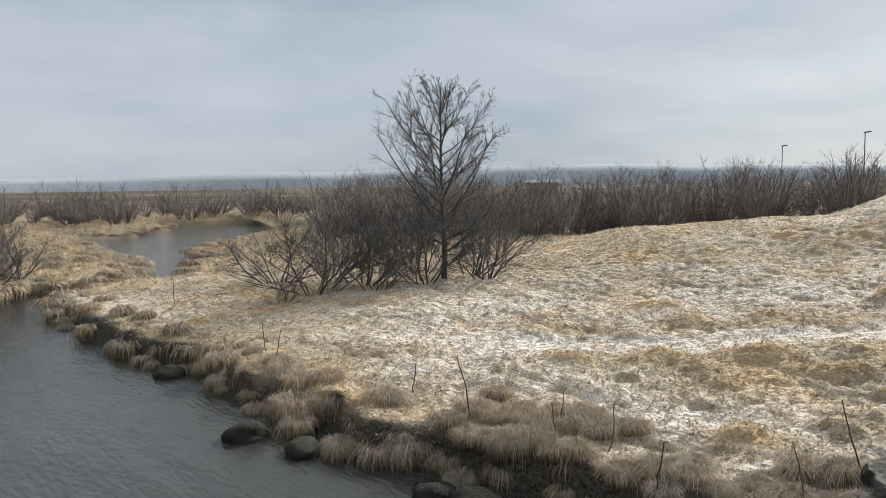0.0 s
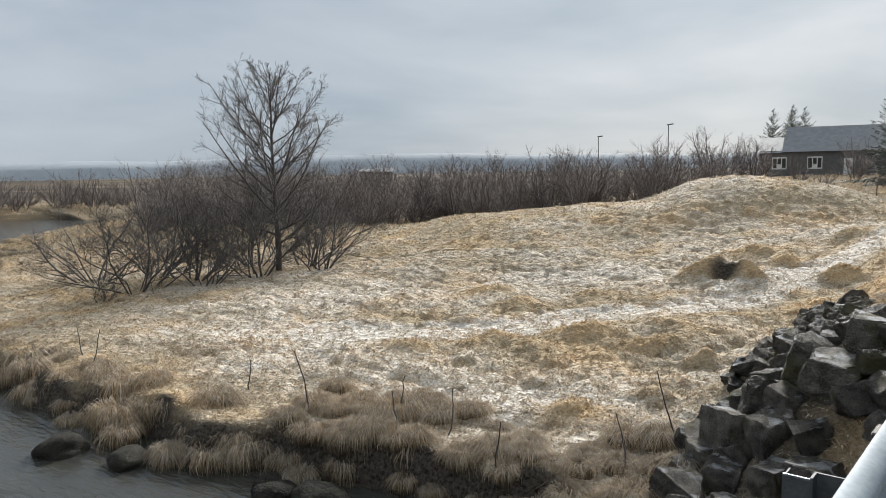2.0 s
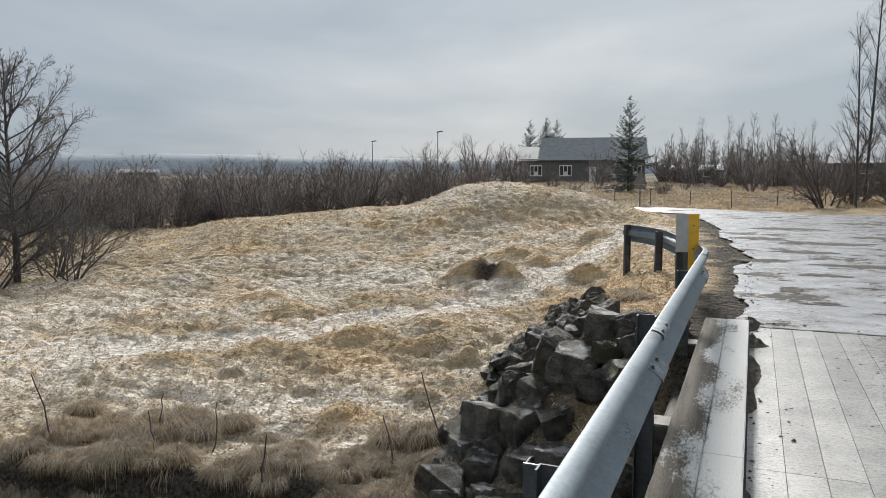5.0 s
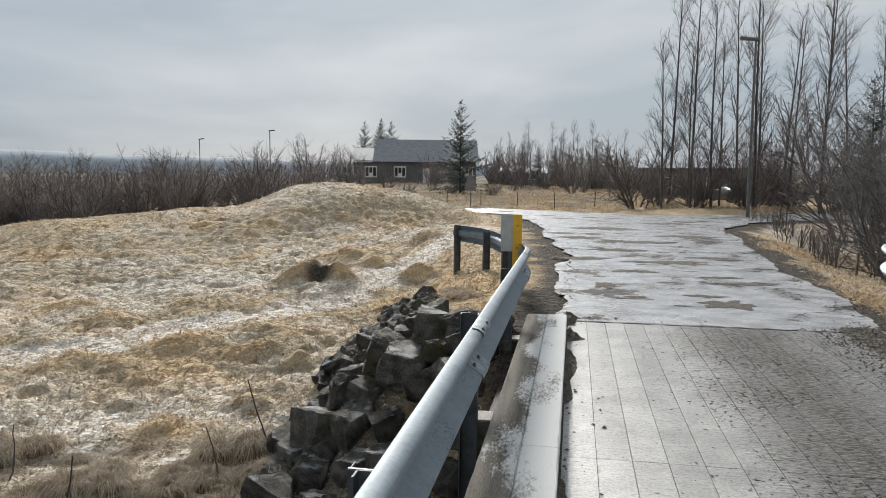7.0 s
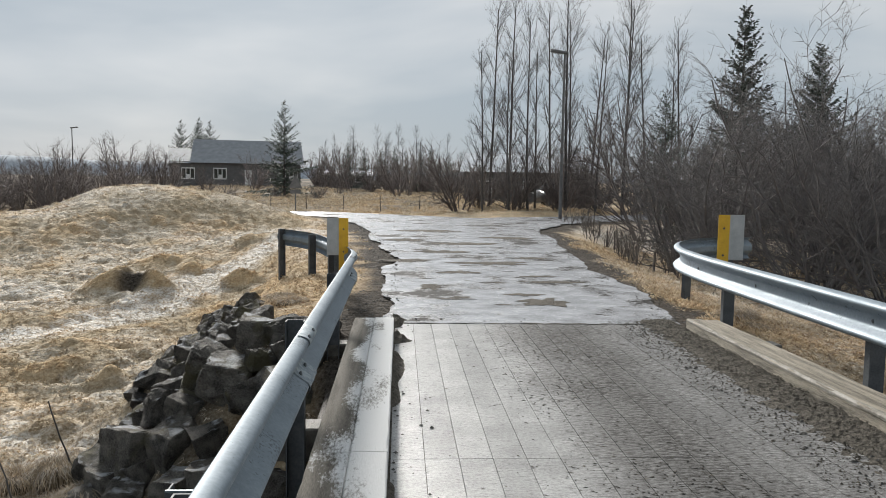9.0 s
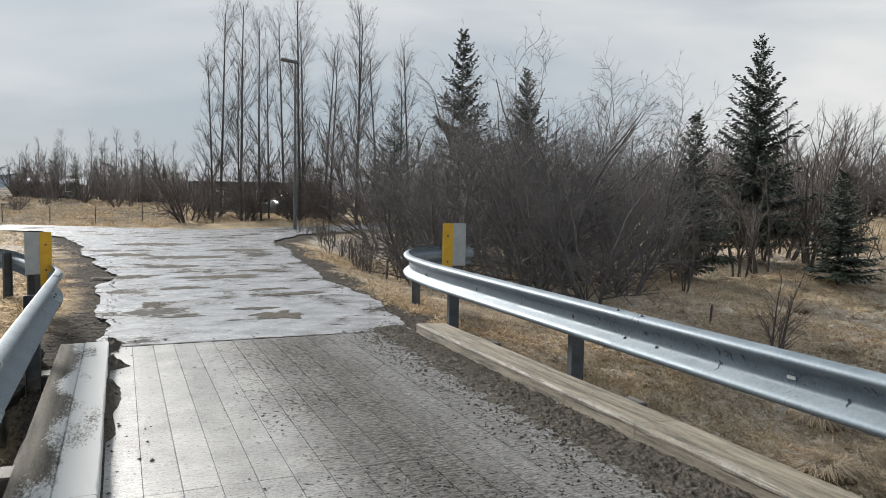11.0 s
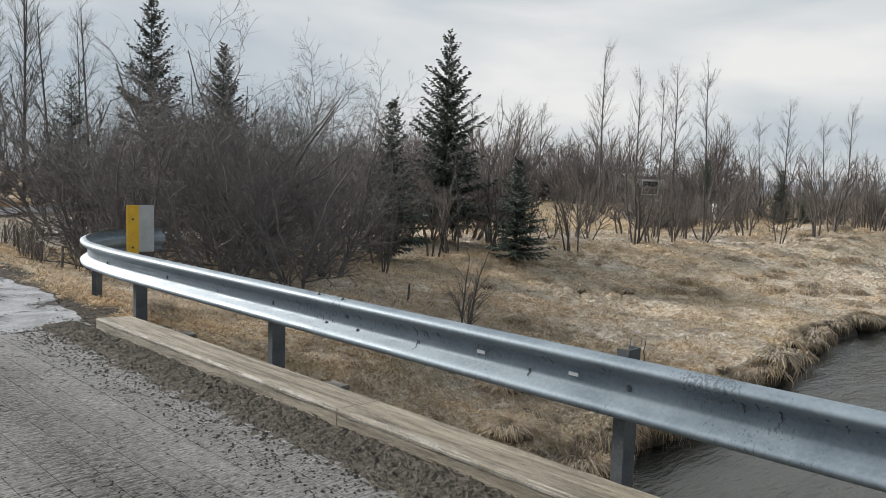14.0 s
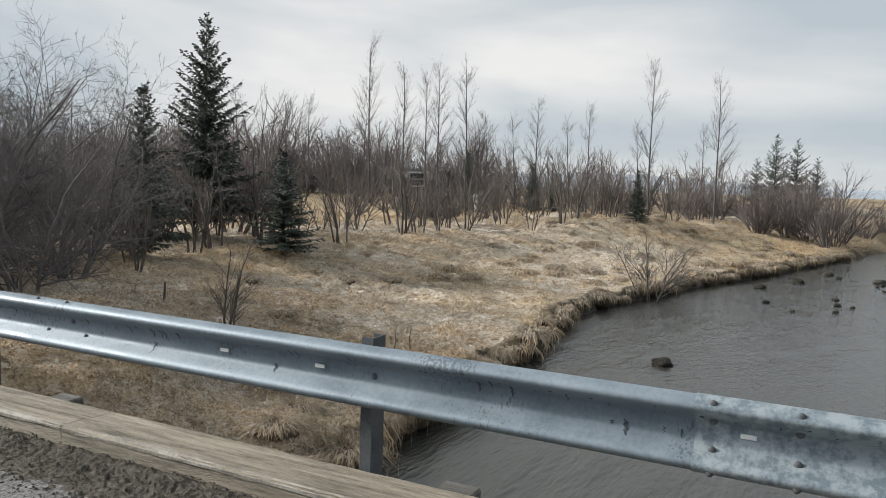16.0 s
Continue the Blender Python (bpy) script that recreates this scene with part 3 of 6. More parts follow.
M_SOIL = surf("gravelly_soil", (0.03, 0.025, 0.02), (0.12, 0.10, 0.08), 6, 70, 0.7, bump=0.8, world=True)
M_BARK = surf("dark_bark", (0.048, 0.044, 0.042), (0.13, 0.121, 0.115), 8, 60, 0.85, bump=0.4, per_piece=0.25)
M_BARK_RED = surf("reddish_twig_bark", (0.085, 0.070, 0.065), (0.19, 0.162, 0.15), 8, 60, 0.85, bump=0.3, per_piece=0.25)
M_BARK_GREY = surf("grey_twig_bark", (0.075, 0.069, 0.067), (0.21, 0.194, 0.187), 8, 60, 0.85, bump=0.3, per_piece=0.2)
M_BARK_PALE = surf("grey_brown_bark", (0.06, 0.05, 0.043), (0.165, 0.142, 0.124), 8, 60, 0.85, bump=0.3, per_piece=0.25)
M_NEEDLE = surf("spruce_needles", (0.036, 0.048, 0.040), (0.12, 0.145, 0.115), 3, 40, 0.7, bump=0.2, per_piece=0.2)
M_YELLOW = surf("yellow_reflector_board", (0.62, 0.34, 0.02), (0.78, 0.47, 0.03), 9, 60, 0.45, bump=0.05)
M_GREY_BOARD = surf("grey_board", (0.34, 0.35, 0.35), (0.5, 0.51, 0.5), 9, 60, 0.5, bump=0.05)
# board and roof greys are lightened to carry the haze of distance
M_WALL = surf("hazed_house_boards", (0.085, 0.083, 0.083), (0.15, 0.147, 0.145), 2, 20, 0.7, bump=0.3)
M_ROOF = surf("hazed_roof_sheet", (0.17, 0.185, 0.20), (0.28, 0.295, 0.31), 2, 20, 0.5, bump=0.2)
M_WHITE = surf("white_paint", (0.62, 0.62, 0.60), (0.8, 0.8, 0.78), 6, 50, 0.5, bump=0.05)
# the blue-grey base colour has distance haze painted in
M_HILL = surf("hazy_far_hill", (0.27, 0.31, 0.35), (0.40, 0.44, 0.48), 0.004, 0.03, 0.9, bump=0.0, world=True)
M_LAMP = surf("lamp_grey_paint", (0.10, 0.10, 0.10), (0.2, 0.2, 0.2), 6, 50, 0.5, 0.4, bump=0.05)


# ---- ground, river, road ----
def axis_steps(lo, hi, step, rings, reach):
    """Even steps from lo to hi, then ever wider ones out to the horizon on both sides."""
    even = np.arange(lo, hi + step / 2, step)
    c = 0.0
    for _ in range(60):
        c = math.log(1 + reach * (math.exp(c) - 1) / step) / rings if c else 0.15
    wide = step * (np.exp(c * np.arange(1, rings + 1)) - 1) / (math.exp(c) - 1)
    return np.concatenate([lo - wide[::-1], even, hi + wide])


def frost_at(x, y):
    """How much frost lies, from 0 to 1: the open meadow is white, the lee side and the far bank hardly."""
    f = 0.2 + 0.7 * (vnoise(x, y, 3.2, 21) - 0.45) + 0.5 * (vnoise(x, y, 0.9, 22) - 0.5)
    track = smooth(0.9, 0.35, from_path(x, y) + 0.5 * (vnoise(x, y, 0.7, 28) - 0.5)) * smooth(-14, -9, x)
    worn = smooth(0.6, 0.3, from_path(x, y, 0.75, -0.35)) * smooth(-10, -7, x)
    lawn = np.exp(-(((x + 10.2) / 4.2) ** 2 + ((y - 8.2) / 1.8) ** 2))
    f = f + 0.7 * track + 0.45 * lawn - 0.3 * worn - 0.5 * np.clip(mound(x, y) * 5, 0, 1) - 0.25 * smooth(0.9, 0.3, outside(x, y, RIVER))
    f = np.clip(f, 0, 1) * (1 - 0.6 * smooth(-21, -26, x)) * (1 - 0.5 * smooth(-3.5, 2, x)) * (1 - 0.85 * smooth(28, 40, np.hypot(x, y - 2)))
    # more frost here, its pale colour also lifting ground the bushes shade
    f = f + 0.3 * smooth(3, 5, x) * smooth(18, 11, y) * (0.6 + 0.4 * smooth(20, 12, x)) * smooth(44, 32, x)
    return np.clip(f + 0.7 * smooth(0, 8, x) * np.exp(-((y - 24 + 0.42 * (x - 14)) / 4) ** 2) * vnoise(x, y, 2.5, 23), 0, 1)


def dry_at(x, y):
    """Where the grass is orange-brown."""
    _, own = hummocks(x + 0.25 * vnoise(x, y, 0.5, 6), y * 1.15 + 0.25 * vnoise(x, y, 0.5, 7), 0.52, 101)
    return np.clip(0.28 * smooth(0, 6, x) * (0.3 + 1.4 * vnoise(x, y, 3, 24) ** 1.5) + 0.7 * smooth(0.9, 0.97, own) + 0.9 * np.clip(mound(x, y) * 5 - 0.15, 0, 1) + 0.5 * smooth(3.6, 2.4, -x) * smooth(8, 9.5, y) * (x < 0) + 0.3 * smooth(2.0, 0.8, outside(x, y, ROAD)) , 0, 1)


def soil_at(x, y):
    """Bare gritty earth beside the road, on the bank's foot and under the bridge."""
    r = outside(x, y, ROAD) + 0.7 * (vnoise(x, y, 0.6, 25) - 0.5)
    w = outside(x, y, RIVER) + 0.3 * (vnoise(x, y, 0.5, 26) - 0.5)
    d = smooth(1.0, 0.35, r) * smooth(34, 28, y) + smooth(0.35, 0.1, w) + smooth(0.6, 0.25, w) * smooth(-2, -4, x) * smooth(-22, -18, x) + smooth(0.3, 0, np.abs(x - 1.5) - 2.2) * (y < 8.3)
    rough_bank = np.exp(-(((x + 2.2) / 1.0) ** 2 + ((y - 8.2) / 2.4) ** 2)) * smooth(0.3, 0.6, vnoise(x, y, 0.5, 29) + 0.35 * smooth(9.5, 8, y))
    # the torn hummock's hollow has its shade put into the colour as dark soil
    hole = 1.0 * np.exp(-(((x + 5.95) / 0.36) ** 4 + ((y - 16.82) / 0.26) ** 4)) + 0.5 * (hummocks(x + 0.25 * vnoise(x, y, 0.5, 6), y * 1.15 + 0.25 * vnoise(x, y, 0.5, 7), 0.52, 101)[1] > 0.955) * smooth(3, 6, x)
    litter = 0.35 * smooth(35, 42, np.hypot(x, y - 2)) * smooth(14, 8, x) + 0.55 * smooth(56, 64, np.hypot(x, y)) * smooth(10, 20, x)
    litter = litter + 0.75 * smooth(88, 120, np.hypot(x, y)) * smooth(-10, -20, x)
    litter = litter * (1 - 0.6 * smooth(30, 34, y) * smooth(-22, -16, x) * smooth(8, 3, x)) + 0.5 * smooth(35, 40, y) * smooth(-22, -16, x) * smooth(8, 3, x) + 0.5 * np.exp(-(((x - 1) / 4) ** 2 + ((y - 62) / 10) ** 2))
    return np.clip(d + 0.9 * rough_bank + hole + litter * (0.4 + 0.9 * vnoise(x, y, 2.0, 27)), 0, 1)


def layers(me, **values):
    for key, v in values.items():
        me.attributes.new(key, "FLOAT", "POINT").data.foreach_set("value", np.asarray(v, np.float32).ravel())


def make_ground():
    xs, ys = axis_steps(-34, 42, 0.15, 40, 2600), axis_steps(0.5, 31, 0.11, 40, 2600)
    # closer steps over the near meadow
    xs = np.concatenate([xs[xs < -15], np.arange(-15, -0.8, 0.068), xs[xs > -0.8]])
    ys = np.concatenate([ys[ys < 5.5], np.arange(5.5, 19, 0.068), ys[ys > 19]])
    X, Y = np.meshgrid(xs, ys)
    Z = ground_level(X, Y)
    far = smooth(150, 900, np.hypot(X, Y))
    Z = Z * (1 - far) - 3.0 * far
    idx = np.arange(X.size).reshape(X.shape)
    F = np.stack([idx[:-1, :-1], idx[:-1, 1:], idx[1:, 1:], idx[1:, :-1]], -1).reshape(-1, 4)
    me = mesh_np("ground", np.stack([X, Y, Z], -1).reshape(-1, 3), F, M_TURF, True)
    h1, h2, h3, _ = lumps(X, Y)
    # frost on the tufts' heads, browner thatch between them that also paints shade in
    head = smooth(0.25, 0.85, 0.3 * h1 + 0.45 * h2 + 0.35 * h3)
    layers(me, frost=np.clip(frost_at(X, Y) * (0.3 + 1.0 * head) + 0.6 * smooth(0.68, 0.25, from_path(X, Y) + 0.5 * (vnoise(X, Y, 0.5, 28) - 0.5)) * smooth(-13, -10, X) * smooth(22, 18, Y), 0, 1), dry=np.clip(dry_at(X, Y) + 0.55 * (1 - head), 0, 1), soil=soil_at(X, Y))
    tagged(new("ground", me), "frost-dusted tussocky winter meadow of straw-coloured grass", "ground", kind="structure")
    me = mesh_np("water", [(-400, -60, WATER), (400, -60, WATER), (400, 120, WATER), (-400, 120, WATER)], [(0, 1, 2, 3)], M_WATER)
    tagged(new("water", me), "dark rippled river flowing under the bridge", "water", kind="structure")


def fill_polygon(poly, z, step):
    """A flat sheet over an outline, cut into a fine grid at its edge."""
    bm = bmesh.new()
    vs = [bm.verts.new((x, y, z)) for x, y in poly]
    bm.faces.new(vs)
    bmesh.ops.triangulate(bm, faces=bm.faces[:])
    return bm


def make_road():
    rim = []
    for (ax, ay), (bx, by) in zip(ROAD, ROAD[1:] + ROAD[:1]):
        n = max(2, int(math.hypot(bx - ax, by - ay) / 0.09))
        for k in range(n):
            x, y = ax + (bx - ax) * k / n, ay + (by - ay) * k / n
            w = 0.0 if y < 8.4 else 1.0
            rim.append((x + w * (0.4 * (float(vnoise(x, y, 1.3, 31)) - 0.5) + 0.09 * (float(vnoise(x, y, 0.17, 33)) - 0.5)), y + w * (0.25 * (float(vnoise(x, y, 0.6, 32)) - 0.5) + 0.16 * (float(vnoise(x, y, 0.17, 34)) - 0.5))))
    bm = fill_polygon(rim, 0.0, 1)
    tagged(new("road", mesh_bm("road", bm, M_ROAD)), "worn narrow tarmac road, wet and partly icy, with glare put into its colour", "road", kind="structure")


make_ground()
make_road()


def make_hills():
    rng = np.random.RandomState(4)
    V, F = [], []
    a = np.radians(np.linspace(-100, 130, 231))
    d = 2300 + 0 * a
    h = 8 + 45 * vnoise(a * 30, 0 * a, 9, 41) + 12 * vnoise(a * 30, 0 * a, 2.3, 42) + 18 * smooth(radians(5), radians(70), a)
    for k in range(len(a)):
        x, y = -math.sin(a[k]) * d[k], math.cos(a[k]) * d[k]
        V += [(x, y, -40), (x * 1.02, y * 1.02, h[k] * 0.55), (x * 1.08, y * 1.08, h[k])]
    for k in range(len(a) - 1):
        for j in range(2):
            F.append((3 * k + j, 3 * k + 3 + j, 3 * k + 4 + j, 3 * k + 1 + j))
    tagged(new("backdrop", mesh_np("backdrop", V, F, M_HILL, True)), "low hills in the far distance, blue-grey haze put into their colour", "hills", kind="structure")


make_hills()


# ---- the bridge ----
def make_bridge():
    deck = thing("bridge_deck", "narrow bridge deck of lengthwise wooden boards, wet and gritty", "bridge", kind="structure")
    part("deck_beam", mesh_bm("deck_beam", box(-0.3, 3.35, -9, 8.0, -0.42, -0.085), M_POST), deck)
    rng = random.Random(3)
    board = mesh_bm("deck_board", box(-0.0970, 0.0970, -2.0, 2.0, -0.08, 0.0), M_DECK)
    for i in range(16):
        x = 0.05 + i * 0.1975
        for k in range(5):
            part("board", board, deck, "", pose(x, 6.18 - k * 4.004, rng.uniform(-0.0012, 0.0)))
    for x0, x1, z1, mat in ((-0.262, -0.06, 0.15, M_PLANK), (-0.47, -0.265, 0.147, M_PLANK), (3.08, 3.25, 0.15, M_TIMBER), (3.256, 3.43, 0.14, M_TIMBER)):
        for y0, y1 in ((-9, -2.006), (-2, 3.9), (3.906, 7.75)):
            part("kerb_beam", mesh_bm("kerb_beam", worn_beam(x0, x1, y0, y1, -0.05, z1, rng.randint(0, 99)), mat), deck)
    for y0, y1 in ((-9, -2.006), (-2, 3.9), (3.906, 7.75)):
        m = int((y1 - y0) / 0.03)
        V = []
        for k in range(m + 1):
            y = y0 + (y1 - y0) * k / m
            w = 0.003 + 0.03 * float(vnoise(3.0, y, 0.16, 81)) ** 2 + 0.004 * rng.random()
            V += [(3.076, y, 0.115 + 0.015 * float(vnoise(3.0, y, 0.11, 82))), (3.076, y, 0.139), (3.093, y, 0.1535), (3.093 + w, y, 0.1535)]
        part("worn_edge", mesh_np("worn_edge", V, [(4 * k + j, 4 * k + 4 + j, 4 * k + 5 + j, 4 * k + 1 + j) for k in range(m) for j in range(3)], M_TIMBER_PALE), deck, "pale chipped edge of the kerb")
    for y in (-1.2, 1.8, 4.97, 7.5):
        part("cross_beam", mesh_bm("cross_beam", box(-0.98, 3.97, y - 0.11, y + 0.11, -0.28, -0.055, 0.012), M_TIMBER_DARK), deck)
    line = [(-0.06 + 0.1 * k, 8.21 + 0.05 * (rng.random() - 0.5), 0.012 + 0.035 * rng.random() ** 2) for k in range(33)]
    V = [(x, y + s * w, 0.0045) for x, y, w in line for s in (-0.5, 0.5)]
    part("joint", mesh_np("joint", V, [(2 * k, 2 * k + 2, 2 * k + 3, 2 * k + 1) for k in range(32)], M_MUD), deck, "ragged dark crack where the boards meet the tarmac")
    part("abutment", mesh_bm("abutment", box(-0.7, 3.8, 5.7, 8.1, -2.3, -0.43, 0.03), M_SOIL), deck)


def worn_beam(x0, x1, y0, y1, z0, z1, seed):
    """A timber with edges that wander a little, as if chipped and worn."""
    n = max(2, int((y1 - y0) / 0.12))
    rng = np.random.RandomState(seed)
    bm = bmesh.new()
    rings = []
    for k in range(n + 1):
        y = y0 + (y1 - y0) * k / n
        c = [0.006 + 0.008 * rng.random_sample() ** 3 for _ in range(2)]
        w = rng.uniform(-0.0012, 0.0012)
        pts = ((x0 + w, z0), (x0 + w, z1 - c[0]), (x0 + c[0] + w, z1), (x1 - c[1] + w, z1), (x1 + w, z1 - c[1]), (x1 + w, z0))
        rings.append([bm.verts.new((px, y, pz)) for px, pz in pts])
    for a, b in zip(rings, rings[1:]):
        for j in range(6):
            bm.faces.new((a[j], a[(j + 1) % 6], b[(j + 1) % 6], b[j]))
    bm.faces.new(rings[0])
    bm.faces.new(list(reversed(rings[-1])))
    return bm


def make_mud():
    """Grit swept against the kerbs in low uneven heaps."""
    for name, label, xa, xb, hmax, side in (("mud_bank", "low bank of dark crumbly mud swept against the kerb", 2.5, 3.1, 0.062, 1), ("mud_bank", "crumbs of dark mud beside the frosted kerb", -0.075, 0.2, 0.04, -1)):
        ys, xs = np.arange(-4, 8.6, 0.022), np.linspace(xa, xb, 26)
        X, Y = np.meshgrid(xs, ys)
        u = (X - xa) / (xb - xa)
        if side > 0:
            H = hmax * smooth(0.25, 1.0, u + 0.1 * (vnoise(X, Y, 0.09, 61) - 0.5)) * (0.75 + 0.3 * vnoise(X, Y, 0.9, 62) + 0.12 * (vnoise(X, Y, 0.14, 67) - 0.5)) + (0.016 * (vnoise(X, Y, 0.045, 63) - 0.5) + 0.010 * (vnoise(X, Y, 0.1, 66) - 0.5)) * smooth(0.05, 0.4, u)
        else:
            H = hmax * (1 - u) * smooth(0.52, 0.74, vnoise(X, Y, 0.4, 64) - 0.25 * u) * (0.5 + vnoise(X, Y, 0.06, 65)) * 2.2
        H = H * smooth(8.6, 8.2, Y) - 0.006 + 0.011 * (np.random.RandomState(9).random_sample(X.shape) - 0.5) * smooth(0.0, 0.04, H)
        idx = np.arange(X.size).reshape(X.shape)
        F = np.stack([idx[:-1, :-1], idx[:-1, 1:], idx[1:, 1:], idx[1:, :-1]], -1).reshape(-1, 4)
        tagged(new(name, mesh_np(name, np.stack([X, Y, H], -1).reshape(-1, 3), F, M_MUD)), label, "mud", kind="stuff")
    # loose clods on the bank and spilled before it
    rng = np.random.RandomState(33)
    n = 9500
    u, y = rng.random_sample(n) ** 0.7, rng.uniform(-2.5, 8.4, n)
    x = 2.3 + 0.77 * u
    z = 0.07 * smooth(0.45, 1.0, u) * (0.75 + 0.3 * vnoise(x, y, 0.9, 62)) - 0.002
    r = 0.0035 + 0.010 * rng.random_sample(n) ** 2.5
    a = rng.uniform(0, 6.28, n)
    ring = [np.stack([x + np.cos(a + 1.57 * j) * r * rng.uniform(0.6, 1.3, n), y + np.sin(a + 1.57 * j) * r * rng.uniform(0.6, 1.3, n), z], 1) for j in range(4)]
    V = np.stack(ring + [np.stack([x, y, z + r * rng.uniform(0.6, 1.2, n)], 1)], 1).reshape(-1, 3)
    i = np.arange(n)[:, None] * 5
    F = np.concatenate([i + np.array([[j, (j + 1) % 4, 4]]) for j in range(4)])
    tagged(new("mud_clods", mesh_np("mud_clods", V, F, M_MUD)), "loose crumbs of dark mud along the kerb", "mud", kind="stuff")


def bend(points, step=0.12):
    """A smooth line through points of the plan."""
    p = np.array(points, float)
    q = [2 * p[0] - p[1], *p, 2 * p[-1] - p[-2]]
    out = []
    for k in range(1, len(q) - 2):
        a, b, c, d = q[k - 1], q[k], q[k + 1], q[k + 2]
        n = max(2, int(np.linalg.norm(c - b) / step))
        for i in range(n):
            t = i / n
            out.append(0.5 * (2 * b + (c - a) * t + (2 * a - 5 * b + 4 * c - d) * t * t + (3 * b - a - 3 * c + d) * t ** 3))
    return np.array([*out, p[-1]])


def bulge(z):
    """How far the barrier's face stands out at the height z over its middle: a wide flat hollow between two narrow rolls."""
    a = abs(z)
    if a < 0.114:
        t = max(0.0, (a - 0.03) / 0.084)
        return 0.083 * t * t * (3 - 2 * t)
    return 0.083 * math.sqrt(max(0.0, 1 - ((a - 0.114) / 0.043) ** 2))


def w_profile(thick=0.004):
    """The section of a crash barrier, 0.31 high, as a closed thin outline; the rolls go to +x."""
    pts = [(bulge(0.156 - 0.312 * k / 36), 0.156 - 0.312 * k / 36) for k in range(37)]
    return pts + [(x - thick, z) for x, z in reversed(pts)]


def channel_post(z0, z1):
    """A rolled channel: a web and two flanges with a thin wall."""
    b = box(-0.06, 0.06, 0.0, 0.008, z0, z1)
    add_box(b, -0.06, -0.052, 0.0085, 0.065, z0, z1)
    add_box(b, 0.052, 0.06, 0.0085, 0.065, z0, z1)
    return b


BOLT = None


def guard_rail(label, line, side, posts, laps, bolts):
    """line: plan and height of the beam's middle. posts: x, y, foot, top, turn. laps: y where a lapped joint lies on the straight. bolts: y, z of single bolts."""
    rail = thing("guard_rail", label, "guard rail")
    L = bend(line)
    V, F = sweep(L, [(side * x, z) for x, z in w_profile()], True)
    part("beam", mesh_np("beam", V, F, M_STEEL, True), rail, "galvanised corrugated steel beam")
    x0, zc = line[1][0], line[1][2]
    cap = bmesh.new()
    bmesh.ops.create_uvsphere(cap, u_segments=10, v_segments=6, radius=0.017)
    bmesh.ops.scale(cap, vec=(0.55, 1, 1), verts=cap.verts)
    bolt = mesh_bm("bolt", cap, M_POST, True)
    for y, y2 in laps:
        V, F = sweep(np.array([(x0 + side * 0.007, min(y, y2) + abs(y2 - y) * k / 8, zc + 0.001) for k in range(9)]), [(side * x, z * 1.025) for x, z in w_profile(0.003)], True)
        plate = part("splice", mesh_np("splice", V, F, M_STEEL_BRIGHT, True), rail, "mottled lapped end of the next beam")
        for by in (y + math.copysign(0.07, y2 - y), y + math.copysign(min(0.38, abs(y2 - y) - 0.05), y2 - y)):
            for bz in (0.138, 0.06, -0.06, -0.138):
                part("bolt", bolt, plate, "dark bolt head", pose(x0 + side * (bulge(bz) + 0.008), by, zc + bz))
    for y, z in bolts:
        part("bolt", bolt, rail, "dark bolt head", pose(x0 + side * bulge(z), y, zc + z))
    for x, y, z0, z1, turn in posts:
        part("post", mesh_bm("post", channel_post(z0, z1), M_POST), rail, "dull grey steel post", pose(x, y, 0, 0, 0, turn))
    return rail


LEFT_LINE = [(-0.56, -5, 0.62), (-0.56, 2, 0.62), (-0.56, 7.2, 0.62), (-0.56, 8.3, 0.61), (-0.66, 9.4, 0.56), (-0.88, 10.7, 0.5), (-1.2, 12.2, 0.46), (-1.62, 13.5, 0.45), (-2.4, 14.7, 0.44)]
RIGHT_LINE = [(3.45, -5, 0.62), (3.45, 2, 0.62), (3.45, 7.2, 0.63), (3.47, 8.5, 0.64), (3.56, 9.2, 0.65), (3.85, 9.9, 0.66), (4.4, 10.4, 0.67), (5.2, 10.7, 0.66)]
def outrigger(x, y, top):
    """An upright steel channel beside the bridge, open towards the roadway."""
    ob = thing("steel_channel", "upright grey steel channel standing beside the bridge", "bracket", (x, y, 0))
    part("web", mesh_bm("web", box(-0.12, 0.12, -0.006, 0.006, -0.75, top, 0.002), M_POST), ob)
    for sx in (-1, 1):
        part("flange", mesh_bm("flange", box(sx * 0.114 - 0.006, sx * 0.114 + 0.006, 0.007, 0.12, -0.75, top, 0.002), M_POST), ob)
    part("rim", mesh_bm("rim", box(-0.12, 0.12, -0.008, 0.008, top + 0.001, top + 0.012, 0.002), M_STEEL_BRIGHT), ob, "paler upper edge")


outrigger(-1.05, 3.7, 0.02)
make_bridge()
make_mud()
guard_rail("galvanised steel guard rail that curves away from the road", LEFT_LINE, 1,
           [(-0.67, 4.8, -0.6, 0.69, 180), (-0.67, 2.4, -0.6, 0.58, 180), (-0.67, 0.3, -0.4, 0.6, 180), (-0.66, 7.4, -0.7, 0.66, 180), (-1.02, 11.1, -0.6, 0.62, 200), (-1.55, 13.1, -0.6, 0.6, 205), (-2.3, 14.5, -0.9, 0.6, 215)], [(4.2, 3.9), (8.2, 7.9)], [(6.1, 0.0), (2.2, 0.0)])
right_rail = guard_rail("galvanised steel guard rail spotted with damp along the bridge's edge", RIGHT_LINE, -1,
           [(3.54, 2.1, -0.4, 0.80, 0), (3.54, 5.25, -0.6, 0.7, 0), (3.56, 7.8, -0.6, 0.68, 0), (3.54, -1.0, -0.4, 0.7, 0), (4.1, 10.3, -0.8, 0.78, 30)], [(0.55, -1.4)],
           [(2.07, 0.0), (5.2, 0.0), (4.28, 0.03), (4.5, -0.05), (4.15, -0.05), (4.28, 0.15), (4.55, 0.15), (7.0, 0.0), (8.4, 0.0)])


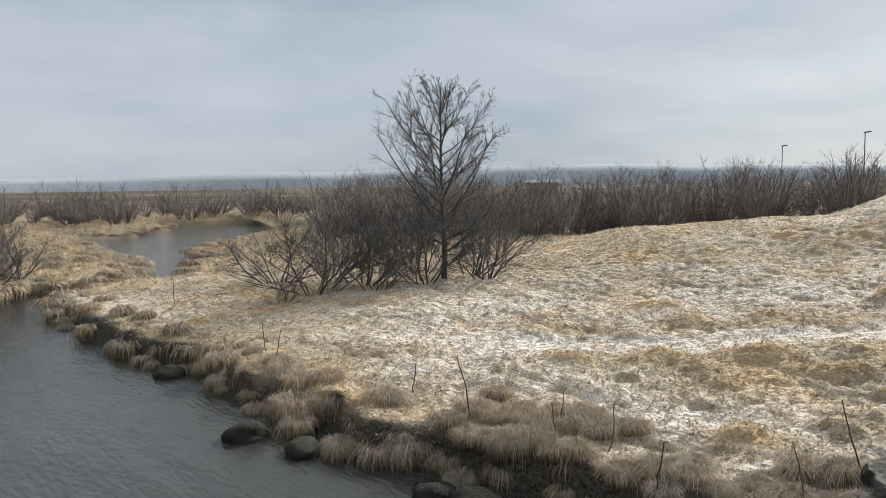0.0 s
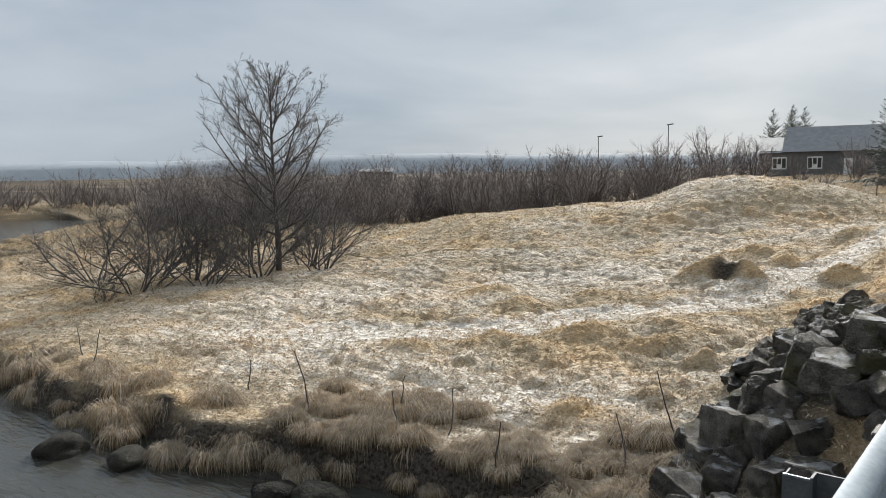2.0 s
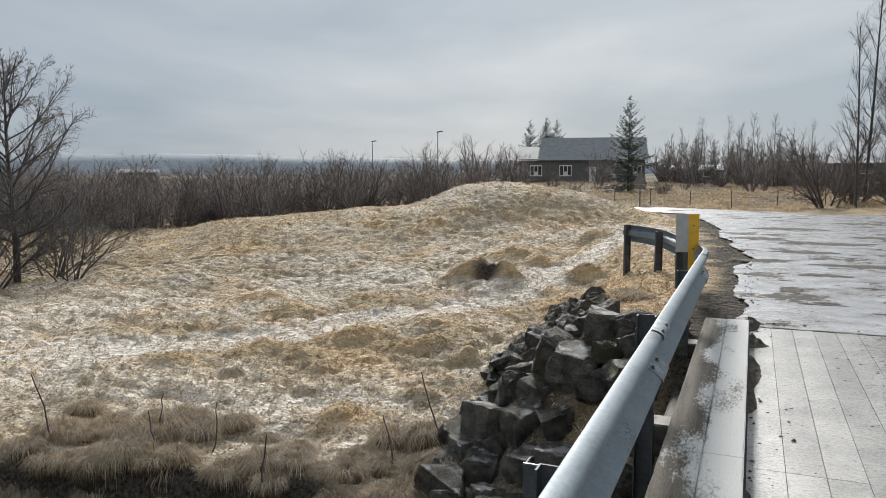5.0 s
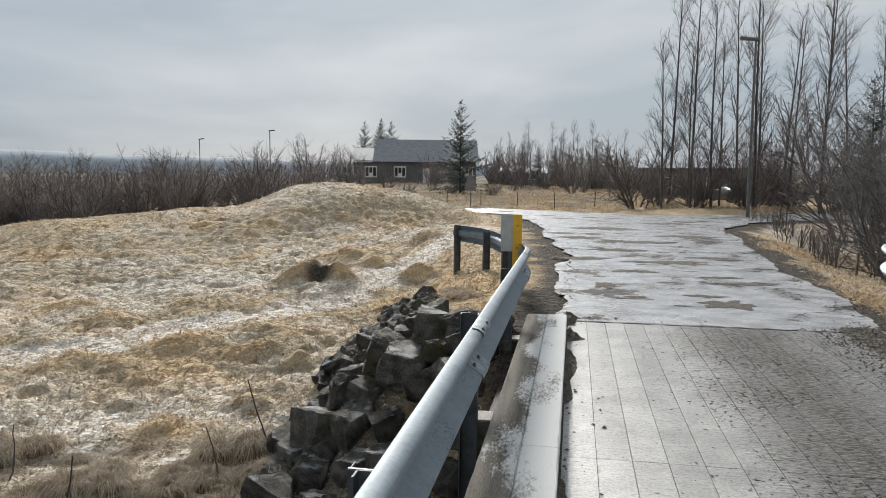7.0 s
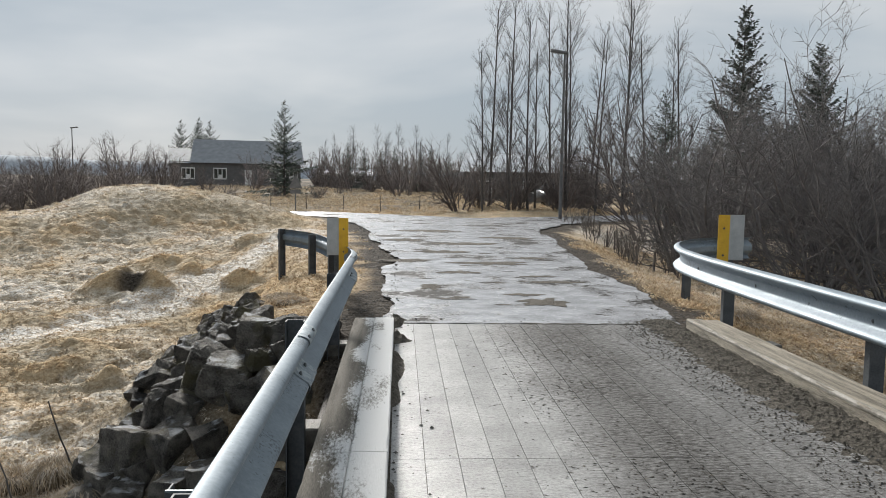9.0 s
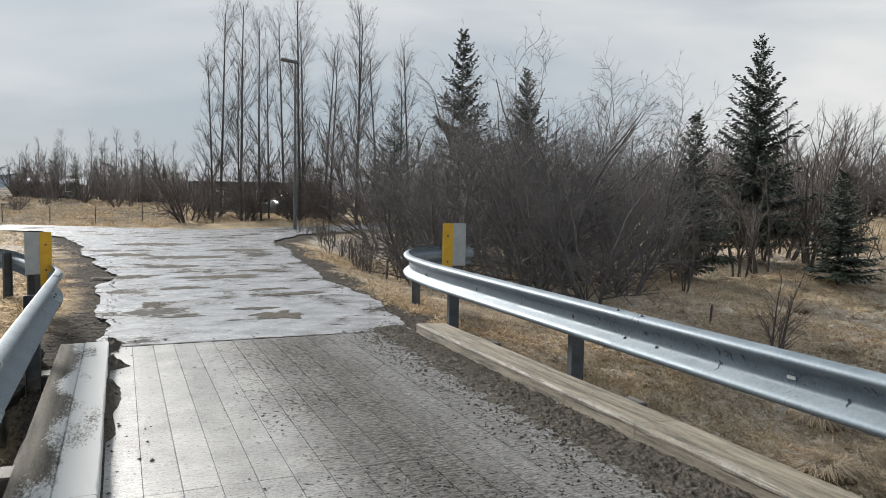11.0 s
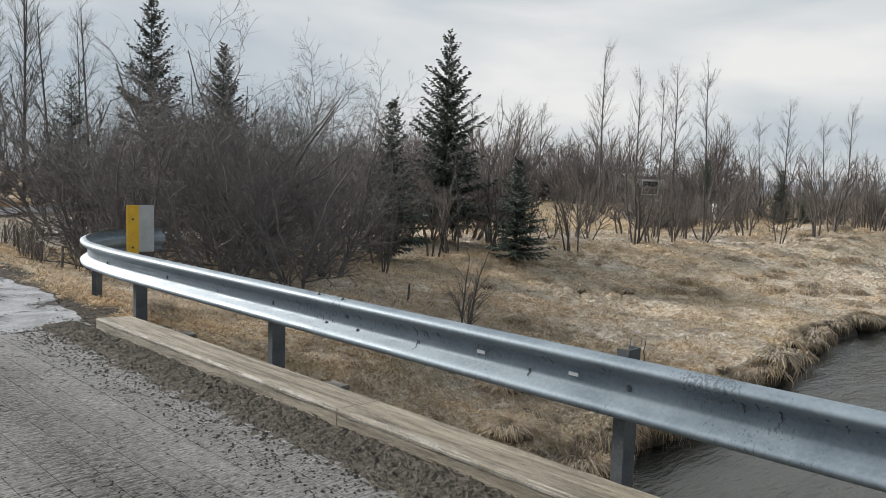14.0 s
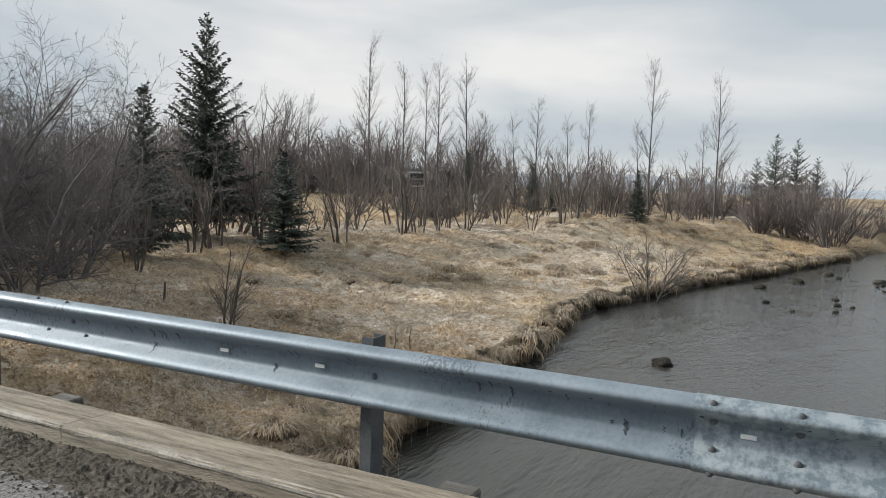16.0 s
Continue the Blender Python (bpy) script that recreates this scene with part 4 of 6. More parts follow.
def rail_stickers():
    """Small pale reflectors stuck in the hollow of the rail."""
    for y in (3.03, 2.39, 0.35):
        tagged(new("reflector", mesh_bm("reflector", box(3.436, 3.442, y - 0.03, y + 0.03, 0.62, 0.64, 0.002), M_WHITE)), "small pale reflector stuck to the steel rail", "reflector", "rail reflectors")


rail_stickers()


def damp_runs(rail):
    """Dark wet runs and spots that hang under the upper bulge of the right-hand beam."""
    rng = random.Random(44)
    V, F = [], []
    for n in range(150):
        y = -1.6 + 9.5 * rng.random() ** 1.6
        top = rng.choice((0.075, 0.085, 0.07, -0.01)) + rng.uniform(-0.012, 0.012)
        long = 0.008 + 0.055 * rng.random() ** 2.5
        w = rng.uniform(0.002, 0.007)
        o = len(V)
        for k in range(5):
            z = top - long * k / 4
            h = w * (1.0, 1.2, 0.9, 0.8, 0.3)[k]
            shift = 0.006 * math.sin(3 * k + n)
            V += [(3.45 - bulge(z) - 0.0035, y - h + shift, 0.62 + z), (3.45 - bulge(z) - 0.0035, y + h + shift, 0.62 + z)]
        F += [(o + 2 * k, o + 2 * k + 1, o + 2 * k + 3, o + 2 * k + 2) for k in range(4)]
    tagged(part("damp_stain", mesh_np("damp_stain", V, F, M_DAMP), rail, "dark wet runs on the steel"), kind="stuff")


damp_runs(right_rail)


# ---- bare trees and shrubs ----
def grow(rng, p, d, length, r, lv, spec, out, tips, trunk, low=0.22):
    """One limb as short straight pieces, with its own limbs along it. spec: for each level (pieces, limbs, spread, limb length, wander, lift)."""
    n, kids, spread, ratio, wander, lift = spec[lv][:6]
    taper = spec[lv][6] if len(spec[lv]) > 6 else 0.7
    step = length / n
    pts, rad = [p.copy()], [r]
    last = lv + 1 == len(spec)
    tip = 0.25 if not last else 0.0
    for k in range(n):
        d = d + np.array([rng.gauss(0, wander), rng.gauss(0, wander), rng.gauss(0, wander * 0.6) + lift])
        d /= np.linalg.norm(d)
        p = p + d * step
        r1 = r * (1 - (1 - tip) * (k + 1) / n)
        (trunk if lv == 0 else tips if last else out).append((pts[-1], p, rad[-1], r1))
        pts.append(p)
        rad.append(r1)
    if last:
        return
    for k in range(kids):
        f = rng.uniform((low if lv == 0 else 0.12), 1.0)
        i = min(n - 1, int(f * n))
        base = pts[i] + (pts[i + 1] - pts[i]) * (f * n - i)
        along = pts[i + 1] - pts[i]
        along = along / np.linalg.norm(along)
        side = np.cross(along, np.array([rng.gauss(0, 1), rng.gauss(0, 1), rng.gauss(0, 1)]))
        side /= np.linalg.norm(side)
        a = radians(spread * rng.uniform(0.7, 1.3))
        grow(rng, base, along * math.cos(a) + side * math.sin(a), length * ratio * rng.uniform(0.6, 1.15) * (1.15 - taper * f), max(rad[i] * (0.42 if lv == 0 and len(trunk) > 12 else 0.58), 0.003), lv + 1, spec, out, tips, trunk)


def wood_mesh(name, segs, material, sides=3, thick=1.0, tips=()):
    p0, p1 = np.array([s[0] for s in segs]), np.array([s[1] for s in segs])
    r0, r1 = np.array([s[2] for s in segs]) * thick, np.array([s[3] for s in segs]) * thick
    V, F = tubes(p0, p1, r0, r1, sides)
    F = [tuple(f) for f in F.tolist()]
    if len(tips):
        # the last twigs run out to a point
        a, b = np.array([s[0] for s in tips]), np.array([s[1] for s in tips])
        W, _ = tubes(a, b, np.array([s[2] for s in tips]) * thick, np.zeros(len(tips)), 3)
        W = W.reshape(-1, 6, 3)[:, :4].reshape(-1, 3)
        o = len(V)
        F += [(o + 4 * k + i, o + 4 * k + (i + 1) % 3, o + 4 * k + 3) for k in range(len(tips)) for i in range(3)]
        V = np.concatenate([V, W])
    me = bpy.data.meshes.new(name)
    me.from_pydata(V.tolist(), [], F)
    me.polygons.foreach_set("use_smooth", np.full(len(F), True))
    me.materials.append(material)
    return me


def stem_mesh(name, pts, radii, material, sides=5):
    """One bent tapering stem in a single skin."""
    pts, radii = np.array(pts, float), np.asarray(radii, float)
    t = np.gradient(pts, axis=0)
    t /= np.linalg.norm(t, axis=1, keepdims=True)
    u = np.cross(t, np.array([0.9, 0.35, 0.1]))
    u /= np.linalg.norm(u, axis=1, keepdims=True)
    v = np.cross(t, u)
    n = len(pts)
    V = np.empty((n, sides, 3))
    for k in range(sides):
        a = 2 * math.pi * k / sides
        V[:, k] = pts + (math.cos(a) * u + math.sin(a) * v) * radii[:, None]
    F = [(i * sides + k, i * sides + (k + 1) % sides, (i + 1) * sides + (k + 1) % sides, (i + 1) * sides + k) for i in range(n - 1) for k in range(sides)]
    return mesh_np(name, V.reshape(-1, 3), F, material, True)


def bare_tree(name, label, category, seed, height, radius, spec, material, stems=1, lean=0.0, group="", thick=1.0, low=0.22):
    rng = random.Random(seed)
    ob = thing(name, label, category, group=group)
    out, tips = [], []
    for s in range(stems):
        trunk = []
        a = rng.uniform(0, 2 * math.pi)
        k = lean * rng.uniform(0.3, 1.0) if stems > 1 else lean
        d = np.array([math.cos(a) * k, math.sin(a) * k, 1.0])
        base = np.array([math.cos(a), math.sin(a), 0]) * (0.0 if stems == 1 else rng.uniform(0.03, 0.05 * stems)) + np.array([0, 0, -0.12])
        grow(rng, base, d / np.linalg.norm(d), height * (1 if stems == 1 else rng.uniform(0.7, 1.05)), radius * (1 if stems == 1 else rng.uniform(0.6, 1.1)), 0, spec, out, tips, trunk, low)
        part("trunk" if stems == 1 else "stem", stem_mesh("trunk", [trunk[0][0]] + [q[1] for q in trunk], [trunk[0][2] * thick] + [q[3] * thick for q in trunk], material, 7 if stems == 1 else 4), ob)
    part("crown", wood_mesh("crown", out, material, 3, thick, tips), ob, "leafless twigs")
    return ob


def put(ob, x, y, turn=0.0, scale=1.0, sink=0.05, tall=1.0):
    ob.matrix_basis = pose(x, y, level(x, y) - sink, 0, 0, turn) @ Matrix.Diagonal((scale, scale, scale * tall, 1))
    return ob


def put_copy(ob, x, y, turn, scale, sink=0.05, tall=1.0):
    return put(copy_thing(ob, Matrix()), x, y, turn, scale, sink, tall)


SPEC_ALDER = [(16, 0, 0, 0, 0, 0), (10, 13, 42, 0.33, 0.05, 0.06, 0.5), (4, 8, 44, 0.44, 0.08, 0.06, 0.4), (2, 2, 44, 0.5, 0.1, 0.08), (1, 0, 0, 0, 0.06, 0.05)]
SPEC_WILLOW = [(8, 10, 44, 0.52, 0.15, 0.03), (5, 8, 42, 0.5, 0.17, 0.05), (2, 6, 40, 0.6, 0.15, 0.05), (1, 0, 0, 0, 0.1, 0.04)]
SPEC_BUSH = [(9, 13, 50, 0.42, 0.14, 0.025, 0.45), (6, 8, 46, 0.46, 0.2, 0.045, 0.5), (2, 4, 44, 0.6, 0.16, 0.05), (1, 0, 0, 0, 0.08, 0.04)]
SPEC_FAR = [(4, 10, 34, 0.5, 0.09, 0.06), (1, 5, 36, 0.6, 0.12, 0.06), (1, 0, 0, 0, 0.1, 0.05)]
SPEC_THICKET = [(5, 13, 38, 0.5, 0.10, 0.06), (1, 8, 40, 0.6, 0.12, 0.06), (1, 0, 0, 0, 0.1, 0.05)]
SPEC_POPLAR = [(14, 30, 34, 0.25, 0.012, 0.02, 0.6), (5, 9, 34, 0.45, 0.06, 0.06), (2, 4, 36, 0.6, 0.1, 0.07), (1, 0, 0, 0, 0.06, 0.05)]
SPEC_SAPLING = [(8, 12, 36, 0.40, 0.10, 0.05), (4, 8, 36, 0.5, 0.12, 0.06), (1, 0, 0, 0, 0.08, 0.05)]


def scatter(kinds, rng, count, az, dist, sizes, tall=(0.9, 1.15)):
    """Copies strewn over a sector of the plan: bearings left of the bridge's line in degrees, and distances."""
    for k in range(count):
        a, d = radians(rng.uniform(*az)), rng.uniform(*dist)
        if float(outside(-math.sin(a) * d, math.cos(a) * d, RIVER)) < 1.2:
            continue
        put_copy(kinds[k % len(kinds)], -math.sin(a) * d, math.cos(a) * d, rng.uniform(0, 360), rng.uniform(*sizes), 0.05, rng.uniform(*tall))


def alder_tree(height, wide):
    """A straight trunk whose limbs sweep up and out to a rounded crown."""
    rng = random.Random(14)
    ob = thing("alder_tree", "tall leafless tree with a rounded upswept crown among shrubs", "tree")
    pts, rad = [], []
    for k in range(17):
        f = k / 16
        pts.append(np.array([0.05 * math.sin(5 * f), 0.04 * math.sin(7 * f + 1), -0.12 + height * f]))
        rad.append(0.095 * (1 - f) + 0.01)
    part("trunk", stem_mesh("trunk", pts, rad, M_BARK, 8), ob)
    out, tips = [], []
    for k in range(40):
        f = 0.16 + 0.8 * (k + rng.random()) / 40
        i = min(15, int(f * 16))
        base = pts[i] + (pts[i + 1] - pts[i]) * (f * 16 - i)
        az, a = 2.4 * k + rng.uniform(-0.4, 0.4), radians(72 - 34 * f + rng.uniform(-12, 12))
        d = np.array([math.cos(az) * math.sin(a), math.sin(az) * math.sin(a), math.cos(a)])
        # out to the rounded outline of the crown
        t = 0.1
        while t < 4.2 and ((d[0] * t) ** 2 + (d[1] * t) ** 2) / wide ** 2 + ((base[2] + d[2] * t - 0.58 * height) / (0.45 * height)) ** 2 < 1:
            t += 0.05
        grow(rng, base, d, max(0.5, t * rng.uniform(0.8, 1.04)), 0.027 * (1 - f) + 0.010, 1, SPEC_ALDER, out, tips, [])
    part("crown", wood_mesh("crown", out, M_BARK, 3, 1.5, tips), ob, "leafless twigs")
    return ob


alder = alder_tree(6.35, 2.75)
put(alder, -19.15, 14.4, 0, 1.0)
willows = [bare_tree("willow_shrub", "dark leafless many-stemmed willow shrub on the river bank", "shrub", 20 + k, 2.9, 0.036, SPEC_WILLOW, M_BARK, 9, 1.4, "bank willows") for k in range(3)]
put(willows[0], -19.0, 9.6, 0, 1.05)
put(willows[1], -19.6, 11.6, 40, 1.0)
put(willows[2], -18.8, 13.4, 80, 1.1)
for x, y, a, s in ((-21.5, 9.8, 120, 0.95), (-21.5, 11.5, 200, 1.0), (-20.6, 14.6, 250, 1.15), (-19.0, 15.4, 10, 1.05), (-18.3, 11.2, 170, 0.85), (-18.0, 15.2, 95, 0.9)):
    put_copy(willows[int(a) % 3], x, y, a, s)
put_copy(willows[0], -28.6, 2.2, 75, 0.8)
put_copy(willows[2], -29.2, 1.6, 15, 0.7)
put_copy(willows[1], -29.8, 3.6, 75, 0.75)
put_copy(willows[1], -28.4, 2.9, 190, 0.75)
put_copy(willows[0], -29.0, 2.6, 300, 0.85)
put_copy(willows[1], -18.0, 8.2, 35, 0.28)
thicket = [bare_tree("thicket_shrub", "dense leafless grey-brown shrub in a thicket behind the meadow", "shrub", 40 + k, 3.4, 0.026, SPEC_THICKET, M_BARK_RED, 7, 0.8, "thicket shrubs", 1.5, 0.05) for k in range(4)]
for k, ob in enumerate(thicket):
    put(ob, -27 - 3 * k, 37 + k, 50 * k, 1.1)
def far_shrub(seed):
    """Verts and triangles of one whole shrub, to be strewn far off."""
    rng = random.Random(seed)
    trunk, out, tips = [], [], []
    for s in range(7):
        a, k = rng.uniform(0, 2 * math.pi), 0.8 * rng.uniform(0.2, 1.0)
        d = np.array([math.cos(a) * k, math.sin(a) * k, 1.0])
        grow(rng, np.array([math.cos(a) * 0.3 * k, math.sin(a) * 0.3 * k, -0.12]), d / np.linalg.norm(d), 3.3 * rng.uniform(0.6, 1.05), 0.028, 0, SPEC_FAR, out, tips, trunk, 0.05)
    return arrays(wood_mesh("far_shrub", trunk + out, M_BARK_RED, 3, 1.7, tips))


def arrays(me):
    me.calc_loop_triangles()
    V, F = np.empty(3 * len(me.vertices)), np.empty(3 * len(me.loop_triangles), np.int32)
    me.vertices.foreach_get("co", V)
    me.loop_triangles.foreach_get("vertices", F)
    return V.reshape(-1, 3), F.reshape(-1, 3)


def join_strewn(kinds, spots):
    """spots: x, y, z, turn, scale, height factor. Gives verts, triangles and which kind each came from."""
    V, F, n = [], [], 0
    for k, (x, y, z, turn, sc, tall) in enumerate(spots):
        v, f = kinds[k % len(kinds)]
        c, q = math.cos(turn), math.sin(turn)
        V.append(np.stack([x + sc * (c * v[:, 0] - q * v[:, 1]), y + sc * (q * v[:, 0] + c * v[:, 1]), z + sc * tall * v[:, 2]], 1))
        F.append(f + n)
        n += len(v)
    return np.concatenate(V), np.concatenate(F)


FAR_KINDS = [far_shrub(140 + k) for k in range(4)]


def far_thicket(name, label, rng, count, az, dist, sizes, tall=(0.9, 1.15)):
    spots = []
    for k in range(count):
        a, d = radians(rng.uniform(*az)), rng.uniform(*dist)
        x, y = -math.sin(a) * d, math.cos(a) * d
        turn, sc, tl = rng.uniform(0, 6.28), rng.uniform(*sizes), rng.uniform(*tall)
        if float(outside(x, y, RIVER)) > 1.2 and float(outside(x, y, ROAD)) > 1:
            spots.append((x, y, level(x, y) - 0.05, turn, sc, tl))
    V, F = join_strewn(FAR_KINDS, spots)
    tagged(new(name, mesh_np(name, V, F, M_BARK_RED, True)), label, "thicket", kind="stuff")


rng = random.Random(8)
scatter(thicket, rng, 124, (20, 62), (36.5, 50), (0.7, 1.1))
far_thicket("far_thicket", "leafless reddish-brown scrub in the distance", rng, 30, (19, 46), (52, 70), (0.8, 1.15))
far_thicket("far_thicket", "leafless reddish-brown scrub in the distance", rng, 190, (54, 96), (66, 92), (0.85, 1.25), (0.6, 1.0))
for x, y, s in ((-30, 32.5, 1.1), (-31.5, 31, 1.2), (-33, 31.5, 1.1), (-34, 30, 1.1), (-28.5, 34, 1.1), (-35, 28.5, 1.0), (-23.4, 66, 1.5), (-20.4, 67, 1.3), (-24.7, 54.7, 1.25), (-26, 56, 1.1), (-16, 83, 1.4), (-22, 60, 1.0), (-18.5, 72, 0.9), (-27.6, 75, 1.7), (-26.2, 82, 1.3), (-24.9, 82.3, 1.15), (-25.6, 80, 1.2)):
    put_copy(thicket[int(s * 10) % 4], x, y, s * 900, s)
poplars = [bare_tree("poplar_tree", "tall slender leafless tree in a row beside the road", "tree", 60 + k, 10.5, 0.085, SPEC_POPLAR, M_BARK, group="roadside poplars", thick=0.95) for k in range(3)]
place = [(4.0, 36.2), (5.4, 37.0), (6.3, 36.6), (6.9, 37.9), (8.2, 36.6), (8.6, 38.0), (9.8, 36.9), (11.6, 38.4), (10.9, 36.0), (12.2, 36.6), (5.7, 39.5), (8.1, 40), (10.2, 39.5), (13.4, 36.5), (4.9, 41), (14.8, 39)]
for k, (x, y) in enumerate(place):
    s = 0.74 + 0.36 * ((k * 37) % 10) / 10
    (put(poplars[k], x, y, 70 * k, s) if k < 3 else put_copy(poplars[k % 3], x, y, 70 * k, s))
rng = random.Random(9)
scatter(thicket, rng, 20, (-24, -4.5), (37, 44), (0.8, 1.25))
scatter(thicket, rng, 24, (-50, -17), (27, 40), (1.1, 1.6))
scatter(thicket, rng, 20, (-70, -44), (54, 62), (1.2, 1.8))
bush = [bare_tree("tall_bush", "dense dark leafless bush beside the bridge", "shrub", 80 + k, 4.6, 0.033, SPEC_BUSH, M_BARK_GREY, 8, 0.75, "bushes by the bridge", 1.3, 0.04) for k in range(2)]
for k, (x, y, s) in enumerate(((7.5, 13.0, 1.0), (6.9, 15.4, 0.95), (9.0, 14.4, 1.12), (7.5, 17.8, 1.0), (9.6, 17.2, 1.15), (8.4, 20.4, 1.0), (10.8, 14.8, 1.1), (11.8, 18.5, 1.1), (8.5, 12.2, 0.75), (10.0, 13.0, 0.85), (9.6, 22.8, 1.05), (13.2, 20.5, 1.05), (6.7, 16.5, 0.85), (7.2, 19.0, 0.95))):
    (put(bush[k], x, y, 60 * k, s) if k < 2 else put_copy(bush[k % 2], x, y, 60 * k, s))
saplings = [bare_tree("sapling", "thin leafless many-stemmed sapling in the meadow", "shrub", 100 + k, 2.9, 0.03, SPEC_SAPLING, M_BARK_PALE, 4, 0.42, "meadow saplings", 1.35) for k in range(4)]
rng = random.Random(15)
for k in range(54):
    t = (k + rng.random()) / 54
    x, y = 17.5 + 27 * t + rng.uniform(-1, 1), 20.5 - 13 * t + rng.uniform(-1.2, 4.5)
    s = rng.uniform(0.7, 1.3)
    (put(saplings[k], x, y, 40 * k, s) if k < 4 else put_copy(saplings[k % 4], x, y, 40 * k, s))
put_copy(saplings[0], 9.9, 8.9, 0, 0.62)
for k in range(18):
    y = 15 + 15 * k / 18
    put_copy(saplings[k % 4], 4.9 + 0.1 * (y - 15) + rng.uniform(0, 0.9), y + rng.uniform(-0.5, 0.5), 50 * k, rng.uniform(0.22, 0.42))
put_copy(saplings[1], 16.4, 16.2, 50, 1.15)
put_copy(saplings[3], 24.8, 4.8, 0, 0.9)
put_copy(willows[2], 26.2, 4.9, 90, 0.72)
for x, y, q in ((17.6, 16.6, 1.2), (19.4, 16.4, 1.3), (21.0, 17.2, 1.3), (15.6, 17.4, 1.1), (22.4, 15.2, 1.2), (13.2, 15.0, 0.9), (12.4, 14.0, 0.8), (41.5, 28, 1.2), (43, 30.5, 1.3), (45, 29, 1.2)):
    put_copy(saplings[int(q * 10) % 4], x, y, q * 700, q)
far_thicket("far_thicket", "leafless reddish-brown scrub in the distance", rng, 54, (-62, -34), (58, 76), (1.4, 2.1))
far_thicket("far_thicket", "leafless reddish-brown scrub in the distance", rng, 54, (-90, -60), (52, 70), (0.9, 1.5))
for x, y, s in ((42.6, 26.8, 1.0), (43.8, 25, 0.85), (44.9, 22.9, 0.88), (45.8, 21.1, 0.9), (45.4, 24, 0.8), (47.5, 16.9, 0.7), (49, 15, 0.6), (44.5, 8.8, 0.8), (50, 5.8, 0.85), (46, 13, 0.62), (40, 30, 0.62), (37, 33, 0.66), (52, 11, 0.6), (60, 8, 0.62), (31, 30, 0.6), (48, 18.5, 0.6)):
    put_copy(poplars[int(s * 100) % 3], x, y, s * 999, s)
rng = random.Random(19)
far_thicket("meadow_scrub", "bare grey-brown scrub before the cabin and parked cars", rng, 18, (-68, -57), (40, 50), (0.5, 0.95))
far_thicket("meadow_scrub", "bare grey-brown scrub before the cabin and parked cars", rng, 10, (-52.5, -46), (40, 50), (0.5, 0.95))
scatter(poplars, rng, 22, (-7, 6), (92, 125), (0.5, 0.9))
far_thicket("far_thicket", "leafless reddish-brown scrub in the distance", rng, 30, (-6, 6.5), (88, 115), (1.3, 1.9))
far_thicket("far_thicket", "leafless reddish-brown scrub in the distance", rng, 12, (-9, 14), (62, 84), (0.5, 0.9), (0.5, 0.8))
far_thicket("far_thicket", "leafless reddish-brown scrub in the distance", rng, 24, (-97, -84), (48, 66), (0.8, 1.3))


# ---- spruces ----
def spruce(seed, height, width, whorls, label, pitch=0.052):
    """A straight trunk with rings of drooping boughs, each set with flat sprays of needles."""
    rng = np.random.RandomState(seed)
    trunk = [(np.array([0, 0, -0.15 + height * k / 8]), np.array([0, 0, -0.15 + height * (k + 1) / 8]), 0.013 * height * (1 - k / 8) + 0.006, 0.013 * height * (1 - (k + 1) / 8) + 0.006) for k in range(8)]
    C, D, W, T = [], [], [], []
    for w in range(whorls):
        f = (w + rng.uniform(-0.3, 0.3)) / whorls
        z0 = height * (0.1 + 0.9 * f)
        reach = width * (1 - f) ** 0.95 * rng.uniform(0.72, 1.15) + 0.05 * width
        for k in range(7 if f < 0.75 else 6):
            z = z0 + height * 0.8 / whorls * rng.uniform(-1, 1)
            a = 2 * math.pi * (k + rng.uniform(-0.4, 0.4)) / 8 + w * 1.7
            L = reach * rng.uniform(0.6, 1.15)
            droop = rng.uniform(0.05, 0.35) * (1 - f) - 0.55 * f
            n = max(4, int(L / pitch))
            s = (np.arange(n) + 0.5) / n
            zz = z - droop * L * s + 0.26 * L * s * s * (0.6 + f)
            c = np.stack([math.cos(a) * L * s, math.sin(a) * L * s, zz], 1)
            t = np.stack([np.full(n, math.cos(a)), np.full(n, math.sin(a)), -droop + 0.5 * s], 1)
            sd = np.array([-math.sin(a), math.cos(a), 0])
            for side in (-1, 0, 1):
                dirn = t * rng.uniform(0.5, 0.9, (n, 1)) + sd * (side * rng.uniform(0.6, 1.0, (n, 1))) + np.array([0, 0, 1]) * (rng.uniform(-0.5, 0.2, (n, 1)) - (0.5 if side == 0 else 0))
                dirn /= np.linalg.norm(dirn, axis=1, keepdims=True)
                wd = np.cross(dirn, rng.normal(0, 0.5, (n, 3)) + np.array([0, 0, 1.0]))
                wd /= np.linalg.norm(wd, axis=1, keepdims=True)
                C.append(c)
                D.append(dirn)
                W.append(wd * (0.026 + 0.02 * rng.random_sample((n, 1))) * (0.7 + 0.04 * height))
                T.append((0.17 * L * (1 - 0.6 * s) + 0.075) * rng.uniform(0.6, 1.35, n))
    C, D, W, T = np.concatenate(C), np.concatenate(D), np.concatenate(W), np.concatenate(T)[:, None]
    mid, e = C + D * T * 0.5 + np.array([0, 0, 0.012]), C + D * T
    V = np.stack([C, mid + W, e, mid - W], 1).reshape(-1, 3)
    i = np.arange(len(C))[:, None] * 4
    F = np.concatenate([i + np.array([[0, 1, 3]]), i + np.array([[1, 2, 3]])])
    ob = thing("spruce_tree", label, "tree", group="spruces")
    part("trunk", wood_mesh("trunk", trunk, M_BARK, 6), ob)
    part("crown", mesh_np("crown", V, F, M_NEEDLE), ob, "dark green needled boughs")
    return ob


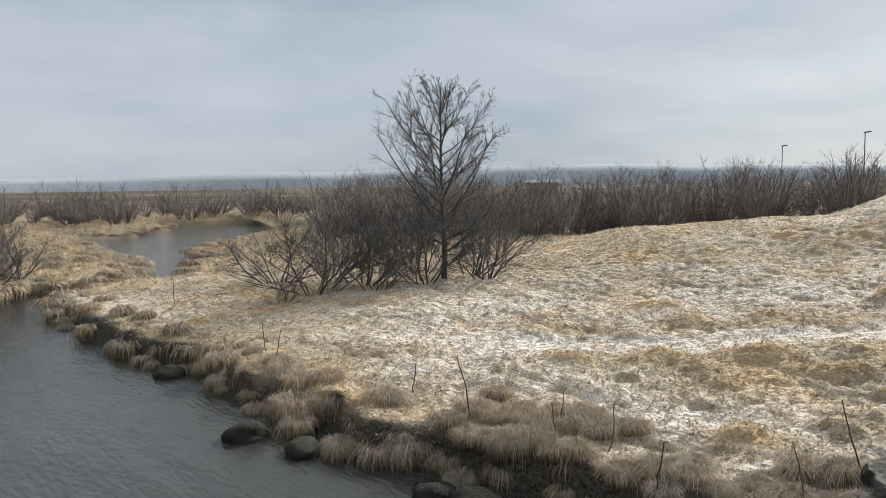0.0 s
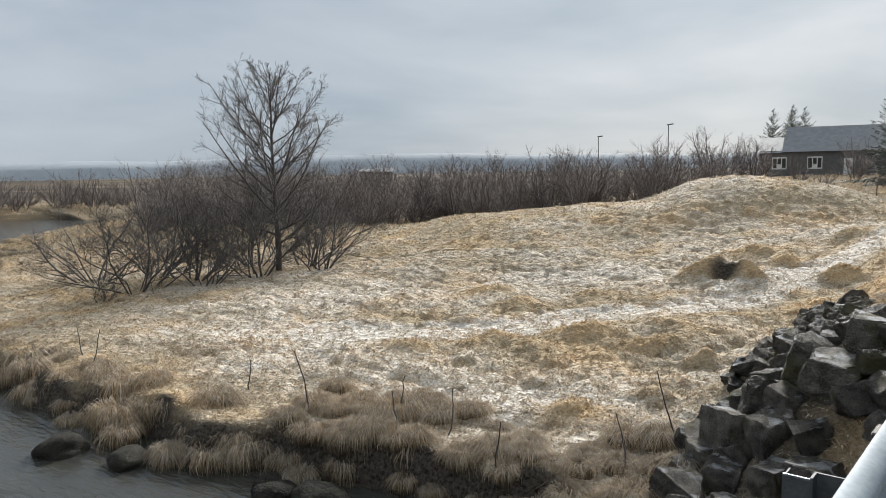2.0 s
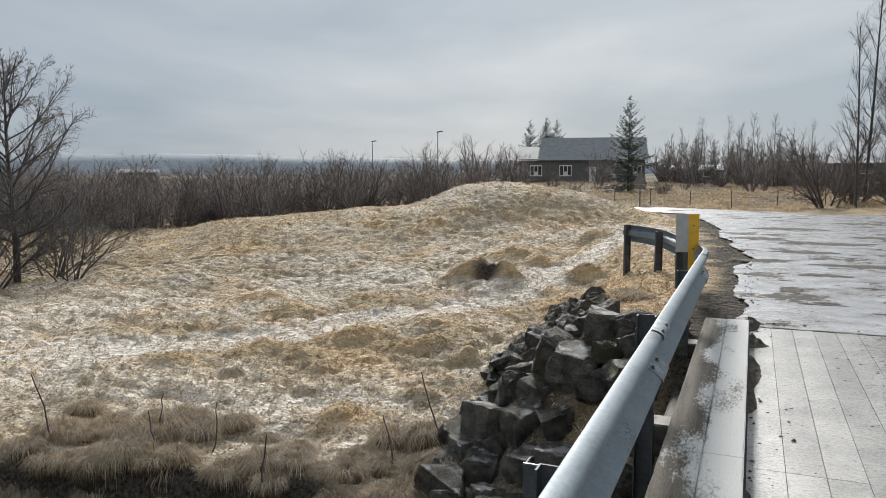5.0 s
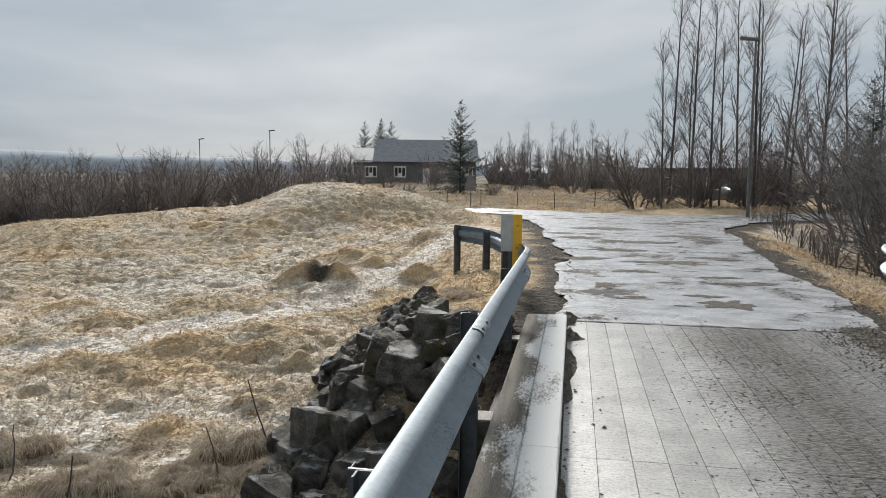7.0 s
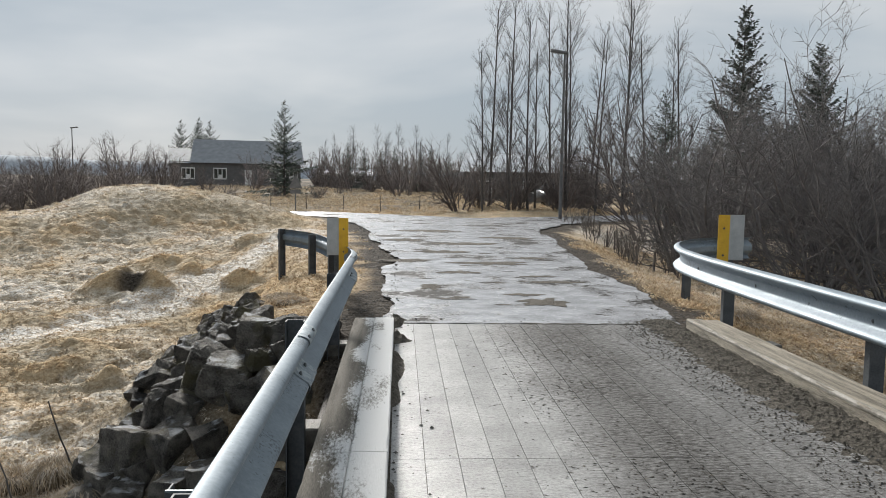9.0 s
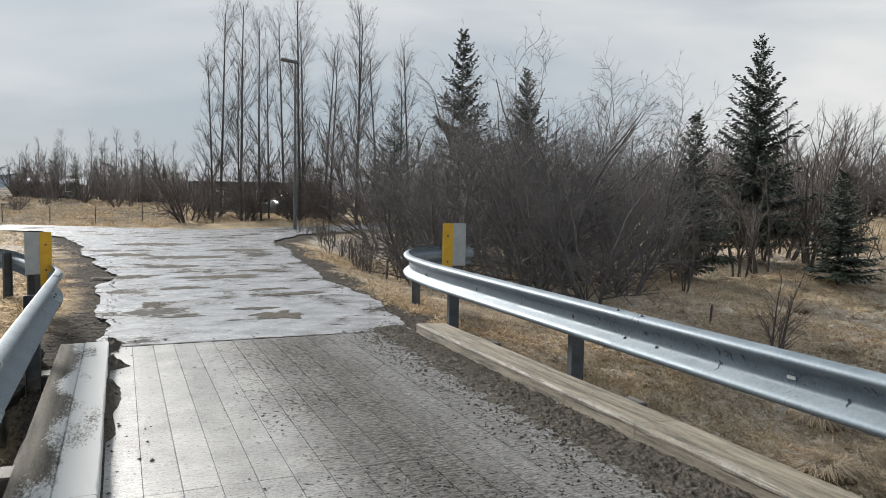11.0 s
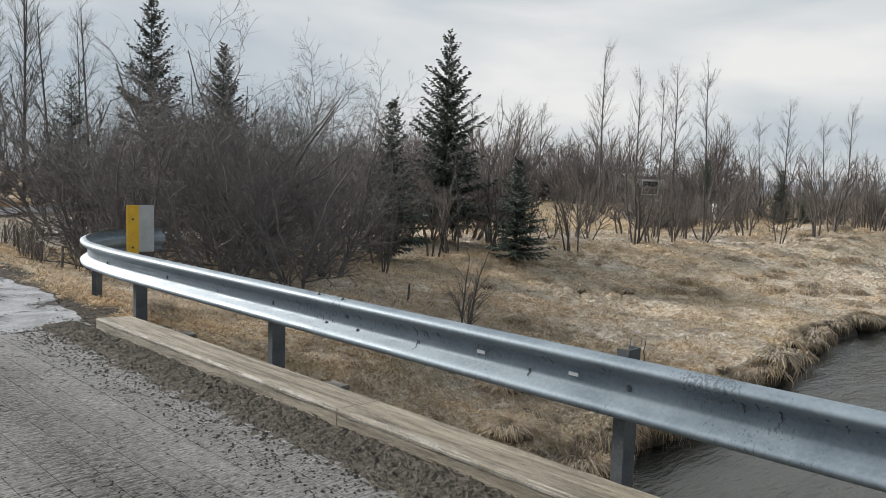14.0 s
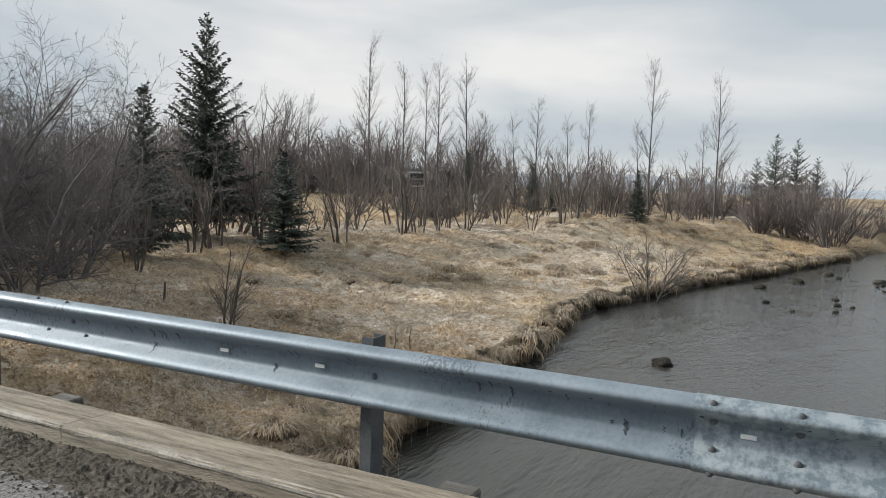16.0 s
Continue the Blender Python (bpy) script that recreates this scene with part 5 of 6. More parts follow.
spruce_a = spruce(1, 4.9, 1.15, 30, "slim dark green spruce standing in the dry meadow")
put(spruce_a, 14.3, 15.9, 0, 0.95)
spruce_b = spruce(2, 8.0, 2.05, 40, "broad dark green spruce above bare shrubs")
put(spruce_b, 19.0, 18.3, 0, 0.92)
spruce_c = spruce(3, 7.8, 1.75, 32, "ragged dark spruce rising from dense bare bushes")
put(spruce_c, 10.95, 23.7, 0, 1.0)
put_copy(spruce_a, 18.3, 14.5, 130, 0.92, 0.05, 0.72)
for x, y, h in ((39.5, 8.4, 0.56), (44, 20.2, 0.8), (47.4, 17, 0.7), (48.5, 16, 0.55)):
    put_copy(spruce_a, x, y, h * 200, h)
put_copy(spruce_b, 14.9, 26.2, 270, 0.9)
spruce_far = spruce(5, 8.0, 2.7, 24, "dark green spruce in the distance", 0.085)
put(spruce_far, -29.0, 109, 0, 1.1)
for x, y, h in ((-11.4, 74.1, 1.15), (-31.8, 110.5, 1.15), (-29.4, 111.2, 1.2), (-27.8, 111, 1.15), (70, 3.3, 0.85), (71, 1.7, 0.8), (70.3, 0.1, 0.62), (67.5, 4.6, 0.6), (12.9, 36, 0.75), (-7, 100, 0.75), (-5, 102, 0.7), (2.5, 100, 0.7), (-1, 118, 0.85), (0.8, 121, 0.75), (4.5, 112, 0.8), (7, 108, 0.7), (-3.2, 122, 0.8)):
    put_copy(spruce_far, x, y, h * 300, h)


# ---- house, lamps, signs ----
def house():
    ob = thing("house", "low dark-boarded house with a grey roof and white windows", "house", (-22.5, 99, 0.25), 13)
    part("wall", mesh_bm("wall", box(-7, 9, -3.5, 3.5, -0.6, 3.1), M_WALL), ob)
    bm = bmesh.new()
    vs = [bm.verts.new(c) for c in ((-4.6, -4, 2.95), (9.4, -4, 2.95), (9.4, 4, 2.95), (-4.6, 4, 2.95), (-4.2, 0, 6.0), (9.4, 0, 6.0))]
    for f in ((0, 1, 5, 4), (2, 3, 4, 5), (0, 4, 3), (1, 2, 5), (0, 3, 2, 1)):
        bm.faces.new([vs[i] for i in f])
    part("roof", mesh_bm("roof", bm, M_ROOF), ob, "grey sheet roof")
    bm = bmesh.new()
    vs = [bm.verts.new(c) for c in ((-7.5, -3.9, 2.85), (-4.5, -3.9, 2.85), (-4.5, 3.9, 2.85), (-7.5, 3.9, 2.85), (-7.2, 0, 4.8), (-4.5, 0, 4.8))]
    for f in ((0, 1, 5, 4), (2, 3, 4, 5), (0, 4, 3), (1, 2, 5), (0, 3, 2, 1)):
        bm.faces.new([vs[i] for i in f])
    part("wing_roof", mesh_bm("wing_roof", bm, M_ROOF), ob, "lower grey roof of the wing")
    for x in (-4.8, -1.0, 10.0 - 2.2):
        w = part("window", mesh_bm("window", box(x - 0.8, x + 0.8, -3.58, -3.5, 0.9, 2.35), M_WHITE), ob, "white window frame")
        for k in (-1, 0, 1):
            part("pane", mesh_bm("pane", box(x + k * 0.5 - 0.2, x + k * 0.5 + 0.2, -3.6, -3.57, 1.05 if k else 1.5, 2.2), M_WATER), w)
    part("door", mesh_bm("door", box(2.0, 2.95, -3.6, -3.5, 0.0, 2.1), M_WHITE), ob, "white front door")


house()


def street_lamp(x, y, height, turn, label):
    ob = thing("street_lamp", label, "street lamp", (x, y, level(x, y) - 0.05), turn, "street lamps")
    V, F = tubes(np.array([(0, 0, 0), (0, 0, height * 0.4)]), np.array([(0, 0, height * 0.4), (0, 0, height)]), [0.075, 0.06], [0.06, 0.045], 10)
    part("pole", mesh_np("pole", V, F, M_LAMP, True), ob)
    b = box(-0.62, 0.12, -0.11, 0.11, height - 0.03, height + 0.09, 0.03)
    bmesh.ops.rotate(b, verts=b.verts, cent=(0, 0, height), matrix=Matrix.Rotation(radians(7), 3, "Y"))
    part("lamp_head", mesh_bm("lamp_head", b, M_LAMP), ob, "flat grey lamp head")
    return ob


street_lamp(6.8, 31.3, 7.0, 0, "tall grey street lamp with a flat head beside the road")
street_lamp(-47, 88, 6.0, 180, "distant slim street lamp behind the thicket")
street_lamp(-33.5, 78.5, 6.4, 180, "distant slim street lamp behind the thicket")


def marker_board(x, y, z0, turn, flip):
    ob = thing("hazard_board", "yellow and grey hazard board on a steel post", "road sign", (x, y, z0), turn, "hazard boards")
    part("post", mesh_bm("post", box(-0.04, 0.04, 0.012, 0.06, -0.8, 0.95, 0.004), M_POST), ob)
    part("board", mesh_bm("board", box(-0.14, 0.14, 0, 0.01, 0.57, 1.07, 0.003), M_GREY_BOARD), ob)
    a, b = sorted((flip * 0.02, flip * 0.145))
    st = part("stripe", mesh_bm("stripe", box(a, b, -0.008, -0.002, 0.25, 1.07, 0.001), M_YELLOW), ob, "yellow reflective strip")
    for z in (0.92, 0.62):
        bm = bmesh.new()
        bmesh.ops.create_cone(bm, cap_ends=True, segments=10, radius1=0.012, radius2=0.012, depth=0.008)
        part("bolt", mesh_bm("bolt", bm, M_POST), st, "", pose((a + b) / 2, -0.01, z, 90))


marker_board(-0.84, 9.98, 0.0, 0, 1)
marker_board(3.66, 8.05, 0.19, -8, -1)


def warning_sign():
    ob = thing("road_sign", "triangular road sign seen from its grey back", "road sign", (-5.24, 37.6, level(-5.24, 37.6)), 8)
    V, F = tubes(np.array([(0, 0, -0.3)]), np.array([(0, 0, 1.95)]), [0.035], [0.035], 8)
    part("pole", mesh_np("pole", V, F, M_LAMP, True), ob)
    bm = bmesh.new()
    tri = [bm.verts.new((x, -0.045, z)) for x, z in ((-0.33, 1.27), (-0.3, 1.24), (0.3, 1.24), (0.33, 1.27), (0.03, 1.86), (-0.03, 1.86))]
    f = bm.faces.new(tri)
    r = bmesh.ops.extrude_face_region(bm, geom=[f])
    bmesh.ops.translate(bm, vec=(0, 0.008, 0), verts=[v for v in r["geom"] if isinstance(v, bmesh.types.BMVert)])
    part("sign_plate", mesh_bm("sign_plate", bm, M_LAMP), ob, "plain grey back of a triangle")
    part("lower_plate", mesh_bm("lower_plate", box(-0.26, 0.26, -0.045, -0.037, 0.98, 1.18, 0.002), M_LAMP), ob)


warning_sign()


def fence(a, b, n, label, height=0.9):
    ob = thing("wire_fence", label, "fence")
    pts = []
    for k in range(n):
        x, y = a[0] + (b[0] - a[0]) * k / (n - 1), a[1] + (b[1] - a[1]) * k / (n - 1)
        z = level(x, y)
        pts.append((x, y, z))
        V, F = tubes(np.array([(x, y, z - 0.3)]), np.array([(x + 0.04 * math.sin(k * 3), y, z + height)]), [0.028], [0.024], 6)
        part("post", mesh_np("post", V, F, M_BARK_PALE), ob)
    for h in (0.35, 0.6, 0.85):
        p = np.array(pts) + np.array([0, 0, h * height])
        part("wire", stem_mesh("wire", p, np.full(n, 0.004), M_POST, 3), ob)


fence((-14, 46), (3.2, 40.4), 9, "low wire fence on weathered posts beyond the road")
fence((7.6, 29.6), (5.4, 15.5), 8, "sagging wire fence beside the road verge", 0.55)


def shed(x, y, turn, length, depth, eaves, ridge, roof, label):
    ob = thing("long_house", label, "house", (x, y, level(x, y) - 0.1), turn)
    part("wall", mesh_bm("wall", box(-length / 2, length / 2, -depth / 2, depth / 2, -0.3, eaves), M_WALL), ob)
    bm = bmesh.new()
    l, d = length / 2 + 0.4, depth / 2 + 0.4
    vs = [bm.verts.new(c) for c in ((-l, -d, eaves - 0.1), (l, -d, eaves - 0.1), (l, d, eaves - 0.1), (-l, d, eaves - 0.1), (-l, 0, ridge), (l, 0, ridge))]
    for f in ((0, 1, 5, 4), (2, 3, 4, 5), (0, 4, 3), (1, 2, 5), (0, 3, 2, 1)):
        bm.faces.new([vs[i] for i in f])
    part("roof", mesh_bm("roof", bm, roof), ob, "sheet roof")
    panes = max(1, round(length / 4.5))
    for k in range(panes):
        wx = -length / 2 + length * (k + 0.5) / panes
        w = part("window", mesh_bm("window", box(wx - 0.6, wx + 0.6, -depth / 2 - 0.05, -depth / 2, 0.9, 2.0), M_WHITE), ob, "pale window frame")
        part("pane", mesh_bm("pane", box(wx - 0.5, wx + 0.5, -depth / 2 - 0.07, -depth / 2 - 0.045, 1.0, 1.9), M_WATER), w)


M_SNOW_ROOF = surf("frosted_roof_sheet", (0.45, 0.48, 0.5), (0.72, 0.74, 0.76), 0.8, 12, 0.5, bump=0.1)
shed(12.5, 71, -12, 12, 7, 2.9, 4.6, M_SNOW_ROOF, "long dark house with a frosted roof behind the trees")
shed(80, 50, -57, 14, 8, 3.6, 5.4, M_SNOW_ROOF, "long house with a pale roof behind bare trees")
shed(-8.0, 110, 10, 7, 4, 2.0, 2.6, M_SNOW_ROOF, "low pale-roofed shed at the edge of the far field")
shed(50.5, 27.5, -61, 3.6, 2.6, 1.5, 2.1, M_TIMBER_DARK, "small dark wooden cabin behind the meadow")
shed(-82, 82, 45, 5, 5, 3.0, 3.4, M_ROOF, "flat-roofed dark building behind the thicket")


def car(x, y, turn, paint, label):
    """A small parked car, seen from its side: body, glass band, wheels with rims, lights."""
    ob = thing("car", label, "car", (x, y, level(x, y)), turn, "parked cars")
    def hull(outline, w0, w1, mat, name, text=""):
        bm = bmesh.new()
        rows = []
        for sgn in (-1, 1):
            rows.append([bm.verts.new((px, sgn * (w0 + (w1 - w0) * k), pz)) for px, pz, k in outline])
        n = len(outline)
        for k in range(n):
            bm.faces.new((rows[0][k], rows[0][(k + 1) % n], rows[1][(k + 1) % n], rows[1][k]))
        bm.faces.new(rows[0])
        bm.faces.new(list(reversed(rows[1])))
        bmesh.ops.bevel(bm, geom=[e for e in bm.edges if abs(e.verts[0].co.y - e.verts[1].co.y) < 0.3], offset=0.05, segments=2, affect="EDGES")
        return part(name, mesh_bm(name, bm, mat, True), ob, text)
    hull([(-1.95, 0.3, 0), (2.0, 0.3, 0), (2.05, 0.6, 0), (1.9, 0.78, 0.1), (1.0, 0.95, 0.2), (-1.95, 1.0, 0.2), (-2.02, 0.65, 0)], 0.86, 0.8, paint, "body")
    hull([(0.98, 0.95, 0), (0.35, 1.42, 1), (-1.45, 1.48, 1), (-1.93, 1.0, 0)], 0.78, 0.62, M_CAR_GLASS, "cabin", "dark glass cabin")
    hull([(0.45, 1.40, 0), (-1.5, 1.46, 0), (-1.42, 1.53, 0), (0.3, 1.49, 0)], 0.64, 0.64, paint, "car_roof")
    for wx in (-1.25, 1.28):
        for sy in (-0.82, 0.82):
            bm = bmesh.new()
            bmesh.ops.create_cone(bm, cap_ends=True, segments=18, radius1=0.31, radius2=0.31, depth=0.2)
            bmesh.ops.bevel(bm, geom=bm.edges[:], offset=0.02, segments=1, affect="EDGES")
            w = part("wheel", mesh_bm("wheel", bm, M_TYRE), ob, "", pose(wx, sy, 0.31, 90))
            bm = bmesh.new()
            bmesh.ops.create_cone(bm, cap_ends=True, segments=14, radius1=0.19, radius2=0.19, depth=0.215)
            part("rim", mesh_bm("rim", bm, M_GREY_BOARD), w)
    for sy in (-0.62, 0.62):
        part("headlight", mesh_bm("headlight", box(1.86, 2.04, sy - 0.16, sy + 0.16, 0.62, 0.75, 0.02), M_WHITE), ob)


M_CAR_GLASS = surf("dark_car_glass", (0.01, 0.012, 0.014), (0.03, 0.033, 0.036), 2, 10, 0.08, bump=0)
M_TYRE = surf("tyre_rubber", (0.012, 0.012, 0.012), (0.03, 0.03, 0.03), 9, 60, 0.8, bump=0.1)
M_SILVER = surf("silver_car_paint", (0.42, 0.43, 0.44), (0.52, 0.53, 0.54), 3, 90, 0.3, 0.5, bump=0)
M_NAVY = surf("dark_car_paint", (0.03, 0.035, 0.04), (0.06, 0.065, 0.07), 3, 90, 0.3, 0.3, bump=0)
car(48.2, 34.7, 128, M_SILVER, "silver hatchback parked beyond the meadow")
car(44.6, 39.4, 133, M_NAVY, "dark car parked beyond the meadow")
car(10.3, 44.5, 20, M_NAVY, "dark car parked behind the roadside trees")


def pale_post():
    V, F = tubes(np.array([(0, 0, -0.3), (0, 0, 1.15)]), np.array([(0, 0, 1.15), (0, 0, 1.2)]), [0.13, 0.13], [0.13, 0.09], 8)
    ob = tagged(new("marker_post", mesh_np("marker_post", V, F, M_WHITE)), "short pale marker post in the scrub", "post")
    ob.matrix_basis = pose(43.25, 19.3, 1.6)
    ob.matrix_basis = pose(43.25, 19.3, level(43.25, 19.3))


pale_post()


# ---- rocks ----
def rock_mesh(seed, mat):
    """A quarried block: a box cut by a few random planes, with chipped edges and slightly uneven faces."""
    rng = random.Random(seed)
    bm = bmesh.new()
    bmesh.ops.create_cube(bm, size=1)
    bmesh.ops.transform(bm, matrix=Matrix.Diagonal((rng.uniform(0.95, 1.25), rng.uniform(0.75, 1.0), rng.uniform(0.65, 0.9), 1)), verts=bm.verts)
    for k in range(7):
        n = Vector((rng.gauss(0, 1), rng.gauss(0, 1), rng.gauss(0, 0.9))).normalized()
        bmesh.ops.bisect_plane(bm, geom=bm.verts[:] + bm.edges[:] + bm.faces[:], plane_co=n * rng.uniform(0.38, 0.54), plane_no=n, clear_outer=True)
        bmesh.ops.holes_fill(bm, edges=[e for e in bm.edges if e.is_boundary])
    bmesh.ops.bevel(bm, geom=bm.edges[:], offset=0.02, segments=1, affect="EDGES")
    bmesh.ops.triangulate(bm, faces=bm.faces[:])
    for _ in range(2):
        bmesh.ops.subdivide_edges(bm, edges=[e for e in bm.edges if e.calc_length() > 0.12], cuts=1)
        bmesh.ops.triangulate(bm, faces=bm.faces[:])
    for v in bm.verts:
        q = v.co * 2.6 + Vector((seed * 7.1, 0, 0))
        v.co += v.co.normalized() * (0.07 * noise.noise(q) + 0.05 * noise.noise(q * 3.1) + 0.035 * noise.noise(q * 6.5) + 0.018 * noise.noise(q * 14))
    return mesh_bm("rock", bm, mat)


def boulder_mesh(seed, mat):
    """A water-worn stone with a few dull ridges."""
    bm = bmesh.new()
    bmesh.ops.create_icosphere(bm, subdivisions=3, radius=0.55)
    for v in bm.verts:
        q = v.co * 2.2 + Vector((seed * 3.7, 1.0, 0))
        v.co *= 1 + 0.32 * noise.noise(q) - 0.22 * abs(noise.noise(q * 1.9)) + 0.07 * noise.noise(q * 5)
        v.co.z *= 0.8
    return mesh_bm("river_stone", bm, mat, True)


def frosted_rock():
    """Basalt with frost and a little moss lying on what faces up."""
    m = surf("basalt", (0.045, 0.041, 0.036), (0.23, 0.21, 0.18), 3.0, 26, 0.8, bump=1.0, per_piece=0.35, spread=(0.38, 0.62), relief=0.08, spec=0.3)
    t = m.node_tree
    N, b = t.nodes.new, t.nodes["Principled BSDF"]
    geo, sx, n1, ad, mr, mix, n2, mr2, mix2 = N("ShaderNodeNewGeometry"), N("ShaderNodeSeparateXYZ"), N("ShaderNodeTexNoise"), N("ShaderNodeMath"), N("ShaderNodeMapRange"), N("ShaderNodeMix"), N("ShaderNodeTexNoise"), N("ShaderNodeMapRange"), N("ShaderNodeMix")
    n1.inputs["Scale"].default_value, n1.inputs["Detail"].default_value = 5, 8
    n2.inputs["Scale"].default_value, n2.inputs["Detail"].default_value = 2.4, 8
    ad.operation = "MULTIPLY_ADD"
    ad.inputs[1].default_value = 0.55
    mr.inputs["From Min"].default_value, mr.inputs["From Max"].default_value = 1.04, 1.16
    mr.inputs["To Max"].default_value = 0.6
    mr2.inputs["From Min"].default_value, mr2.inputs["From Max"].default_value = 0.56, 0.68
    mr2.inputs["To Max"].default_value = 0.7
    mix.data_type = mix2.data_type = "RGBA"
    mix.inputs["B"].default_value, mix2.inputs["B"].default_value = (0.7, 0.72, 0.75, 1), (0.12, 0.105, 0.045, 1)
    old = b.inputs["Base Color"].links[0].from_socket
    links(t, (geo.outputs["Normal"], sx.inputs[0]), (geo.outputs["Position"], n1.inputs["Vector"]), (geo.outputs["Position"], n2.inputs["Vector"]), (sx.outputs[2], ad.inputs[0]), (n1.outputs["Fac"], ad.inputs[2]), (ad.outputs[0], mr.inputs[0]),
          (n2.outputs["Fac"], mr2.inputs[0]), (mr2.outputs[0], mix2.inputs["Factor"]), (old, mix2.inputs["A"]), (mix2.outputs["Result"], mix.inputs["A"]), (mr.outputs[0], mix.inputs["Factor"]), (mix.outputs["Result"], b.inputs["Base Color"]))
    return m


M_ROCK_FROST = frosted_rock()
ROCKS = [rock_mesh(k, M_ROCK_FROST) for k in range(10)]
WET_ROCKS = [boulder_mesh(k + 20, M_ROCK) for k in range(3)]


def make_rocks():
    rng = random.Random(5)
    spots = []
    k = 0
    for tries in range(2600):
        x, y = rng.uniform(-3.9, -0.8), rng.uniform(5.3, 13.0)
        # large blocks by the water and the bridge end, smaller ones down the foot of the embankment
        low = y < 8.1
        outer, inner = -3.05 + 0.05 * min(0, y - 7.8) ** 2 - 0.1 * max(0, min(2.5, y - 7.8)), (-0.85 if low else -1.5 - 0.22 * (y - 8.1))
        if not outer < x < inner:
            continue
        s = rng.uniform(0.3, 0.6) if low else rng.uniform(0.2, 0.44)
        if low and x > -1.4:
            s *= 0.75
        if any((x - a) ** 2 + (y - b) ** 2 < (0.36 * (s + c)) ** 2 for a, b, c in spots):
            continue
        spots.append((x, y, s))
        ob = tagged(new("rock", ROCKS[k % 10]), "angular dark basalt block dusted with frost below the bridge end", "rock", "basalt blocks")
        k += 1
        ob.matrix_basis = pose(x, y, level(x, y) + (0.16 if low else 0.06) * s, rng.uniform(-25, 25), rng.uniform(-25, 25), rng.uniform(0, 360)) @ Matrix.Scale(s, 4)
    riffle = [(rng.uniform(22, 46), rng.uniform(-4.5, 1.5)) for _ in range(26)]
    riffle = [(x, y, rng.uniform(0.1, 0.24)) for x, y in riffle if float(outside(x, y, RIVER)) < -0.8]
    for n, (x, y, s) in enumerate(((-10.1, 3.85, 0.62), (-14.4, 4.1, 0.55), (-6.2, 4.9, 0.6), (-5.7, 4.75, 0.5), (-6.7, 4.7, 0.5), (-5.2, 5.0, 0.5), (15.9, 2.75, 0.4), (-7.0, 4.85, 0.35), (-9.0, 4.2, 0.5), (34, 0.6, 0.5), (38, -0.6, 0.45), (31, 1.8, 0.4), (36, -2.5, 0.5), *riffle)):
        ob = tagged(new("river_stone", WET_ROCKS[n % 3]), "dark wet stone rising from the river", "rock", "river stones")
        ob.matrix_basis = pose(x, y, WATER + 0.02, 0, 0, 50 * n) @ Matrix.Diagonal((s, s, s * 0.75, 1))
    for x, y, s in ((3.95, 5.6, 0.4), (3.9, 5.1, 0.35), (4.2, 6.3, 0.45), (4.0, 7.2, 0.3)):
        ob = tagged(new("rock", ROCKS[int(s * 20) % 10]), "dark stone beside the bridge edge", "rock", "basalt blocks")
        ob.matrix_basis = pose(x, y, level(x, y) + 0.1 * s, 10, 5, 300 * s) @ Matrix.Scale(s, 4)


make_rocks()


# ---- grass ----
def blades(root, mid, tip, half):
    """Verts and triangles of bent blades: a point at the root, widest at the bend, a point at the end."""
    n = len(root)
    V = np.stack([root, mid + half, mid - half, tip], 1).reshape(-1, 3)
    i = np.arange(n)[:, None] * 4
    return V, np.concatenate([i + np.array([[0, 1, 2]]), i + np.array([[2, 1, 3]])])


def make_grass(name, label, count, per, region, seed, size, reach):
    """Small matted tufts: blades rise from each tuft's heart, bend over and lie down around it."""
    rng = np.random.RandomState(seed)
    x0, x1, y0, y1 = region
    x, y = rng.uniform(x0, x1, count * 6), rng.uniform(y0, y1, count * 6)
    d = np.hypot(x, y - 1)
    keep = rng.random_sample(len(x)) < np.minimum(1, (reach / np.maximum(d, reach * 0.55)) ** 2 * 0.8)
    keep &= (outside(x, y, RIVER) > 0.12) & (outside(x, y, ROAD) > 0.25) & ~((x > -0.75) & (x < 3.75) & (y < 8.4))
    keep &= rng.random_sample(len(x)) > 0.85 * soil_at(x, y)
    x, y, d = x[keep][:count], y[keep][:count], d[keep][:count]
    n = len(x)
    z = ground_level(x, y)
    big = size * (0.7 + 0.9 * vnoise(x, y, 1.1, 53) ** 1.5 + 0.5 * rng.random_sample(n)) * (1 + d / 22)
    cx, cy, cz, R, dd = (np.repeat(v, per) for v in (x, y, z, big, d))
    m = n * per
    ang = rng.uniform(0, 2 * math.pi, m) + 0.6 * np.sin(np.repeat(2 * math.pi * vnoise(x, y, 2.0, 54), per))
    L = R * rng.uniform(0.6, 1.35, m)
    up = L * rng.uniform(0.06, 0.36, m)
    ca, sa = np.cos(ang), np.sin(ang)
    root = np.stack([cx + ca * R * 0.12, cy + sa * R * 0.12, cz - 0.02], 1)
    mid = np.stack([cx + ca * L * 0.5, cy + sa * L * 0.5, cz + up], 1)
    tip = np.stack([cx + ca * L * 1.1, cy + sa * L * 1.1, cz + up * rng.uniform(-0.3, 0.8, m)], 1)
    half = np.stack([-sa, ca, np.zeros(m)], 1) * (0.0042 * (1 + dd / 9) * rng.uniform(0.6, 1.3, m))[:, None]
    V, F = blades(root, mid, tip, half)
    me = mesh_np(name, V, F, M_BLADE)
    f, dr = np.repeat(frost_at(x, y), per), np.repeat(dry_at(x, y), per)
    layers(me, frost=np.stack([f * 0.1, f * 0.7, f * 0.7, f * 0.5], 1), dry=np.repeat(dr, 4), soil=np.zeros(4 * m))
    tagged(new(name, me), label, "grass", kind="stuff")


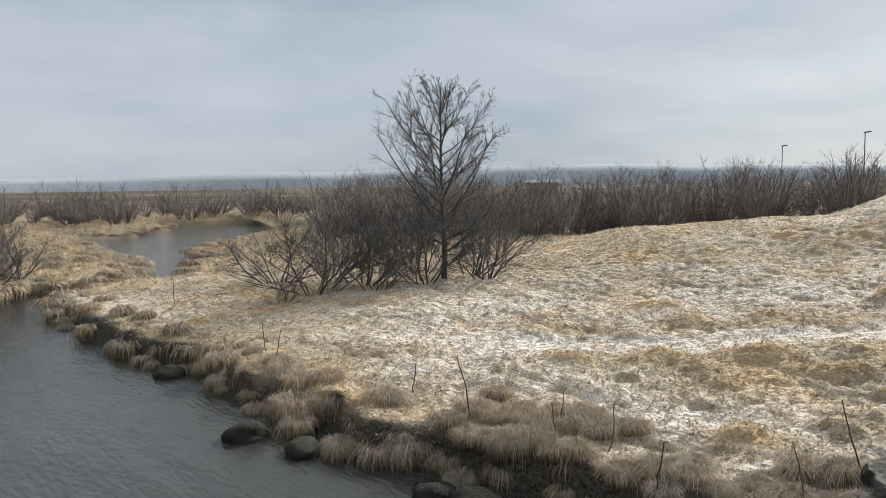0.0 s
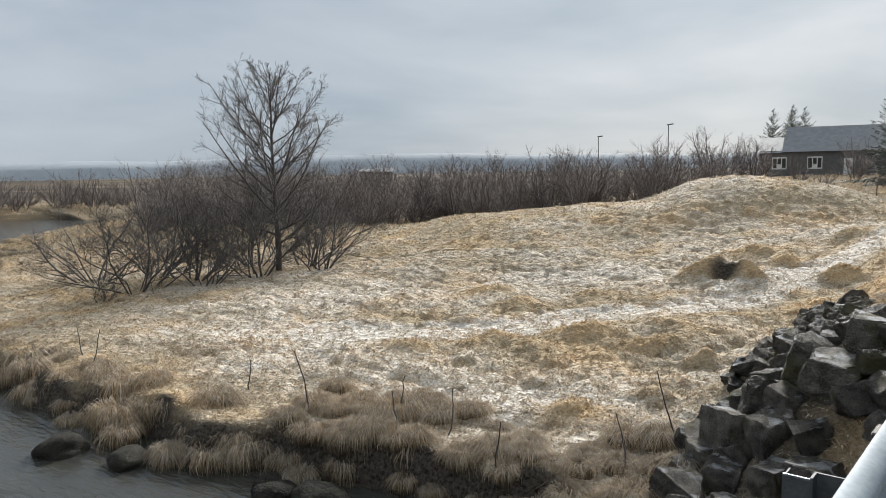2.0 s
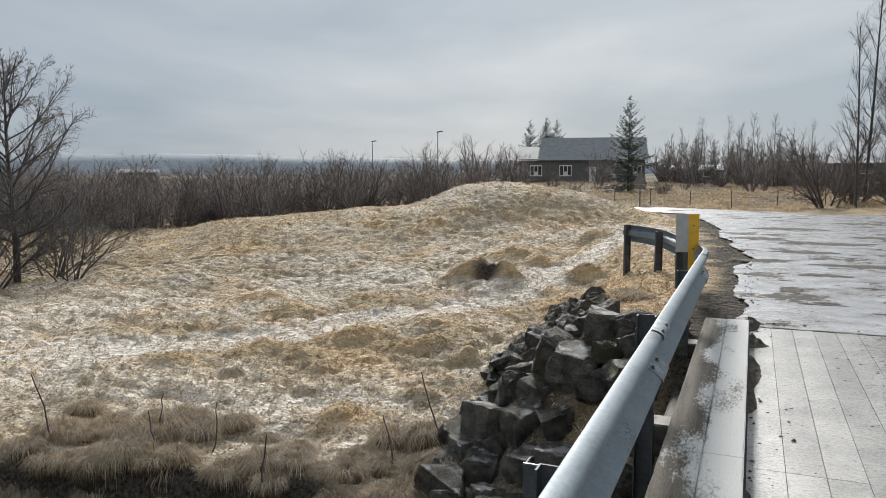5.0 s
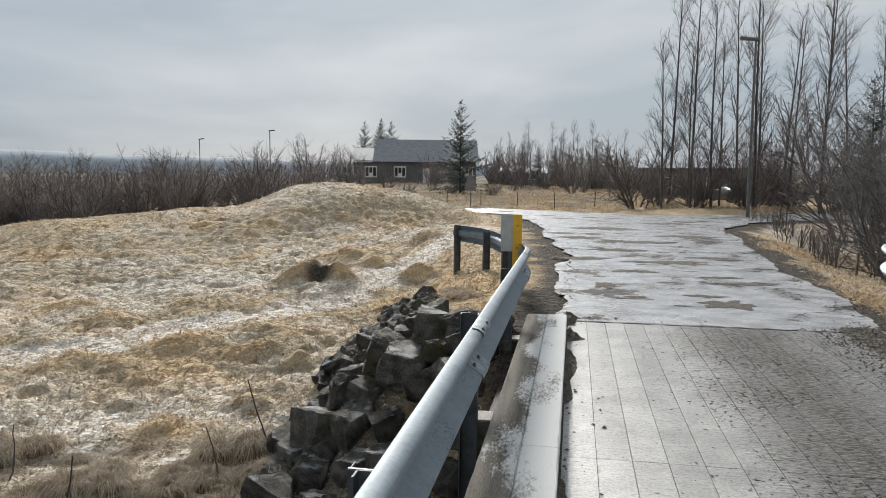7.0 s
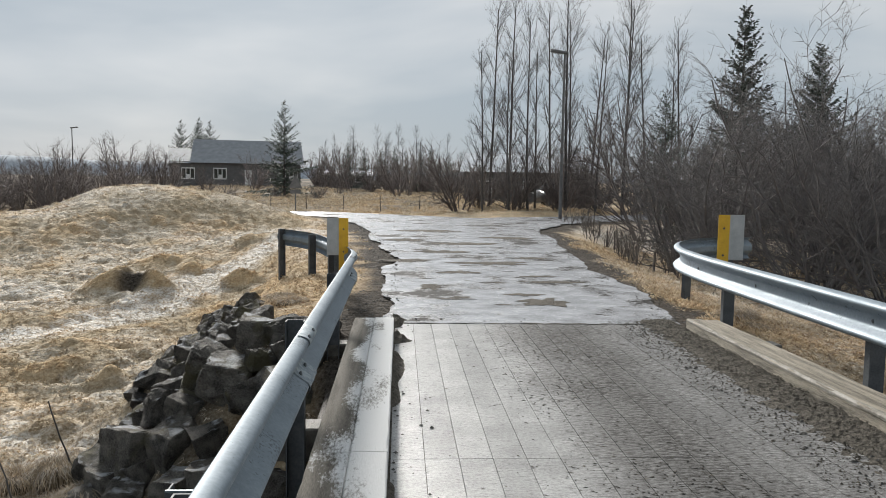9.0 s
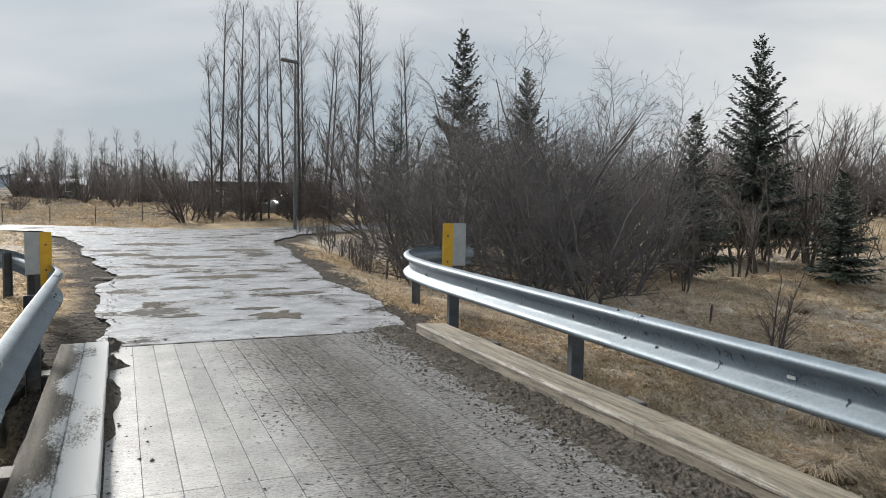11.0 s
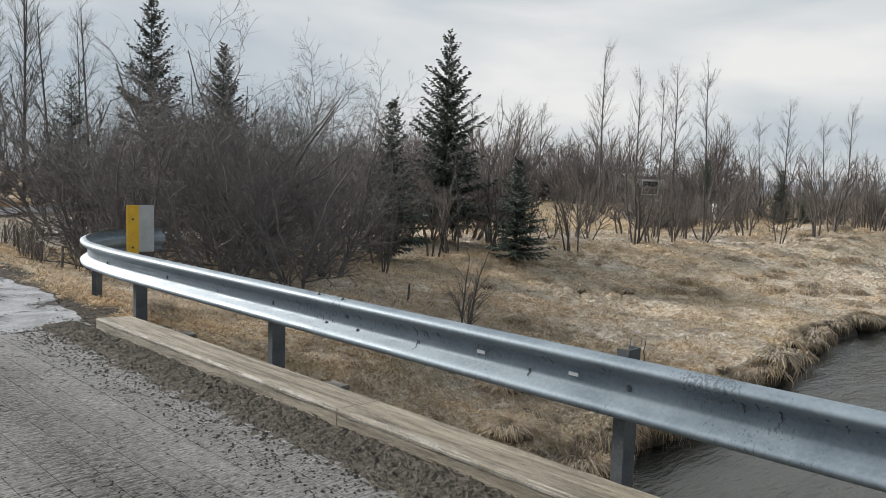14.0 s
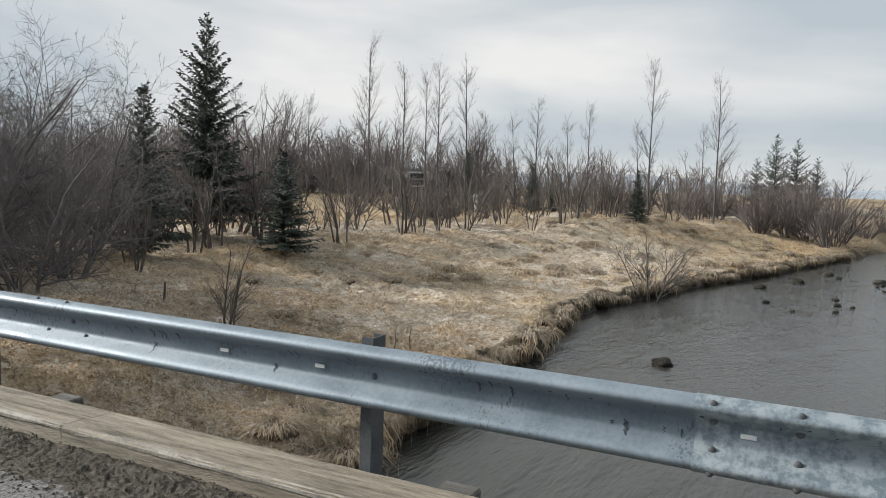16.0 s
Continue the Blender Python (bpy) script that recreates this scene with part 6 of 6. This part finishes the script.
make_grass("meadow_grass", "matted straw-coloured grass dusted with frost", 17000, 6, (-24, -0.7, 4, 30), 1, 0.045, 9)
make_grass("dry_grass", "dry orange-brown grass on the far meadow", 25000, 6, (3.4, 60, -4, 22), 2, 0.065, 13)
make_grass("field_grass", "rough brownish winter grass beyond the road", 6000, 6, (-24, 9, 35.5, 95), 5, 0.09, 55)
make_grass("far_bank_grass", "rough straw grass on the far river banks", 7000, 6, (-75, -23.5, 0.5, 32), 4, 0.1, 40)
make_grass("bank_grass", "matted pale straw grass below the bridge rail", 9000, 6, (3.6, 13, 4.8, 11.5), 3, 0.06, 12)


# ---- tussocks on the banks and in the meadow ----
def tussock_mesh(seed, count, brown, fine=1.0):
    """A shock of long dead grass that rises, falls over on all sides and hangs like a mop."""
    rng = np.random.RandomState(seed)
    a = rng.uniform(0, 2 * math.pi, count)
    lobe = 1 + 0.22 * np.sin(2 * a + seed) + 0.15 * np.sin(3 * a + 2 * seed)
    r0 = 0.34 * np.sqrt(rng.random_sample(count))
    b1 = a + rng.normal(0, 0.95, count)
    b2 = b1 + rng.normal(0, 0.7, count)
    R = lobe * rng.uniform(0.3, 0.6, count)
    h = 0.46 + 0.16 * rng.random_sample(count) - 0.5 * r0 ** 2

    def ring(ang, r, z):
        return np.stack([np.cos(ang) * r, np.sin(ang) * r, z], 1)

    root = ring(a, r0, h - 0.16)
    mid = ring(a, r0, h) + ring(b1, R * 0.42, 0 * a)
    low = ring(a, r0, h) + ring(b1, R * 0.72, -R * rng.uniform(0.2, 0.5, count)) + ring(b2, R * 0.08, 0 * a)
    tip = low + ring(b2, R * rng.uniform(-0.3, 0.12, count), -R * rng.uniform(0.35, 0.85, count))
    w = ring(b1 + math.pi / 2, rng.uniform(0.003, 0.0066, count) * fine, 0 * a)
    V = np.stack([root, mid + w, mid - w, low + w * 0.8, low - w * 0.8, tip], 1).reshape(-1, 3)
    i = np.arange(count)[:, None] * 6
    F = np.concatenate([i + np.array([q]) for q in ([0, 1, 2], [2, 1, 3], [2, 3, 4], [4, 3, 5])])
    me = mesh_np("mop", V, F, M_BLADE)
    f = rng.random_sample(count)
    layers(me, frost=np.stack([0 * a, 0.25 + 0.6 * f, 0.25 + 0.6 * f, 0.35 * f, 0.35 * f, 0.1 * f], 1), dry=np.full(6 * count, brown), soil=np.repeat(0.7 * rng.random_sample(count) ** 1.4, 6))
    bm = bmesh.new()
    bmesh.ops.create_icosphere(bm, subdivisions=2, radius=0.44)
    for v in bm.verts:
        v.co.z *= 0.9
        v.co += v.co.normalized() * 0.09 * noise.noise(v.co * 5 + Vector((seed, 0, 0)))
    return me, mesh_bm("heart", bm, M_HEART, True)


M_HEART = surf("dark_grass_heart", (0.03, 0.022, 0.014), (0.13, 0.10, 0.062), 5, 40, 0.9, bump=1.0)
TUSSOCKS = [tussock_mesh(k, 600, 0.35 + 0.16 * (k % 4)) for k in range(6)]
FAR_TUSSOCKS = [tussock_mesh(k + 10, 180, 0.15 + 0.13 * (k % 4), 3.2) for k in range(6)]


def tussock(x, y, s, tall, k, label, z=None, group="bank tussocks"):
    ob = thing("grass_tussock", label, "grass tussock", group=group)
    me, heart = (TUSSOCKS if math.hypot(x, y) < 15 else FAR_TUSSOCKS)[k % 6]
    part("mop", me, ob, "long drooping dead blades")
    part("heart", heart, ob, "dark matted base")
    ob.matrix_basis = pose(x, y, (level(x, y) if z is None else z) - 0.05, 0, 0, (k * 77) % 360) @ Matrix.Diagonal((s, s, s * tall, 1))


def along_bank(a, b, step):
    """Points along the outline of the river from its corner a to its corner b."""
    out = []
    for (ax, ay), (bx, by) in zip(RIVER[a:b], RIVER[a + 1:b + 1]):
        n = max(1, round(math.hypot(bx - ax, by - ay) / step))
        out += [(ax + (bx - ax) * k / n, ay + (by - ay) * k / n) for k in range(n)]
    return out


def make_tussocks():
    rng = random.Random(12)
    k = 0
    mop = "mop-like tussock of dead grass overhanging the water"
    for x, y in along_bank(10, 20, 0.62):
        if -1.2 < x < 4:
            continue
        for row in range(3):
            k += 1
            s = rng.uniform(0.26, 0.56) if row == 0 else rng.uniform(0.28, 0.66)
            if rng.random() < (0.8, 0.8, 0.6)[row]:
                tussock(x + rng.uniform(-0.3, 0.3), y + 0.02 + 0.5 * row + rng.uniform(-0.2, 0.2), s, rng.uniform(0.95, 1.3), k, mop, WATER + 0.0 + 0.16 * row + rng.uniform(-0.08, 0.06))
    for x, y, s in ((-10.3, 4.75, 0.8), (-9.75, 4.5, 0.5), (-8.5, 5.0, 0.6), (-8.1, 4.75, 0.5), (-8.6, 4.7, 0.42), (-7.8, 5.15, 0.62)):
        k += 1
        tussock(x, y, s, 0.95, k, mop, WATER + 0.02)
    far_spots = []
    for x, y in along_bank(20, 27, 0.8) + along_bank(33, 42, 1.0):
        k += 1
        far_spots.append((x + rng.uniform(-0.3, 0.3), y + rng.uniform(-0.2, 0.3), WATER + 0.12, k * 1.3, rng.uniform(0.6, 1.0), rng.uniform(0.6, 0.85)))
    for x, y in along_bank(1, 9, 0.55):
        k += 1
        tussock(x + rng.uniform(-0.2, 0.2), y + rng.uniform(0.0, 0.4), rng.uniform(0.55, 0.9), rng.uniform(0.55, 0.8), k, "pale straw tussock on the river bank", WATER + 0.14 + rng.uniform(-0.05, 0.12))
    # the far spit and the meadow beyond the bridge
    for n in range(130):
        x, y = (rng.uniform(-37, -27), rng.uniform(0.5, 9)) if n < 50 else (rng.uniform(20, 48), rng.uniform(0, 12))
        if float(outside(x, y, RIVER)) < 0.3:
            continue
        k += 1
        far_spots.append((x, y, level(x, y) - 0.05, k * 1.3, rng.uniform(0.4, 0.85), rng.uniform(0.4, 0.7)))
    join_far_tussocks(far_spots)
    # long dead grass on the slope above the water, near the bridge
    for n in range(70):
        k += 1
        x, y = rng.uniform(-8.0, -2.4), rng.uniform(5.7, 7.3)
        tussock(x, y + 0.12 * (x + 5), rng.uniform(0.28, 0.52), rng.uniform(0.6, 0.95), k, "brown matted tussock on the bank slope")
    for x, y, s in ((-1.5, 10.2, 0.6), (-1.75, 11.0, 0.5), (4.3, 9.2, 0.7), (4.6, 9.8, 0.6), (4.2, 8.6, 0.5), (8.6, 7.0, 0.9), (8.2, 6.2, 0.8), (9.4, 6.4, 0.8), (7.4, 5.9, 0.9), (5.4, 6.0, 0.7), (12, 9.5, 0.6), (17.8, 11.8, 0.7), (19.2, 11.2, 0.8), (14.2, 12.2, 0.6)):
        k += 1
        tussock(x, y, s * 0.8, 0.42, k, "rounded tussock of brown grass in the meadow", None, "meadow tussocks")


def join_far_tussocks(spots):
    kinds = [arrays(me) for me, _ in FAR_TUSSOCKS]
    V, F = join_strewn(kinds, spots)
    me = mesh_np("far_tussocks", V, F, M_BLADE)
    vals = {}
    for key in ("frost", "dry", "soil"):
        rows = []
        for m, _ in FAR_TUSSOCKS:
            a = np.empty(len(m.vertices), np.float32)
            m.attributes[key].data.foreach_get("value", a)
            rows.append(a)
        vals[key] = np.concatenate([rows[k % len(rows)] for k in range(len(spots))])
    layers(me, **vals)
    tagged(new("far_tussocks", me), "low tussocks of dead grass on the far banks", "grass", kind="stuff")


make_tussocks()


def stake():
    V, F = tubes(np.array([(0, 0, -0.2), (0, 0, 0.34)]), np.array([(0, 0, 0.34), (0, 0, 0.36)]), [0.022, 0.02], [0.02, 0.008], 7)
    ob = tagged(new("stake", mesh_np("stake", V, F, M_BARK)), "short dark wooden stake in the dry grass", "post")
    ob.matrix_basis = pose(10.05, 10.6, level(10.05, 10.6), 0, 4)


stake()


def stalks():
    rng = random.Random(31)
    for x, y, h in ((-7.4, 5.85, 0.8), (-4.55, 5.8, 0.8), (-6.6, 6.6, 0.5), (-6.2, 6.2, 0.5), (-5.6, 6.4, 0.55), (-3.2, 7.4, 0.8), (-3.5, 6.8, 0.6), (-9.2, 6.2, 0.45), (-12.5, 5.4, 0.6), (-13.2, 5.6, 0.5), (-20.5, 6.2, 0.8), (-27.0, 8.6, 1.0), (11.5, 6.6, 0.6), (12.4, 6.8, 0.5)):
        p, d, pts = np.array([0, 0, -0.1]), np.array([rng.uniform(-0.2, 0.2), rng.uniform(-0.2, 0.2), 1.0]), []
        for k in range(8):
            pts.append(p)
            p = p + d * (h + 0.1) / 7 + np.array([rng.gauss(0, 0.012), rng.gauss(0, 0.012), 0])
        ob = tagged(new("dead_stalk", stem_mesh("dead_stalk", pts, np.linspace(0.011, 0.006, 8), M_BARK)), "thin dark dead stalk standing in the grass", "dead plant", "dead stalks")
        ob.matrix_basis = pose(x, y, level(x, y))


stalks()


# ---- loose gravel along the road and the kerbs ----
def make_gravel():
    rng = np.random.RandomState(77)
    n = 16000
    x, y = rng.uniform(-1.4, 5.4, n), rng.uniform(8.3, 30, n)
    d = outside(x, y, ROAD)
    keep = (np.abs(d - 0.15) < 0.45 * rng.random_sample(n) ** 0.6) & (rng.random_sample(n) < 11 / y)
    x, y = x[keep], y[keep]
    z = np.maximum(ground_level(x, y), np.where(outside(x, y, ROAD) < 0, 0.0, -9))
    m = 1500
    x = np.concatenate([x, 2.95 - 0.5 * rng.random_sample(m) ** 2.2, -0.03 + 0.3 * rng.random_sample(110) ** 4])
    y = np.concatenate([y, rng.uniform(0.5, 8.2, m), rng.uniform(1.5, 8.2, 110)])
    z = np.concatenate([z, np.zeros(m + 110)])
    k = len(x)
    r = (0.004 + 0.014 * rng.random_sample(k) ** 2) * (0.7 + y / 16)
    a = rng.uniform(0, 2 * math.pi, k)
    ring = [np.stack([x + np.cos(a + j * math.pi / 2) * r * rng.uniform(0.7, 1.3, k), y + np.sin(a + j * math.pi / 2) * r * rng.uniform(0.7, 1.3, k), z + r * 0.25], 1) for j in range(4)]
    top = np.stack([x, y, z + r * rng.uniform(0.6, 1.1, k)], 1)
    V = np.stack(ring + [top], 1).reshape(-1, 3)
    i = np.arange(k)[:, None] * 5
    F = np.concatenate([i + np.array([[j, (j + 1) % 4, 4]]) for j in range(4)])
    tagged(new("gravel", mesh_np("gravel", V, F, M_GRAVEL)), "dark loose gravel on the verge and along the kerbs", "gravel", kind="stuff")


M_GRAVEL = surf("dark_gravel", (0.02, 0.018, 0.016), (0.13, 0.12, 0.105), 14, 60, 0.7, bump=0.4, world=True)
make_gravel()


# ---- grit on the boards, dirt on the tarmac ----
def make_grit():
    """Flat dark chips and splinters, thickest along the middle of the boards."""
    rng = np.random.RandomState(91)
    n = 5200
    x = np.concatenate([rng.normal(1.55, 0.42, n), rng.uniform(0.9, 3.0, n // 2), rng.uniform(-0.03, 3.0, n // 40)])
    y = 8.2 - 9.5 * rng.random_sample(len(x)) ** 0.8
    clump = vnoise(x, y, 0.35, 71) * 0.6 + vnoise(x, y, 1.1, 72) * 0.5
    keep = (x > -0.04) & (x < 3.02) & (rng.random_sample(len(x)) < 0.2 + 1.6 * (clump - 0.3))
    x, y = x[keep], y[keep]
    k = len(x)
    L, W, H = 0.005 + 0.017 * rng.random_sample(k) ** 2.2, 0.003 + 0.005 * rng.random_sample(k), 0.002 + 0.004 * rng.random_sample(k)
    a = rng.normal(0, 0.5, k)
    c, q = np.cos(a), np.sin(a)
    ring = [np.stack([x + c * u * L - q * v * W, y + q * u * L + c * v * W, np.full(k, 0.0008)], 1) for u, v in ((-1, 0), (0.1, -1), (1, 0.2), (-0.1, 1))]
    V = np.stack(ring + [np.stack([x, y, H], 1)], 1).reshape(-1, 3)
    i = np.arange(k)[:, None] * 5
    F = np.concatenate([i + np.array([[j, (j + 1) % 4, 4]]) for j in range(4)])
    tagged(new("grit", mesh_np("grit", V, F, M_MUD)), "dark chips and splinters strewn on the wet boards", "grit", kind="stuff")


def make_road_dirt():
    """Ragged thin patches of dark grit on the tarmac."""
    rng = np.random.RandomState(92)
    spots = [(0.72, 9.9, 0.28, 0.05), (1.95, 9.65, 0.42, 0.34), (1.75, 10.3, 0.3, 0.12), (0.45, 11.0, 0.18, 0.3), (2.5, 11.6, 0.55, 0.14), (1.0, 12.8, 0.36, 0.25), (1.75, 14.2, 0.9, 0.3), (0.15, 14.6, 0.5, 0.3), (2.3, 12.3, 0.3, 0.14), (0.9, 16.4, 0.6, 0.3), (2.7, 15.2, 0.5, 0.2), (1.7, 18.5, 0.9, 0.4), (0.2, 19.5, 0.6, 0.5), (2.9, 20.5, 0.8, 0.4), (1.0, 23, 1.0, 0.5)]
    V, F = [], []
    for n in range(60):
        if n < 15:
            x, y, a, b = spots[n]
        else:
            y = 8.6 + 18 * rng.random_sample() ** 1.4
            x = rng.uniform(0.0, 3.1) - 0.06 * max(0, y - 18)
            a = rng.uniform(0.05, 0.22)
            b = a * rng.uniform(0.15, 0.5)
        o = len(V)
        V.append((x, y, 0.005))
        m = 26
        jag = 0.5 + 0.75 * rng.random_sample(m)
        for k in range(m):
            t = 2 * math.pi * k / m
            V.append((x + a * jag[k] * math.cos(t), y + b * jag[k] * math.sin(t), 0.004))
        F += [(o, o + 1 + k, o + 1 + (k + 1) % m) for k in range(m)]
    tagged(new("road_dirt", mesh_np("road_dirt", V, F, M_MUD)), "ragged dark patches of grit on the wet tarmac", "grit", kind="stuff")


make_grit()
make_road_dirt()
